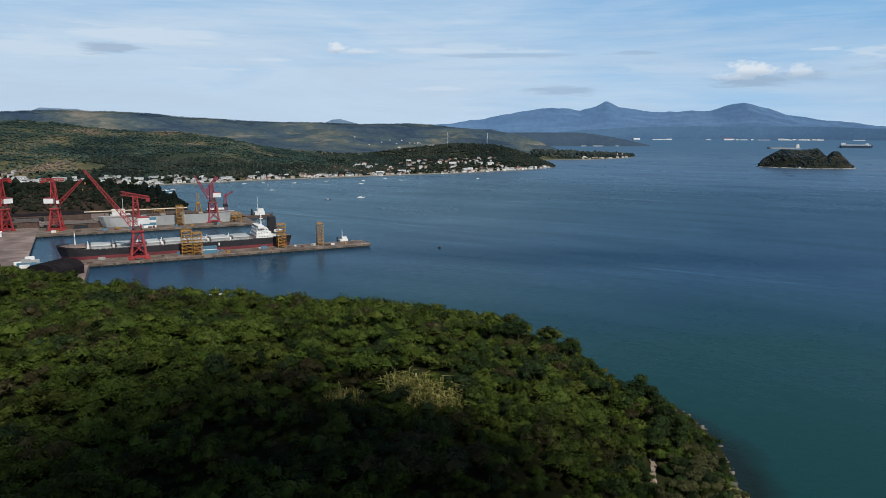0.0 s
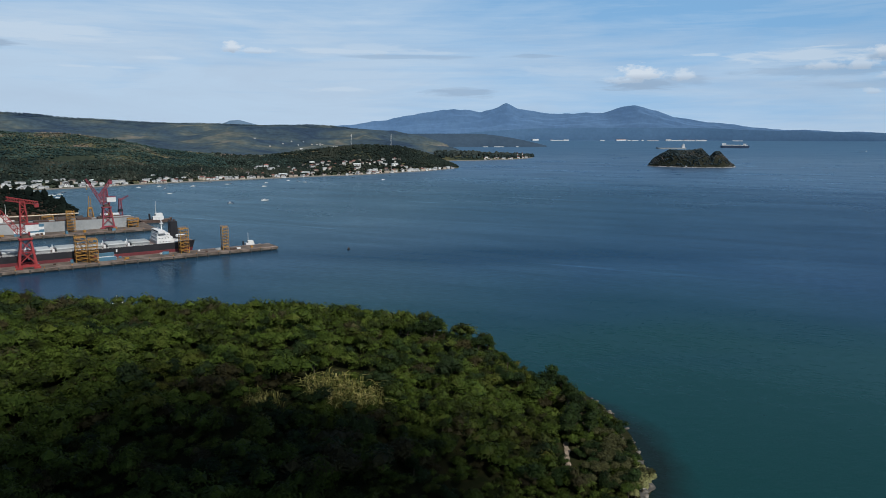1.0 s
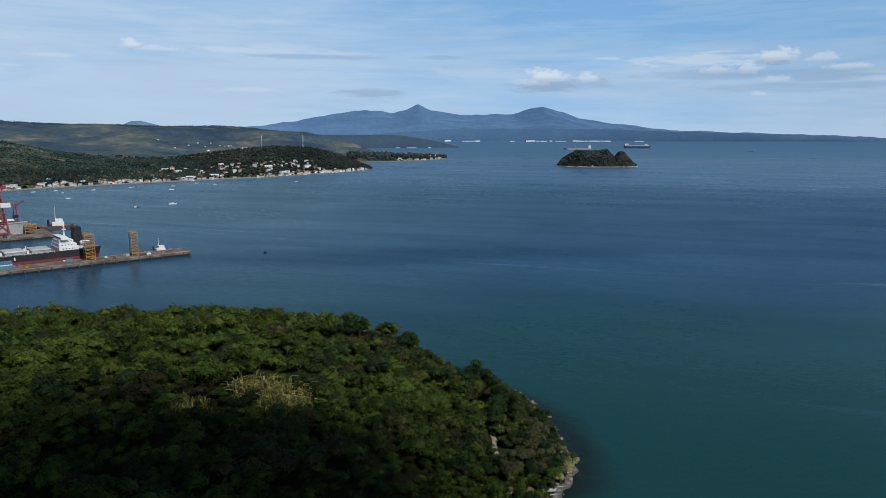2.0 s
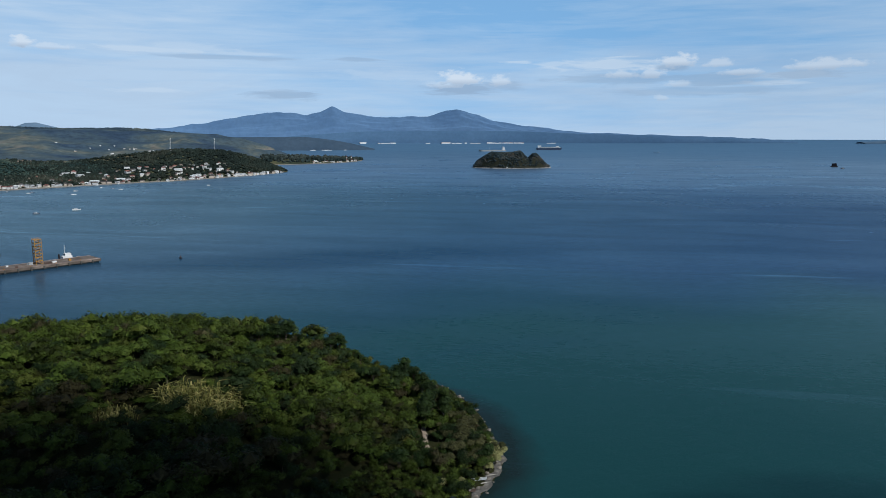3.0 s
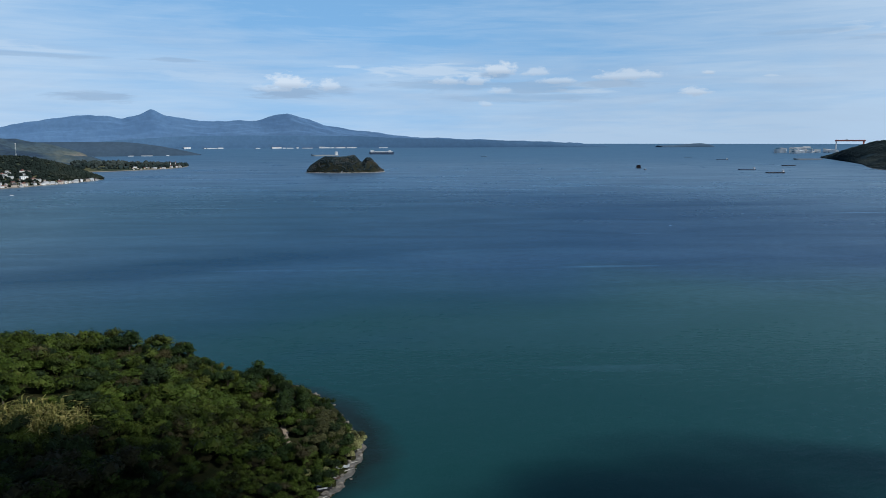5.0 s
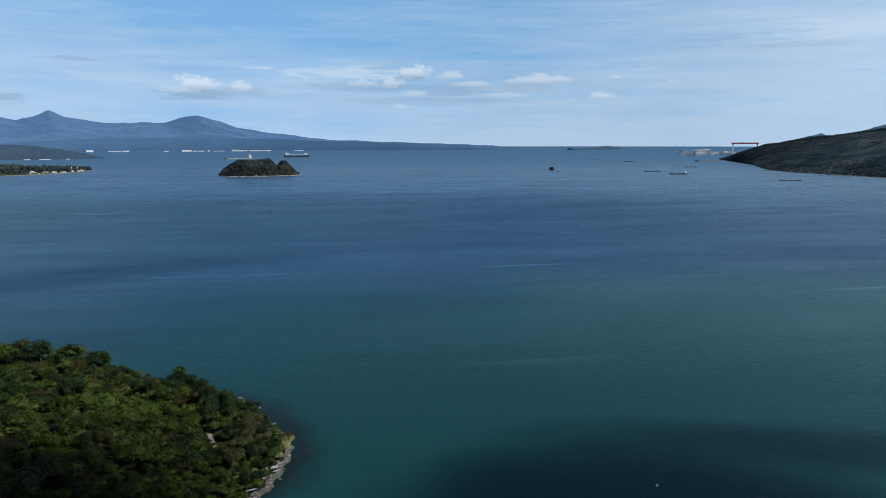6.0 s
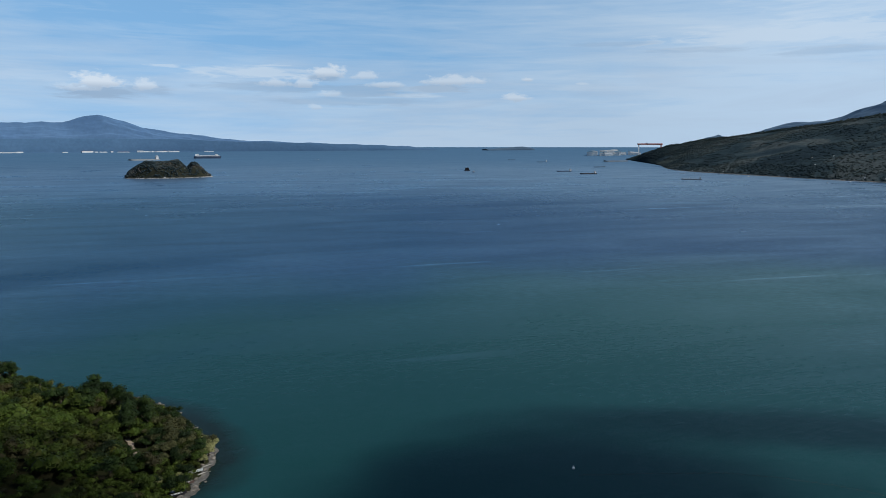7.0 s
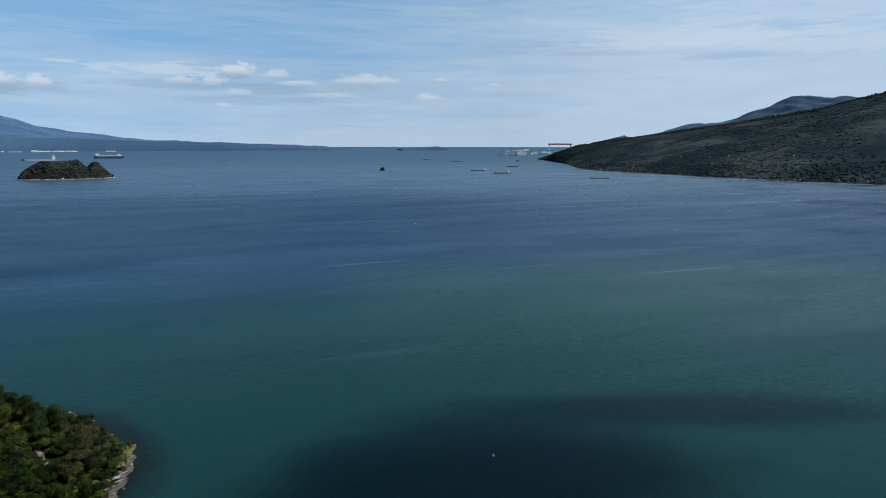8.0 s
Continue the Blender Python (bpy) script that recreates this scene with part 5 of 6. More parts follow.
for k in range(4):
    container("blue and white site container stacked on the dock pier", dock(62, 194, 3 + 2.6 * k), BLUE if k % 2 else WHITE)
    container("blue site container stacked beside the grey hull", dock(49, 194, 3 + 2.6 * k), WHITE if k % 2 else BLUE) if k < 2 else None
container("grey site container on the quay apron", pose(-288, 520, 3, 0, 0, 35), GREY_HULL)
container("white site container stacked on the quay apron", pose(-288, 520, 5.6, 0, 0, 35), WHITE, 6.1)
container("blue site container on the quay apron", pose(-276, 508, 3, 0, 0, 20), BLUE)
container("white site container near the quay's corner", pose(-270, 498, 3, 0, 0, 80), WHITE, 6.1)
for i, (x, y, z, turn, ln) in enumerate(((-281, 500, 3, 12, 6.1), (-284, 508, 3, 15, 12.2), (-284, 508, 5.6, 15, 6.1), (-292, 512, 3, 40, 6.1), (-268, 508, 3, 5, 6.1), (-262, 490, 3, 70, 6.1))):
    container("weathered site container on the quay apron", pose(x, y, z, 0, 0, turn), (WHITE, BLUE, GREY_HULL)[i % 3], ln)


def dark_shed():
    ob = thing("warehouse", "black tarred warehouse with a rounded roof above the trees", "building")
    bm = bmesh.new()
    n, r, half = 14, 11.5, 13.0
    rings = []
    for y in (-half, half):
        ring = [bm.verts.new((-r, y, 0))]
        ring += [bm.verts.new((-r * math.cos(math.pi * i / n), y, 5 + 5.5 * math.sin(math.pi * i / n))) for i in range(n + 1)]
        ring += [bm.verts.new((r, y, 0))]
        rings.append(ring)
    for i in range(len(rings[0]) - 1):
        bm.faces.new((rings[0][i], rings[0][i + 1], rings[1][i + 1], rings[1][i]))
    bm.faces.new(rings[0][::-1])
    bm.faces.new(rings[1])
    part("shell", bm, TAR, ob)
    for k in range(7):
        y = -half + 2 * half * k / 6
        bm = bmesh.new()
        for i in range(n):
            a, b = math.pi * i / n, math.pi * (i + 1) / n
            beam(bm, (-11.6 * math.cos(a), y, 5 + 5.6 * math.sin(a)), (-11.6 * math.cos(b), y, 5 + 5.6 * math.sin(b)), 0.3)
        part("rib", bm, TAR, ob)
    bm = bmesh.new()
    box(bm, 0, -half - 0.05, 3, 8, 0.2, 6)
    part("door", bm, RUST, ob)
    ob.matrix_world = pose(-246, 474, 2.5, 0, 0, -15)


dark_shed()


def ramp_wall():
    ob = thing("ramp", "pale concrete causeway leading down from the pier root", "ramp", kind="structure")
    bm = bmesh.new()
    box(bm, 0, 0, 1.5, 5, 66, 3.4, 0.2)
    part("deck", bm, CONCRETE, ob)
    bm = bmesh.new()
    for sx in (-2.4, 2.4):
        box(bm, sx, 0, 3.6, 0.3, 66, 0.9)
    part("parapet", bm, CONCRETE, ob)
    ob.matrix_world = pose(-232, 482, 0, 0, 0, 22)


ramp_wall()
shed("long grey shed with a tin roof on the dock pier", dock(0, 222, 3), 60, 9, 5, RUST, ROOF_DARK)
shed("low rusty workshop roof by the knoll", dock(-62, 250, 3), 48, 14, 6, RUST, ROOF_DARK)
shed("black open shed on the back quay", dock(-88, 232, 3), 36, 16, 8, TAR, TAR)
shed("long dark slipway shed below the knoll", dock(-48, 306, 3), 118, 12, 6, RUST, TAR)
shed("black corrugated store with a tarred roof", dock(-150, 290, 3), 66, 15, 8, TAR, TAR)
shed("low brown plate store on the back quay", dock(-104, 262, 3), 40, 10, 5, RUST, RUST)
shed("white gatehouse with a flat roof on the quay", dock(-96, 200, 3), 10, 8, 14, WHITE, ROOF_TIN)
shed("white dock office on the quay apron", dock(-70, 188, 3), 9, 6, 4, WHITE, ROOF_TIN)
shed("grey store with a tin roof on the back pier", dock(96, 274, 3), 34, 9, 6, GREY_HULL, ROOF_DARK)
shed("pale store on the back pier", dock(140, 273, 3), 18, 9, 7, CONCRETE, ROOF_TIN)


def grey_ship():
    ob = thing("cargo_hull", "grey unfinished ship hull standing on the dock pier", "ship")
    bm, rim = hull_bm(134, 17, 10, 0, 1.2, 0.4, full=0.84)
    part("hull", bm, GREY_HULL, ob)
    part("deck", deck_bm(rim), DECK, ob)
    bm = bmesh.new()
    for k in range(5):
        box(bm, 26 + 19 * k, 0, 10.4, 13, 10, 1.6, 0.15)
    part("hatch_coaming", bm, RUST, ob)
    bm = bmesh.new()
    for k in range(11):
        for sy in (-1, 1):
            box(bm, 10 + 11 * k, sy * 6, 0, 1.6, 2, 1.6)
    part("keel_block", bm, RUST, ob)
    ob.matrix_world = dock(151, 216, 3.2, 180)


grey_ship()


def pipe_bridge():
    ob = thing("pipe_bridge", "long pale pipe bridge on trestles behind the grey hull", "pipe bridge")
    for k in range(7):
        bm = bmesh.new()
        x = 3 + 15.5 * k
        beam(bm, (x - 1.5, -1.2, 0), (x, 0, 14), 0.5)
        beam(bm, (x + 1.5, 1.2, 0), (x, 0, 14), 0.5)
        beam(bm, (x - 0.8, -0.6, 7), (x + 0.8, 0.6, 7), 0.35)
        part("trestle", bm, RUST, ob)
    for y, r, mat in ((-0.7, 0.55, WALL_CREAM), (0.7, 0.4, YELLOW)):
        bm = bmesh.new()
        tube(bm, (0, y, 14.6), (100, y, 14.6), r, r, 8)
        part("pipe", bm, mat, ob)
    bm = bmesh.new()
    rail(bm, [(0, 1.6, 14.2), (100, 1.6, 14.2)], 1.1, 5)
    part("railing", bm, YELLOW, ob)
    ob.matrix_world = dock(4, 234, 3)


pipe_bridge()


def tug(label, m, ln=26.0, hull_mat=None, house_mat=None, mast=12.0):
    ob = thing("tug", label, "tugboat", "harbour tugs")
    bm, rim = hull_bm(ln, ln * 0.3, ln * 0.1, -1.0, ln * 0.05, 0.2, full=0.6)
    part("hull", bm, hull_mat or NAVY, ob)
    part("deck", deck_bm(rim, 0.4), DECK, ob)
    bm = bmesh.new()
    box(bm, ln * 0.55, 0, ln * 0.15, ln * 0.34, ln * 0.2, ln * 0.12, 0.1)
    box(bm, ln * 0.58, 0, ln * 0.255, ln * 0.22, ln * 0.17, ln * 0.1, 0.1)
    house = part("wheelhouse", bm, house_mat or WHITE, ob)
    bm = bmesh.new()
    box(bm, ln * 0.58, 0, ln * 0.27, ln * 0.225, ln * 0.15, ln * 0.035)
    part("window_band", bm, GLASS, house)
    bm = bmesh.new()
    tube(bm, (ln * 0.3, 0, ln * 0.1), (ln * 0.29, 0, ln * 0.3), ln * 0.035, ln * 0.03)
    part("funnel", bm, BLACK_HULL, ob)
    bm = bmesh.new()
    tube(bm, (ln * 0.5, 0, ln * 0.3), (ln * 0.5, 0, ln * 0.3 + mast), 0.3, 0.12)
    beam(bm, (ln * 0.5, -ln * 0.06, ln * 0.3 + mast * 0.6), (ln * 0.5, ln * 0.06, ln * 0.3 + mast * 0.6), 0.2)
    part("mast", bm, house_mat or WHITE, ob)
    ob.matrix_world = m
    return ob


tug("white tug with a tall mast at the finger pier's tip", dock(196, 24, 0, 0), 22, GREY_HULL, WHITE, 7)
tug("white workboat with a tall bridge behind the grey hull", dock(70, 247, 0, 180), 58, GREY_HULL, WHITE, 12)
tug("white tug moored at the end of the back pier", dock(168, 256, 0, 0), 34, RUST, WHITE, 14)
tug("small dark workboat crossing the dock mouth", pose(-129, 424, 0, 0, 0, 30), 8, WHITE, GREY_HULL, 3)


def yellow_mast_crane(label, m, h):
    ob = thing("mast_crane", label, "crane", "yellow mast cranes")
    bm = bmesh.new()
    lattice(bm, (0, 0, 0), (0, 0, h * 0.55), 7, 3.4, 3, 0.7, (1, 0, 0))
    part("base", bm, YELLOW, ob)
    bm = bmesh.new()
    beam(bm, (-1.2, 0, h * 0.5), (-0.8, 0, h), 0.6)
    beam(bm, (1.2, 0, h * 0.5), (0.8, 0, h * 0.92), 0.6)
    beam(bm, (-1, 0, h * 0.8), (1, 0, h * 0.8), 0.5)
    part("mast", bm, YELLOW, ob)
    bm = bmesh.new()
    box(bm, 0, 0, h * 0.53, 4, 4, 2.0, 0.2)
    part("platform", bm, YELLOW, ob)
    ob.matrix_world = m


yellow_mast_crane("yellow mast crane on the back pier", dock(122, 279, 3), 28)
yellow_mast_crane("short yellow mast crane by the dock gate", dock(140, 267, 3), 17)


def luffing_jib():
    ob = thing("small_crane", "small maroon crane with a lattice post on the back pier", "crane")
    bm = bmesh.new()
    lattice(bm, (0, 0, 0), (0, 0, 24), 4.5, 2.0, 6, 0.5, (1, 0, 0))
    part("tower", bm, MAROON, ob)
    bm = bmesh.new()
    box(bm, 0, 0, 11, 5, 4, 3, 0.2)
    part("cab", bm, BLACK_HULL, ob)
    bm = bmesh.new()
    lattice(bm, (0, 0, 22), (9, 0, 27), 1.8, 0.9, 4, 0.35)
    part("jib", bm, MAROON, ob)
    ob.matrix_world = dock(152, 275, 3)


luffing_jib()


def deck_clutter():
    r = random.Random(5)
    for k in range(34):
        near = k < 17
        s = r.uniform(2, 215) if near else r.uniform(-36, 160)
        w = r.uniform(3, 17) if near else r.uniform(186, 199)
        mat = r.choice((RUST, RUST, WHITE, YELLOW, GREY_HULL, BLUE))
        sx, sy, h = r.uniform(1.5, 5), r.uniform(1.2, 2.6), r.uniform(0.8, 2.2)
        ob = thing("crate", "weathered steel crate lying on the dock deck", "crate", "dock crates")
        bm = bmesh.new()
        box(bm, 0, 0, h / 2, sx, sy, h, 0.06)
        part("body", bm, mat, ob)
        bm = bmesh.new()
        box(bm, 0, 0, h + 0.06, sx * 1.04, sy * 1.04, 0.12)
        part("lid", bm, mat, ob)
        ob.matrix_world = dock(s, w, 3.0, r.uniform(-12, 12))


deck_clutter()


# ---- town ----
def house_template(name, label, sx, sy, h, wall, roof, hip, group):
    ob = thing(name, label, "house", group)
    bm = bmesh.new()
    box(bm, 0, 0, h / 2 - 1.5, sx, sy, h + 3)
    walls = part("wall", bm, wall, ob)
    bm = bmesh.new()
    top, e = h + sy * 0.26, 0.7
    inset = sx * 0.3 if hip else 0.0
    V = [bm.verts.new(c) for c in ((-sx / 2 - e, -sy / 2 - e, h), (sx / 2 + e, -sy / 2 - e, h), (sx / 2 + e, sy / 2 + e, h), (-sx / 2 - e, sy / 2 + e, h), (-sx / 2 + inset, 0, top), (sx / 2 - inset, 0, top))]
    for f in ((0, 1, 5, 4), (2, 3, 4, 5), (1, 2, 5), (3, 0, 4), (3, 2, 1, 0)):
        bm.faces.new([V[i] for i in f])
    part("roof", bm, roof, ob)
    floors = max(1, int(h / 3))
    for k in range(floors):
        for j in (-1, 0, 1):
            bm = bmesh.new()
            box(bm, j * sx * 0.3, -sy / 2 - 0.02, 1.6 + 3 * k, sx * 0.14, 0.14, 1.3)
            part("window", bm, GLASS, walls)
    bm = bmesh.new()
    box(bm, sx * 0.15, -sy / 2 - 0.03, 1.0, 1.0, 0.12, 2.0)
    part("door", bm, RUST, walls)
    return ob


HOUSES = [
    house_template("house", "small white house with a tin roof on the shore", 10, 8, 4, WALL_WHITE, ROOF_TIN, False, "town houses"),
    house_template("house", "cream two-storey house with a red hipped roof", 12, 9, 6.5, WALL_CREAM, ROOF_RED, True, "town houses"),
    house_template("house", "white two-storey house with a weathered roof", 11, 10, 6.5, WALL_WHITE, ROOF_DARK, True, "town houses"),
    house_template("house", "long white resort building facing the water", 22, 9, 7, WALL_WHITE, ROOF_TIN, False, "town houses"),
    house_template("house", "low cream house with a tin roof", 13, 8, 3.5, WALL_CREAM, ROOF_TIN, False, "town houses"),
    house_template("house", "tall white villa with a hipped red roof", 13, 12, 9.5, WALL_WHITE, ROOF_RED, True, "town houses")]
FIRST = [False] * len(HOUSES)


def put_house(kind, p, turn, scale=1.0):
    place, k = far(*p)
    scale *= 0.62
    m = pose(*place, 0, 0, turn)
    if not FIRST[kind]:
        FIRST[kind] = True
        HOUSES[kind].scale = (scale * k,) * 3
        HOUSES[kind].matrix_world = m @ Matrix.Diagonal((scale * k, scale * k, scale * k, 1))
        return
    ob = copy_thing(HOUSES[kind], m)
    ob.scale = (scale * k,) * 3


def build_town():
    r = np.random.RandomState(11)
    spots = []
    for lo, hi, v0, v1, n, kinds in ((0.40, 0.97, 0.006, 0.07, 96, (0, 1, 0, 2, 4, 0, 3)), (0.60, 0.86, 0.06, 0.38, 70, (2, 5, 1, 1, 3, 2)), (0.10, 0.44, 0.006, 0.08, 64, (0, 0, 3, 4, 2, 0)),
                                    (0.4, 0.62, 0.06, 0.14, 12, (0, 4, 2))):
        for _ in range(n):
            spots.append((lo + (hi - lo) * r.rand(), v0 + (v1 - v0) * r.rand(), kinds[r.randint(len(kinds))]))
    near = len(spots)
    for lo, hi, v0, v1, n, kinds in ((0.42, 0.98, 0.004, 0.035, 80, (0, 0, 4, 2, 0, 1)), (0.66, 0.86, 0.05, 0.34, 26, (2, 5, 1, 3)), (0.02, 0.42, 0.004, 0.09, 150, (0, 4, 3, 0, 2)), (0.02, 0.25, 0.002, 0.16, 60, (0, 4, 0, 2))):
        for _ in range(n):
            spots.append((lo + (hi - lo) * r.rand(), v0 + (v1 - v0) * r.rand(), kinds[r.randint(len(kinds))]))
    V, F, tone = [], [], []
    for u, v, kind in spots[near:]:  # small houses past counting, joined
        x, y, z = TOWN_HILL.at(u, v)
        a, sx, sy, h = math.radians(35 + r.uniform(-60, 60)), r.uniform(5, 11) / 2, r.uniform(4, 7) / 2, r.uniform(2.8, 5.5)
        k = len(V)
        for px, py, pz in [(i * sx, j * sy, w) for w in (-1.5, h) for i, j in ((-1, -1), (1, -1), (1, 1), (-1, 1))] + [(i * (sx + 0.5), j * (sy + 0.5), h) for i, j in ((-1, -1), (1, -1), (1, 1), (-1, 1))] + [(-sx, 0, h + sy * 0.6), (sx, 0, h + sy * 0.6)]:
            V.append((x + px * math.cos(a) - py * math.sin(a), y + px * math.sin(a) + py * math.cos(a), z + pz))
        for f in ((0, 1, 5, 4), (1, 2, 6, 5), (2, 3, 7, 6), (3, 0, 4, 7)):
            F.append([k + i for i in f])
            tone.append((0, 0, 1)[kind % 3])
        for f in ((8, 9, 13, 12), (10, 11, 12, 13), (9, 10, 13), (11, 8, 12)):
            F.append([k + i for i in f])
            tone.append((2, 3, 4, 2)[kind % 4])
    me = bpy.data.meshes.new("small_houses")
    me.from_pydata(V, [], F)
    ob = put("small_houses", me, WALL_WHITE, label="small plastered houses crowded along the shore of the town", category="houses", kind="stuff")
    for mat in (WALL_CREAM, ROOF_TIN, ROOF_RED, ROOF_DARK):
        me.materials.append(mat)
    me.polygons.foreach_set("material_index", tone)
    for u, v, kind in spots[:near]:
        x, y, z = TOWN_HILL.at(u, v)
        put_house(kind, (x, y, z), 35 + r.uniform(-60, 60), 0.65 + 0.75 * r.rand() ** 2)
    for _ in range(16):  # hamlet on the ridge behind
        x, y, z = FAR_HILL.at(0.62 + 0.09 * r.rand(), 0.24 + 0.12 * r.rand())
        put_house((3, 0, 4)[r.randint(3)], (x, y, z), r.uniform(-30, 30), 0.8)
    for _ in range(30):  # spit
        x, y, z = SPIT.at(0.3 + 0.62 * r.rand(), 0.02 + 0.22 * r.rand())
        put_house((1, 4, 1, 3, 5)[r.randint(5)], (x, y, z), r.uniform(-20, 60), 0.9)
    for _ in range(20):  # foot of the eastern slope
        x, y, z = EAST_HILL.at(0.35 + 0.6 * r.rand(), 0.004 + 0.02 * r.rand())
        put_house((0, 4)[r.randint(2)], (x, y, z), r.uniform(40, 120), 0.5)
    for _ in range(9):  # farms on the eastern slope
        x, y, z = EAST_HILL.at(0.5 + 0.3 * r.rand(), 0.12 + 0.3 * r.rand())
        put_house((0, 4)[r.randint(2)], (x, y, z), r.uniform(40, 120), 0.45)
    for x, y in ((1071.5, 1957.5),):
        put_house(0, (x, y, 1.5), 0, 1.0)


build_town()
scatter_clumps("woodland", land_places(TOWN_HILL, 800, 0.012, 0.16, -0.5, (0.12, 0.97)), 3.0, DENSE_CLUMP, "garden trees among the shore houses")


def radio_mast(m, h):
    ob = thing("radio_mast", "thin grey and white lattice radio mast on the wooded headland", "mast", "radio masts")
    for k in range(6):
        bm = bmesh.new()
        a, b = k / 6, (k + 1) / 6
        lattice(bm, (0, 0, h * a), (0, 0, h * b), 2.6 - 1.8 * a, 2.6 - 1.8 * b, 2, 0.15, (1, 0, 0))
        part("section", bm, WHITE if k % 2 else HATCH, ob)
    bm = bmesh.new()
    for z in (0.7, 0.85, 0.95):
        tube(bm, (0.8, 0, h * z - 1), (0.8, 0, h * z + 1), 0.8, 0.8, 8)
    part("antenna", bm, WHITE, ob)
    ob.matrix_world = m


def chimney(m, h):
    ob = thing("chimney", "slim red and white works chimney on the low spit", "chimney", "works chimneys")
    for k in range(4):
        bm = bmesh.new()
        tube(bm, (0, 0, h * k / 4), (0, 0, h * (k + 1) / 4), 2.0 - 0.3 * k, 1.7 - 0.3 * k, 10)
        part("section", bm, ROOF_RED if k % 2 else WALL_WHITE, ob)
    bm = bmesh.new()
    tube(bm, (0, 0, h), (0, 0, h + 0.6), 1.0, 1.0, 10)
    part("rim", bm, RUST, ob)
    ob.matrix_world = m


for u in (0.60, 0.66):
    chimney(pose(*SPIT.at(u, 0.14)), 22)
for u in (0.822, 0.888):
    p = TOWN_HILL.at(u, 0.97)
    radio_mast(pose(*p), 36)


# ---- boats in the bay ----
def outrigger(label, hull_mat, roof_mat):
    ob = thing("outrigger_boat", label, "boat", "moored outrigger boats")
    bm, rim = hull_bm(16, 2.6, 1.5, -0.4, 1.2, 0.5, full=0.55)
    part("hull", bm, hull_mat, ob)
    part("deck", deck_bm(rim, 0.3), DECK, ob)
    bm = bmesh.new()
    box(bm, 6.5, 0, 2.2, 5.5, 2.0, 1.4, 0.1)
    part("cabin", bm, WHITE, ob)
    bm = bmesh.new()
    box(bm, 6.5, 0, 3.1, 7.5, 2.8, 0.2)
    part("roof", bm, roof_mat, ob)
    for side in (-1, 1):
        bm = bmesh.new()
        tube(bm, (2, side * 4.6, 0.2), (13, side * 4.6, 0.3), 0.16, 0.12, 6)
        part("outrigger", bm, WHITE, ob)
    for x in (4, 10.5):
        bm = bmesh.new()
        tube(bm, (x, -4.6, 0.5), (x, 4.6, 0.5), 0.13, 0.13, 6)
        part("boom", bm, WHITE, ob)
    bm = bmesh.new()
    tube(bm, (9.5, 0, 1.5), (9.5, 0, 6.5), 0.1, 0.06, 6)
    part("mast", bm, WHITE, ob)
    return ob


BOATS = [outrigger("white outrigger boat moored in the bay", WHITE, ROOF_TIN), outrigger("blue outrigger boat moored in the bay", NAVY, WHITE)]
MOORED = [(-332, 1360), (-308, 1380), (-279, 1321), (-256, 1211), (-240, 1381), (-186, 1436), (-116, 1356), (-119, 1448), (-139, 1038), (-95, 1072),
          (-361, 1054), (-230, 1470), (-184, 1418), (-35, 1458), (-56, 1487), (-78, 1517), (122, 1513), (-466, 1161), (-488, 1239), (-452, 1180),
          (-432, 1161), (-433, 1199), (-427, 1219), (-435, 1261), (-484, 1283), (-410, 1161), (-437, 1125), (-436, 1092), (2037, 437), (2049, 363), (2044, 214), (2300, 640), (2210, 500), (2110, 190), (2150, 330), (2420, 850), (2060, 110)]


def build_boats():
    r = random.Random(9)
    for i, (x, y) in enumerate(MOORED):
        src = BOATS[(i * 7) % 3 == 2]
        m = pose(x, y, 0, 0, 0, r.choice((0, 180)) + r.uniform(-25, 25))
        s = 0.42 + 0.3 * r.random()
        if i == 0:
            BOATS[0].matrix_world = m @ Matrix.Diagonal((s, s, s, 1))
        elif i == 2:
            BOATS[1].matrix_world = m @ Matrix.Diagonal((s, s, s, 1))
        else:
            copy_thing(src, m).scale = (s,) * 3


build_boats()


def barge(label, p, ln, turn, mat, wheelhouse=True, cargo=False):
    place, k = far(*p)
    ob = thing("barge", label, "barge", "barges at anchor")
    bm, rim = hull_bm(ln, ln * 0.17, ln * 0.045, -1.0, ln * 0.02, 0.3, full=0.82)
    part("hull", bm, mat, ob)
    part("deck", deck_bm(rim, 0.3), DECK, ob)
    if wheelhouse:
        bm = bmesh.new()
        box(bm, ln * 0.09, 0, ln * 0.085, ln * 0.09, ln * 0.12, ln * 0.09, 0.2)
        box(bm, ln * 0.09, 0, ln * 0.145, ln * 0.06, ln * 0.13, ln * 0.03, 0.1)
        part("wheelhouse", bm, WHITE, ob)
        bm = bmesh.new()
        tube(bm, (ln * 0.6, 0, ln * 0.04), (ln * 0.6, 0, ln * 0.13), 0.4, 0.3)
        tube(bm, (ln * 0.1, 0, ln * 0.15), (ln * 0.1, 0, ln * 0.22), 0.4, 0.3)
        part("mast", bm, WHITE, ob)
    if cargo:
        bm = bmesh.new()
        for i in range(4):
            box(bm, ln * (0.3 + 0.16 * i), 0, ln * 0.05, ln * 0.12, ln * 0.12, ln * 0.02, 0.2)
        part("hatch_cover", bm, HATCH, ob)
    ob.matrix_world = pose(*place, 0, 0, turn) @ pose(ln * k * 1.1, 0, 0, 0, 0, 180)
    ob.scale = (k,) * 3


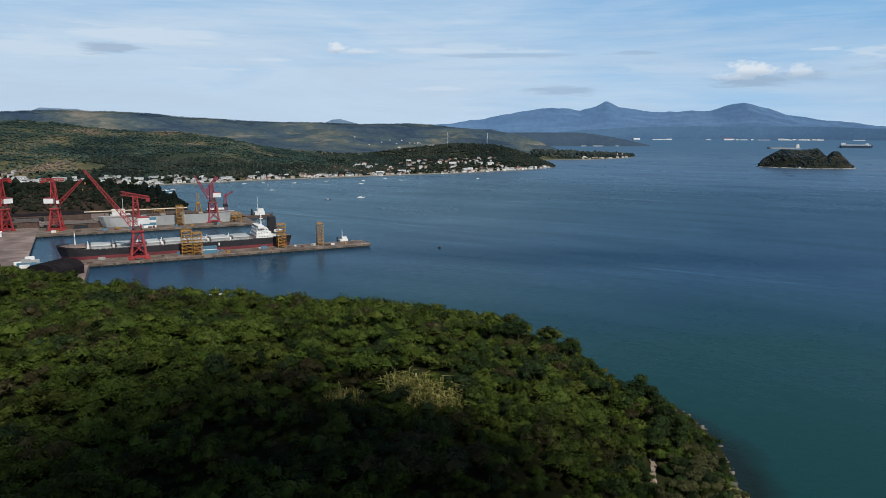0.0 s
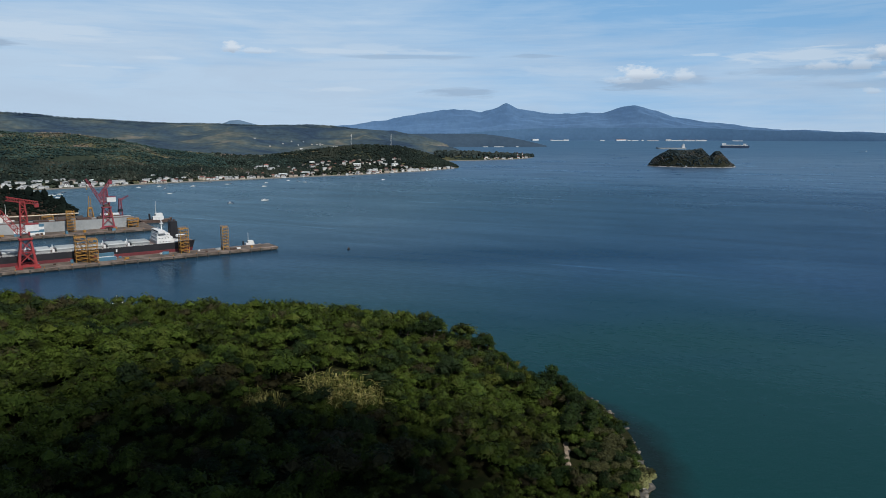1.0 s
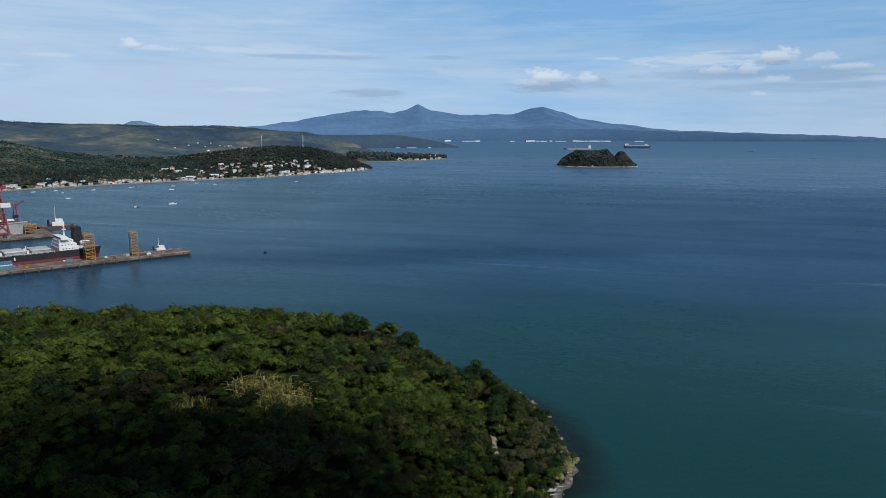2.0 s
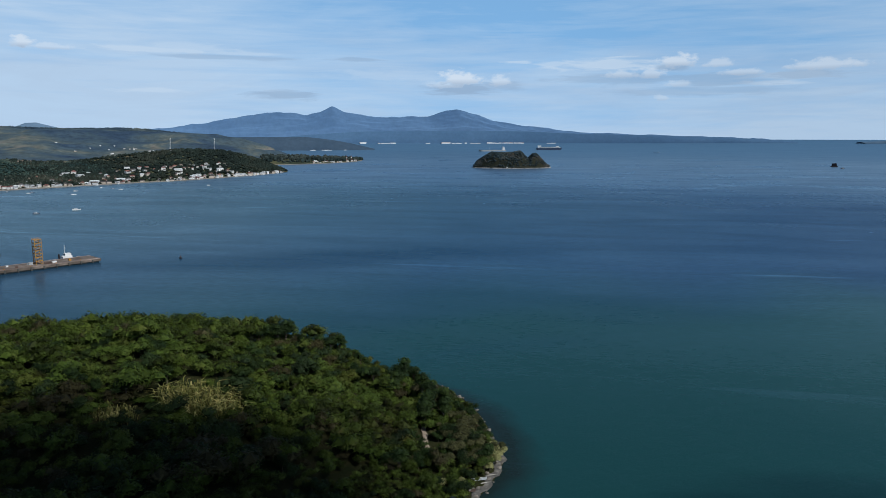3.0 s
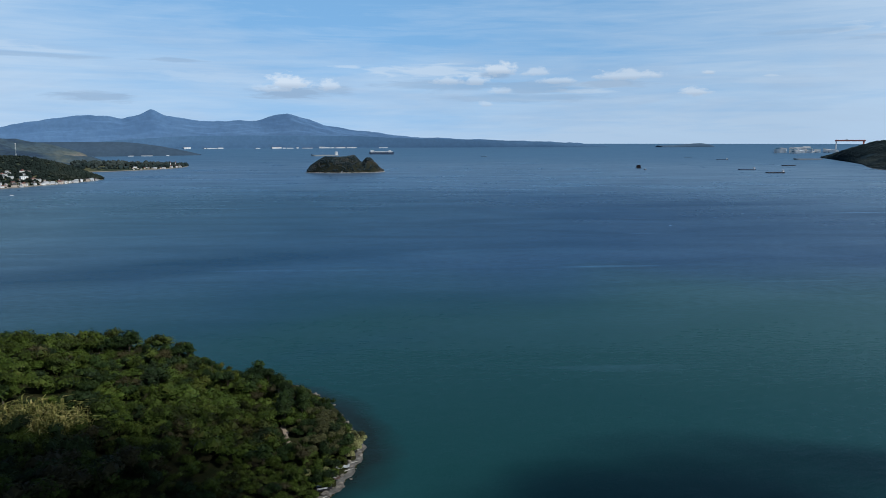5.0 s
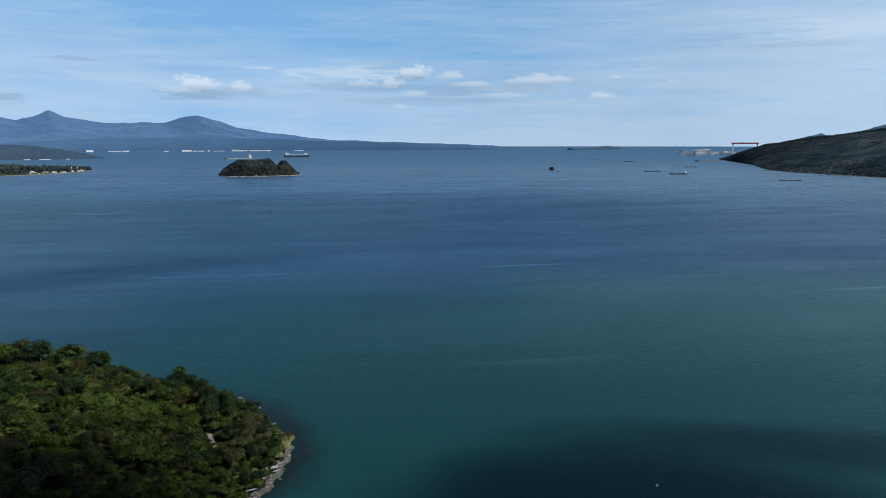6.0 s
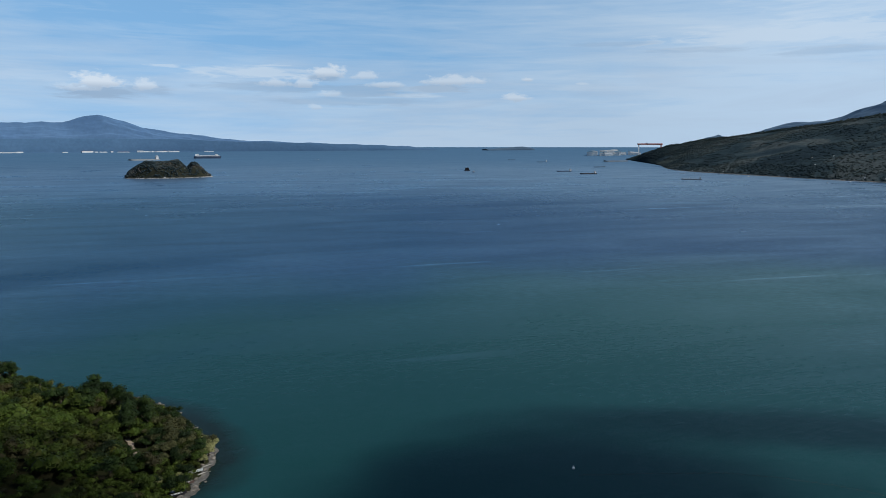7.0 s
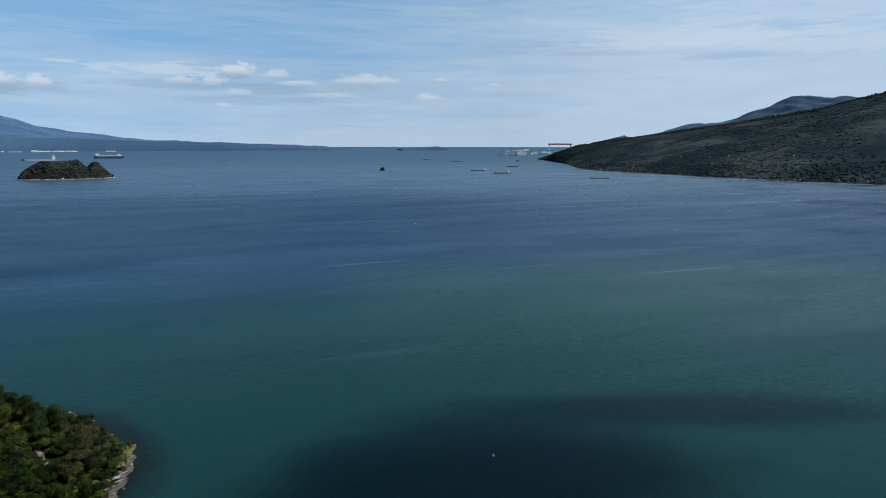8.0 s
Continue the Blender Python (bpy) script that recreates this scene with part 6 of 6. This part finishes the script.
for label, x, y, ln, turn, mat, wh, cargo in (
        ("long dark coaster at anchor", 2290, 1330, 62, -35, NAVY, True, False), ("black barge with a white wheelhouse at anchor", 2140, 1150, 62, -35, BLACK_HULL, True, False),
        ("flat dark barge with no house", 2840, 1460, 58, -35, BLACK_HULL, False, False), ("far dark coaster at anchor", 3460, 2140, 62, -40, NAVY, True, False),
        ("small far barge at anchor", 3860, 2610, 48, -40, BLACK_HULL, False, False), ("grey coaster with hatches lying off the wooded slope", 1990, 740, 56, -70, GREY_HULL, True, True),
        ("small white boat near the slope", 2410, 900, 18, -60, WHITE, True, False), ("dark far boat on open water", 2980, 3540, 40, -30, NAVY, True, False),
        ("grey ship half hidden behind the island", 2140, 4340, 190, -15, GREY_HULL, True, False), ("long low jetty barge off the point", 3800, 1900, 150, -42, GREY_HULL, False, False)):
    barge(label, (x, y, 0), ln, turn, mat, wh, cargo)


def ferry():
    place, k = far(2900, 4620, 0)
    ob = thing("car_carrier", "long navy and white ferry lying at anchor", "ship")
    bm, rim = hull_bm(190, 28, 16, -1, 2, 0.5, full=0.86)
    part("hull", bm, NAVY, ob)
    part("deck", deck_bm(rim, 0.2), WHITE, ob)
    bm = bmesh.new()
    box(bm, 95, 0, 19, 168, 26, 6, 0.5)
    box(bm, 22, 0, 27, 26, 26, 12, 0.5)
    box(bm, 158, 0, 26, 20, 24, 9, 0.5)
    part("superstructure", bm, WHITE, ob)
    bm = bmesh.new()
    box(bm, 20, 0, 36, 8, 8, 8, 0.5, 0.8)
    part("funnel", bm, BLUE, ob)
    for sy in (-1, 1):
        bm = bmesh.new()
        box(bm, 95, sy * 13.05, 19.5, 150, 0.3, 1.5)
        part("window_band", bm, GLASS, ob)
    ob.matrix_world = pose(*place, 0, 0, -33) @ pose(-95 * k, 0, 0)
    ob.scale = (k,) * 3


ferry()


def dark_rig():
    ob = thing("work_barge", "dark square work barge with a tall black deck load", "barge")
    bm = bmesh.new()
    box(bm, 0, 0, 1.0, 20, 12, 4.0, 0.4)
    part("hull", bm, BLACK_HULL, ob)
    bm = bmesh.new()
    box(bm, 0, 0, 7.5, 14, 10, 9.0, 0.8, 0.9)
    part("deck_load", bm, TAR, ob)
    bm = bmesh.new()
    lattice(bm, (3, 0, 10), (3, 0, 13.5), 2.4, 1.6, 2, 0.4, (1, 0, 0))
    part("derrick", bm, TAR, ob)
    ob.matrix_world = pose(2150, 1640, 0, 0, 0, -35)


dark_rig()
tug("small dark launch trailing the work barge", pose(2034, 1531, 0, 0, 0, -35), 15, NAVY, GREY_HULL, 3)


def buoy():
    ob = thing("mooring_buoy", "dark steel mooring buoy off the finger pier", "buoy")
    bm = bmesh.new()
    tube(bm, (0, 0, -0.6), (0, 0, 0.9), 1.5, 1.3, 14)
    part("float", bm, BLACK_HULL, ob)
    bm = bmesh.new()
    tube(bm, (0, 0, 0.9), (0, 0, 2.4), 0.35, 0.2, 8)
    part("post", bm, RUST, ob)
    ob.matrix_world = pose(16.9, 603.5, 0)


buoy()


def net_line():
    ob = thing("net_line", "curved line of small pale floats holding a fishing net", "fishing net")
    n = 130
    pts = smooth_line([(148, 68), (157.6, 57.7), (179, 32.8), (188, 13), (192.5, -3), (191.5, -19), (189, -37), (186, -60)], n)
    bm = bmesh.new()
    bmesh.ops.create_icosphere(bm, subdivisions=1, radius=0.15)
    me = bpy.data.meshes.new("float")
    bm.to_mesh(me)
    bm.free()
    me.materials.append(ROCK)
    for x, y in pts:
        f = new("float", me)
        f.parent = ob
        f.location = (x + RNG.uniform(-0.3, 0.3), y + RNG.uniform(-0.3, 0.3), 0.05)


net_line()


def marker_float():
    ob = thing("marker_float", "small white marker float on the water", "float")
    bm = bmesh.new()
    bmesh.ops.create_icosphere(bm, subdivisions=2, radius=0.45)
    part("ball", bm, WHITE, ob)
    bm = bmesh.new()
    tube(bm, (0, 0, 0.3), (0, 0, 1.0), 0.06, 0.05, 6)
    part("stick", bm, WHITE, ob)
    ob.matrix_world = pose(150.7, 72.1, 0.1)


marker_float()


# ---- the shipyard round the point, and the far shore ----
def yard_hall(x, y, sx, sy, h, turn, roof, label, category="warehouse", group="far halls"):
    place, k = far(x, y, 0)
    ob = thing("warehouse", label, category, group)
    bm = bmesh.new()
    box(bm, 0, 0, h / 2 - 2, sx, sy, h + 4)
    part("wall", bm, WHITE, ob)
    bm = bmesh.new()
    n = 3
    for i in range(n):
        a = -sy / 2 + sy * i / n
        V = [bm.verts.new(c) for c in ((-sx / 2, a, h), (sx / 2, a, h), (sx / 2, a + sy / n, h), (-sx / 2, a + sy / n, h), (-sx / 2, a + sy / n / 2, h * 1.25), (sx / 2, a + sy / n / 2, h * 1.25))]
        for f in ((0, 1, 5, 4), (2, 3, 4, 5), (1, 2, 5), (3, 0, 4)):
            bm.faces.new([V[q] for q in f])
    part("roof", bm, roof, ob)
    ob.matrix_world = pose(*place, 0, 0, turn)
    ob.scale = (k,) * 3


YARD = random.Random(31)
for i in range(34):
    yard_hall(YARD.uniform(5850, 6900), YARD.uniform(2880, 3180), YARD.uniform(18, 60), YARD.uniform(20, 45), YARD.uniform(8, 42), -60 + YARD.uniform(-8, 8), ROOF_TIN if i % 3 else BLUE, "pale shipyard hall on the far point")
for i, u in enumerate((0.300, 0.318, 0.327, 0.352, 0.371, 0.379, 0.388, 0.43, 0.452, 0.461, 0.468, 0.477, 0.489, 0.507, 0.53, 0.586)):
    p = MOUNTAINS.at(u, 0.012)
    yard_hall(p[0], p[1] - 165, (60, 130, 40, 90, 30, 150, 75)[i % 7], 50, (6, 11, 5, 16, 8)[i % 5], 10 - 3 * i, ROOF_TIN if i % 4 else ROOF_RED, "long pale warehouse on the far shore")
PORT = random.Random(17)
for i in range(26):
    p = MOUNTAINS.at(PORT.uniform(0.508, 0.552), 0.012)
    yard_hall(p[0], p[1] - PORT.uniform(100, 230), PORT.uniform(14, 60), PORT.uniform(20, 45), PORT.uniform(4, 13), PORT.uniform(-20, 20), (ROOF_TIN, ROOF_RED, ROOF_TIN)[i % 3], "pale port building on the far shore", "building", "port buildings")
for i, u in enumerate((0.6, 0.66, 0.69, 0.8)):
    p = SPUR.at(u, 0.03)
    yard_hall(p[0], p[1], (36, 14, 56, 20)[i], 16, 3, 0, ROOF_TIN, "small white building at the spur's foot")


def gantry():
    place, k = far(7540, 3190, 0)
    ob = thing("gantry_crane", "huge orange shipyard gantry crane above the point", "crane")
    for sx in (-1, 1):
        bm = bmesh.new()
        beam(bm, (sx * 120, -22, 0), (sx * 120, 0, 98), 12)
        beam(bm, (sx * 120, 22, 0), (sx * 120, 0, 98), 12)
        part("leg", bm, WHITE if sx < 0 else ORANGE, ob)
    bm = bmesh.new()
    box(bm, 0, 0, 106, 270, 16, 16, 1)
    part("girder", bm, ORANGE, ob)
    bm = bmesh.new()
    box(bm, -30, 0, 118, 18, 18, 10, 1)
    part("trolley", bm, WHITE, ob)
    ob.matrix_world = pose(*place, 0, 0, -62)
    ob.scale = (k,) * 3


gantry()


# ---- trees, rocks and shore of the point ----
def tree_template(seed, label, radius, height, leaf_mat, quads=1000, leaf=0.43):
    ob = thing("tree", label, "tree", "headland trees")
    bm = bmesh.new()
    tube(bm, (0, 0, -1.5), (0.2, 0.1, height * 0.5), 0.34, 0.2, 7)
    part("trunk", bm, BARK, ob)
    r = random.Random(seed)
    for i in range(4):
        a = i * 1.6 + r.random()
        bm = bmesh.new()
        tube(bm, (0.2, 0.1, height * (0.36 + 0.04 * i)), (math.cos(a) * radius * 0.6, math.sin(a) * radius * 0.6, height * 0.72), 0.16, 0.06, 6)
        part("limb", bm, BARK, ob)
    V, F = crown_template(100 + seed, quads, radius, height * 0.62, leaf, lobes=7)
    V = V + np.array([0, 0, height * 0.36])
    put("crown", mesh_np("crown", V, F), leaf_mat, ob)
    return ob


TREES = [tree_template(i, lab, rad, h, mat) for i, (lab, rad, h, mat) in enumerate((
    ("broad dark green tree standing above the canopy", 3.8, 9.0, LEAF_TREE), ("round-crowned green tree on the ridge", 3.2, 8.0, LEAF_TREE),
    ("tall narrow dark tree on the skyline", 2.2, 9.5, LEAF_TREE), ("olive brown shrub near the shore", 2.8, 5.0, LEAF_OLIVE), ("pale yellow bush at the water's edge", 2.0, 3.4, LEAF_PALE), ("fresh green spreading tree near the shore", 3.6, 6.5, LEAF_FRESH)))]
TREE_USED = [False] * 6


def plant(kind, x, y, scale=1.0, sink=0.0):
    z = float(hill(np.array([x]), np.array([y]))[0]) - sink
    m = pose(x, y, z, 0, 0, RNG.uniform(0, 360))
    if not TREE_USED[kind]:
        TREE_USED[kind] = True
        TREES[kind].matrix_world = m @ Matrix.Diagonal((scale, scale, scale, 1))
        return
    copy_thing(TREES[kind], m).scale = (scale,) * 3


def build_trees():
    for x, y, k, s in ((-1, 296, 0, 1.05), (11, 292, 1, 1.1), (18, 295, 2, 0.95), (30, 285, 1, 0.95), (41, 283, 0, 1.35), (37, 281, 0, 1.1), (49.5, 282, 1, 0.9), (60, 280, 1, 1.2), (65, 284, 0, 1.05), (55, 277, 0, 1.0), (69, 265, 2, 0.8),
                       (84, 241, 1, 1.05), (80, 244, 0, 1.1), (77, 238, 1, 1.0), (85, 212, 0, 0.95), (80, 222, 0, 1.2), (76, 206, 0, 1.15), (79, 200, 0, 1.0), (66, 238, 1, 1.1), (72, 230, 0, 1.0), (72, 199, 0, 1.1), (-108, 300, 2, 0.9)):
        plant(k, x, y, s)
    for i in range(70):
        x = RNG.uniform(-170, 70)
        y = 248 + max(0, -40 - x) * 0.5 + RNG.uniform(-30, 8)
        plant(int(RNG.choice((0, 1, 1, 2))), x, y, RNG.uniform(0.6, 1.05), 0.9)
    for i in range(40):
        x, y = RNG.uniform(-70, 70), RNG.uniform(125, 225)
        if coast_distance(np.array([x]), np.array([y]))[0] > 8 and clearing(np.array([x]), np.array([y]))[0] > 2.2:
            plant(int(RNG.choice((0, 1, 1, 0))), x, y, RNG.uniform(0.6, 0.95), 1.0)
    for x, y, s in ((77, 181, 1.2), (80, 177, 1.1), (75, 187, 1.0), (81, 185, 1.3), (72, 176, 1.1), (83, 192, 1.1), (66, 170, 1.0), (76, 170, 0.9)):
        plant(3, x, y, s, 0.4)
    for i in range(16):
        x, y = RNG.uniform(71, 86), RNG.uniform(166, 204)
        if coast_distance(np.array([x]), np.array([y]))[0] > 3:
            plant(3, x, y, RNG.uniform(0.55, 1.0), 0.4)
    for i in range(60):
        x, y = RNG.uniform(50, 84), RNG.uniform(143, 190)
        d = coast_distance(np.array([x]), np.array([y]))[0]
        if 3.2 < d < 22 and clearing(np.array([x]), np.array([y]))[0] > 0.75:
            plant(int(RNG.choice((0, 1, 1, 5))), x, y, RNG.uniform(0.45, 0.8), 0.6)
    for x, y, s in ((64.5, 184, 0.5), (71.5, 187, 0.5), (66.5, 196, 0.55), (73.5, 196, 0.5), (64, 190, 0.5)):
        plant(1, x, y, s, 0.9)
    edge = smooth_line([(88, 184), (92, 198), (92, 214), (88, 226), (89, 243), (76, 256), (72, 276), (69, 300)], 34)
    for x, y in edge:
        plant(int(RNG.choice((0, 1, 1))), x - RNG.uniform(0.5, 4), y + RNG.uniform(-1, 1), RNG.uniform(0.35, 0.7), 1.0)
    for x, y, s in ((84.5, 171, 1.2), (82.5, 168, 1.1), (85, 175.5, 1.0), (86, 180, 0.7), (79, 165, 0.7), (66, 158, 0.8), (61, 160, 0.7)):
        plant(4, x, y, s, 0.3)


build_trees()


def boulder_meshes():
    out = []
    for s in range(5):
        r = np.random.RandomState(40 + s)
        V = ICO_V * (0.7 + 0.5 * r.rand(len(ICO_V), 1)) * np.array([1, 0.8, 0.55])
        me = mesh_np("boulder", V, ICO_F)
        me.materials.append(ROCK)
        out.append(me)
    return out


def build_shore():
    shapes = boulder_meshes()
    r = random.Random(21)
    line = smooth_line([(45, 134), (66, 150), (78, 160), (87, 170), (91.5, 186), (96, 205), (97, 222), (95, 240)], 200)
    for i in range(190):
        k = int(199 * r.random() ** 2.4)
        x, y = line[k] + np.array([r.uniform(-4.5, 1.2), r.uniform(-1.5, 1.5)])
        ob = new("boulder", shapes[r.randrange(5)])
        s = 0.25 + 0.85 * r.random() ** 2
        ob.matrix_world = pose(x, y, float(hill(np.array([x]), np.array([y]))[0]) + 0.1 * s, 0, 0, r.uniform(0, 360)) @ Matrix.Diagonal((s, s, s, 1))
        tagged(ob, "weathered grey-brown boulder on the rocky shore", "rock", "shore boulders")
    # beach strip following the shore
    n = 60
    a = smooth_line([(40, 128), (50, 140), (66, 150), (78, 160), (87, 170), (91.5, 186)], n)
    V, F = [], []
    for i in range(n):
        t = a[min(i + 1, n - 1)] - a[max(i - 1, 0)]
        t = t / np.linalg.norm(t)
        inl = np.array([-t[1], t[0]])
        for k, d in enumerate((-0.5, 0.2, 0.8, 1.4, 2.0)):
            p = a[i] + inl * (d + 0.8 * math.sin(i * 0.9))
            V.append((p[0], p[1], max(float(hill(p[:1], p[1:])[0]), -0.2) + 0.14))
        if i:
            F += [((i - 1) * 5 + k, i * 5 + k, i * 5 + k + 1, (i - 1) * 5 + k + 1) for k in range(4)]
    put("beach", mesh_np("beach", np.array(V), np.array(F), True), SHINGLE, label="narrow strip of grey shingle at the point's foot", category="beach", kind="structure")
    # bare earth path
    V, F = [], []
    for i in range(30):
        y = 182 + i * 0.6
        for k in range(4):
            x = 65.8 + 0.33 * (y - 183) + 0.2 * math.sin(i * 0.45) + (k - 1.5) * (0.56 + 0.12 * math.sin(i * 0.8) + 0.06 * math.sin(i * 2.9))
            V.append((x, y, float(hill(np.array([x]), np.array([y]))[0]) + 0.35))
        if i:
            F += [((i - 1) * 4 + k, i * 4 + k, i * 4 + k + 1, (i - 1) * 4 + k + 1) for k in range(3)]
    put("path", mesh_np("path", np.array(V), np.array(F), True), EARTH, label="bare reddish earth path between the trees", category="path", kind="structure")
    for i in range(5):
        ob = thing("driftwood", "bleached driftwood log lying on the shingle", "driftwood", "driftwood logs")
        bm = bmesh.new()
        ln = r.uniform(1.8, 4.2)
        tube(bm, (-ln / 2, 0, 0.12), (ln * 0.1, 0.15, 0.16), 0.16, 0.13, 6)
        tube(bm, (ln * 0.1, 0.15, 0.16), (ln / 2, -0.1, 0.24), 0.13, 0.06, 6)
        part("log", bm, BLEACHED, ob)
        k = (16, 34, 61, 70, 84)[i]
        x, y = line[k] + np.array([r.uniform(-2.6, -0.9), r.uniform(0, 1.2)])
        ob.matrix_world = pose(x, y, float(hill(np.array([x]), np.array([y]))[0]) + 0.12, 0, 0, r.uniform(-60, 20))


def canoe(label, x, y, turn, hull_mat, ln=4.6):
    """A narrow dugout canoe hauled up on the shingle."""
    ob = thing("canoe", label, "canoe", "beached canoes")
    bm, rim = hull_bm(ln, ln * 0.12, 0.6, 0.0, 0.3, 0.2, full=0.5)
    part("hull", bm, hull_mat, ob)
    part("floorboard", deck_bm(rim, 0.3), RUST, ob, "brown floorboards")
    bm = bmesh.new()
    for side in (-1, 1):
        beam(bm, (ln * 0.08, side * ln * 0.056, 0.62), (ln * 0.75, side * ln * 0.056, 0.62), 0.07)
    part("gunwale", bm, WHITE, ob)
    for x0 in (0.4, 0.55):
        bm = bmesh.new()
        box(bm, ln * x0, 0, 0.56, 0.3, ln * 0.11, 0.05)
        part("thwart", bm, BLEACHED, ob)
    z = max(float(hill(np.array([x]), np.array([y]))[0]), 0.0) + 0.15
    ob.matrix_world = pose(x, y, z, 0, 0, turn)


build_shore()
for x, y, turn, mat, label in ((60.5, 153.5, -24, NAVY, "dark canoe with pale gunwales hauled up on the shingle"), (59.5, 151.4, -16, BLACK_HULL, "black dugout canoe hauled up on the shingle"),
                               (64.5, 155.6, -20, RUST, "brown dugout canoe hauled up on the shingle"), (70.5, 160.2, -12, HATCH, "weathered grey canoe lying below the bushes")):
    canoe(label, x, y, turn, mat)


# ---- clouds overhead, whose shadows fall on the point and the water ----
def cloud_material(dense):
    m = bpy.data.materials.new("cloud")
    m.use_nodes = True
    nt = m.node_tree
    nt.nodes.remove(nt.nodes["Principled BSDF"])
    at = nt.nodes.new("ShaderNodeTexCoord").outputs["Object"]
    sep = nt.nodes.new("ShaderNodeVectorMath")
    sep.operation = "LENGTH"
    flat = stretch(nt, at, 1, 1, 0)
    link(nt, flat, sep.inputs[0])
    edge = math_node(nt, "MULTIPLY_ADD", sep.outputs["Value"], -2.1, 1.95)
    edge = math_node(nt, "ADD", edge, math_node(nt, "MULTIPLY_ADD", noise_node(nt, at, 1.3, 6, 0.6), 1.8, -0.9), clamp=True)
    d, t, mx = nt.nodes.new("ShaderNodeBsdfTranslucent"), nt.nodes.new("ShaderNodeBsdfTransparent"), nt.nodes.new("ShaderNodeMixShader")
    d.inputs[0].default_value = (0.9, 0.9, 0.9, 1)
    link(nt, math_node(nt, "MULTIPLY", edge, dense), mx.inputs[0])
    link(nt, t.outputs[0], mx.inputs[1])
    link(nt, d.outputs[0], mx.inputs[2])
    link(nt, mx.outputs[0], nt.nodes["Material Output"].inputs[0])
    return m


CLOUDS = [cloud_material(0.965), cloud_material(0.72), cloud_material(0.45)]


def cloud(x, y, rx, ry, turn, sort, height=620.0):
    """A flat cumulus whose shadow falls on (x, y)."""
    off = SUN_DIR * (height / SUN_DIR.z)
    bm = bmesh.new()
    bmesh.ops.create_icosphere(bm, subdivisions=4, radius=1.0)
    for v in bm.verts:
        n = noise.fractal(v.co * 2.3, 0.8, 2.0, 4)
        v.co *= 1 + 0.12 * n
        if v.co.z < 0:
            v.co.z *= 0.25
    me = bpy.data.meshes.new("cloud")
    bm.to_mesh(me)
    bm.free()
    ob = put("cloud", me, CLOUDS[sort], label="drifting cumulus cloud high over the headland", category="cloud", kind="structure")
    ob.matrix_world = pose(x + off.x, y + off.y, height, 0, 0, turn) @ Matrix.Diagonal((rx, ry, 22, 1))


for x, y, rx, ry, turn, sort in ((-35, 146, 109, 113, 52, 0), (136, 62, 92, 72, -35, 1), (232, 22, 110, 24, -58, 2)):
    cloud(x, y, rx, ry, turn, sort)
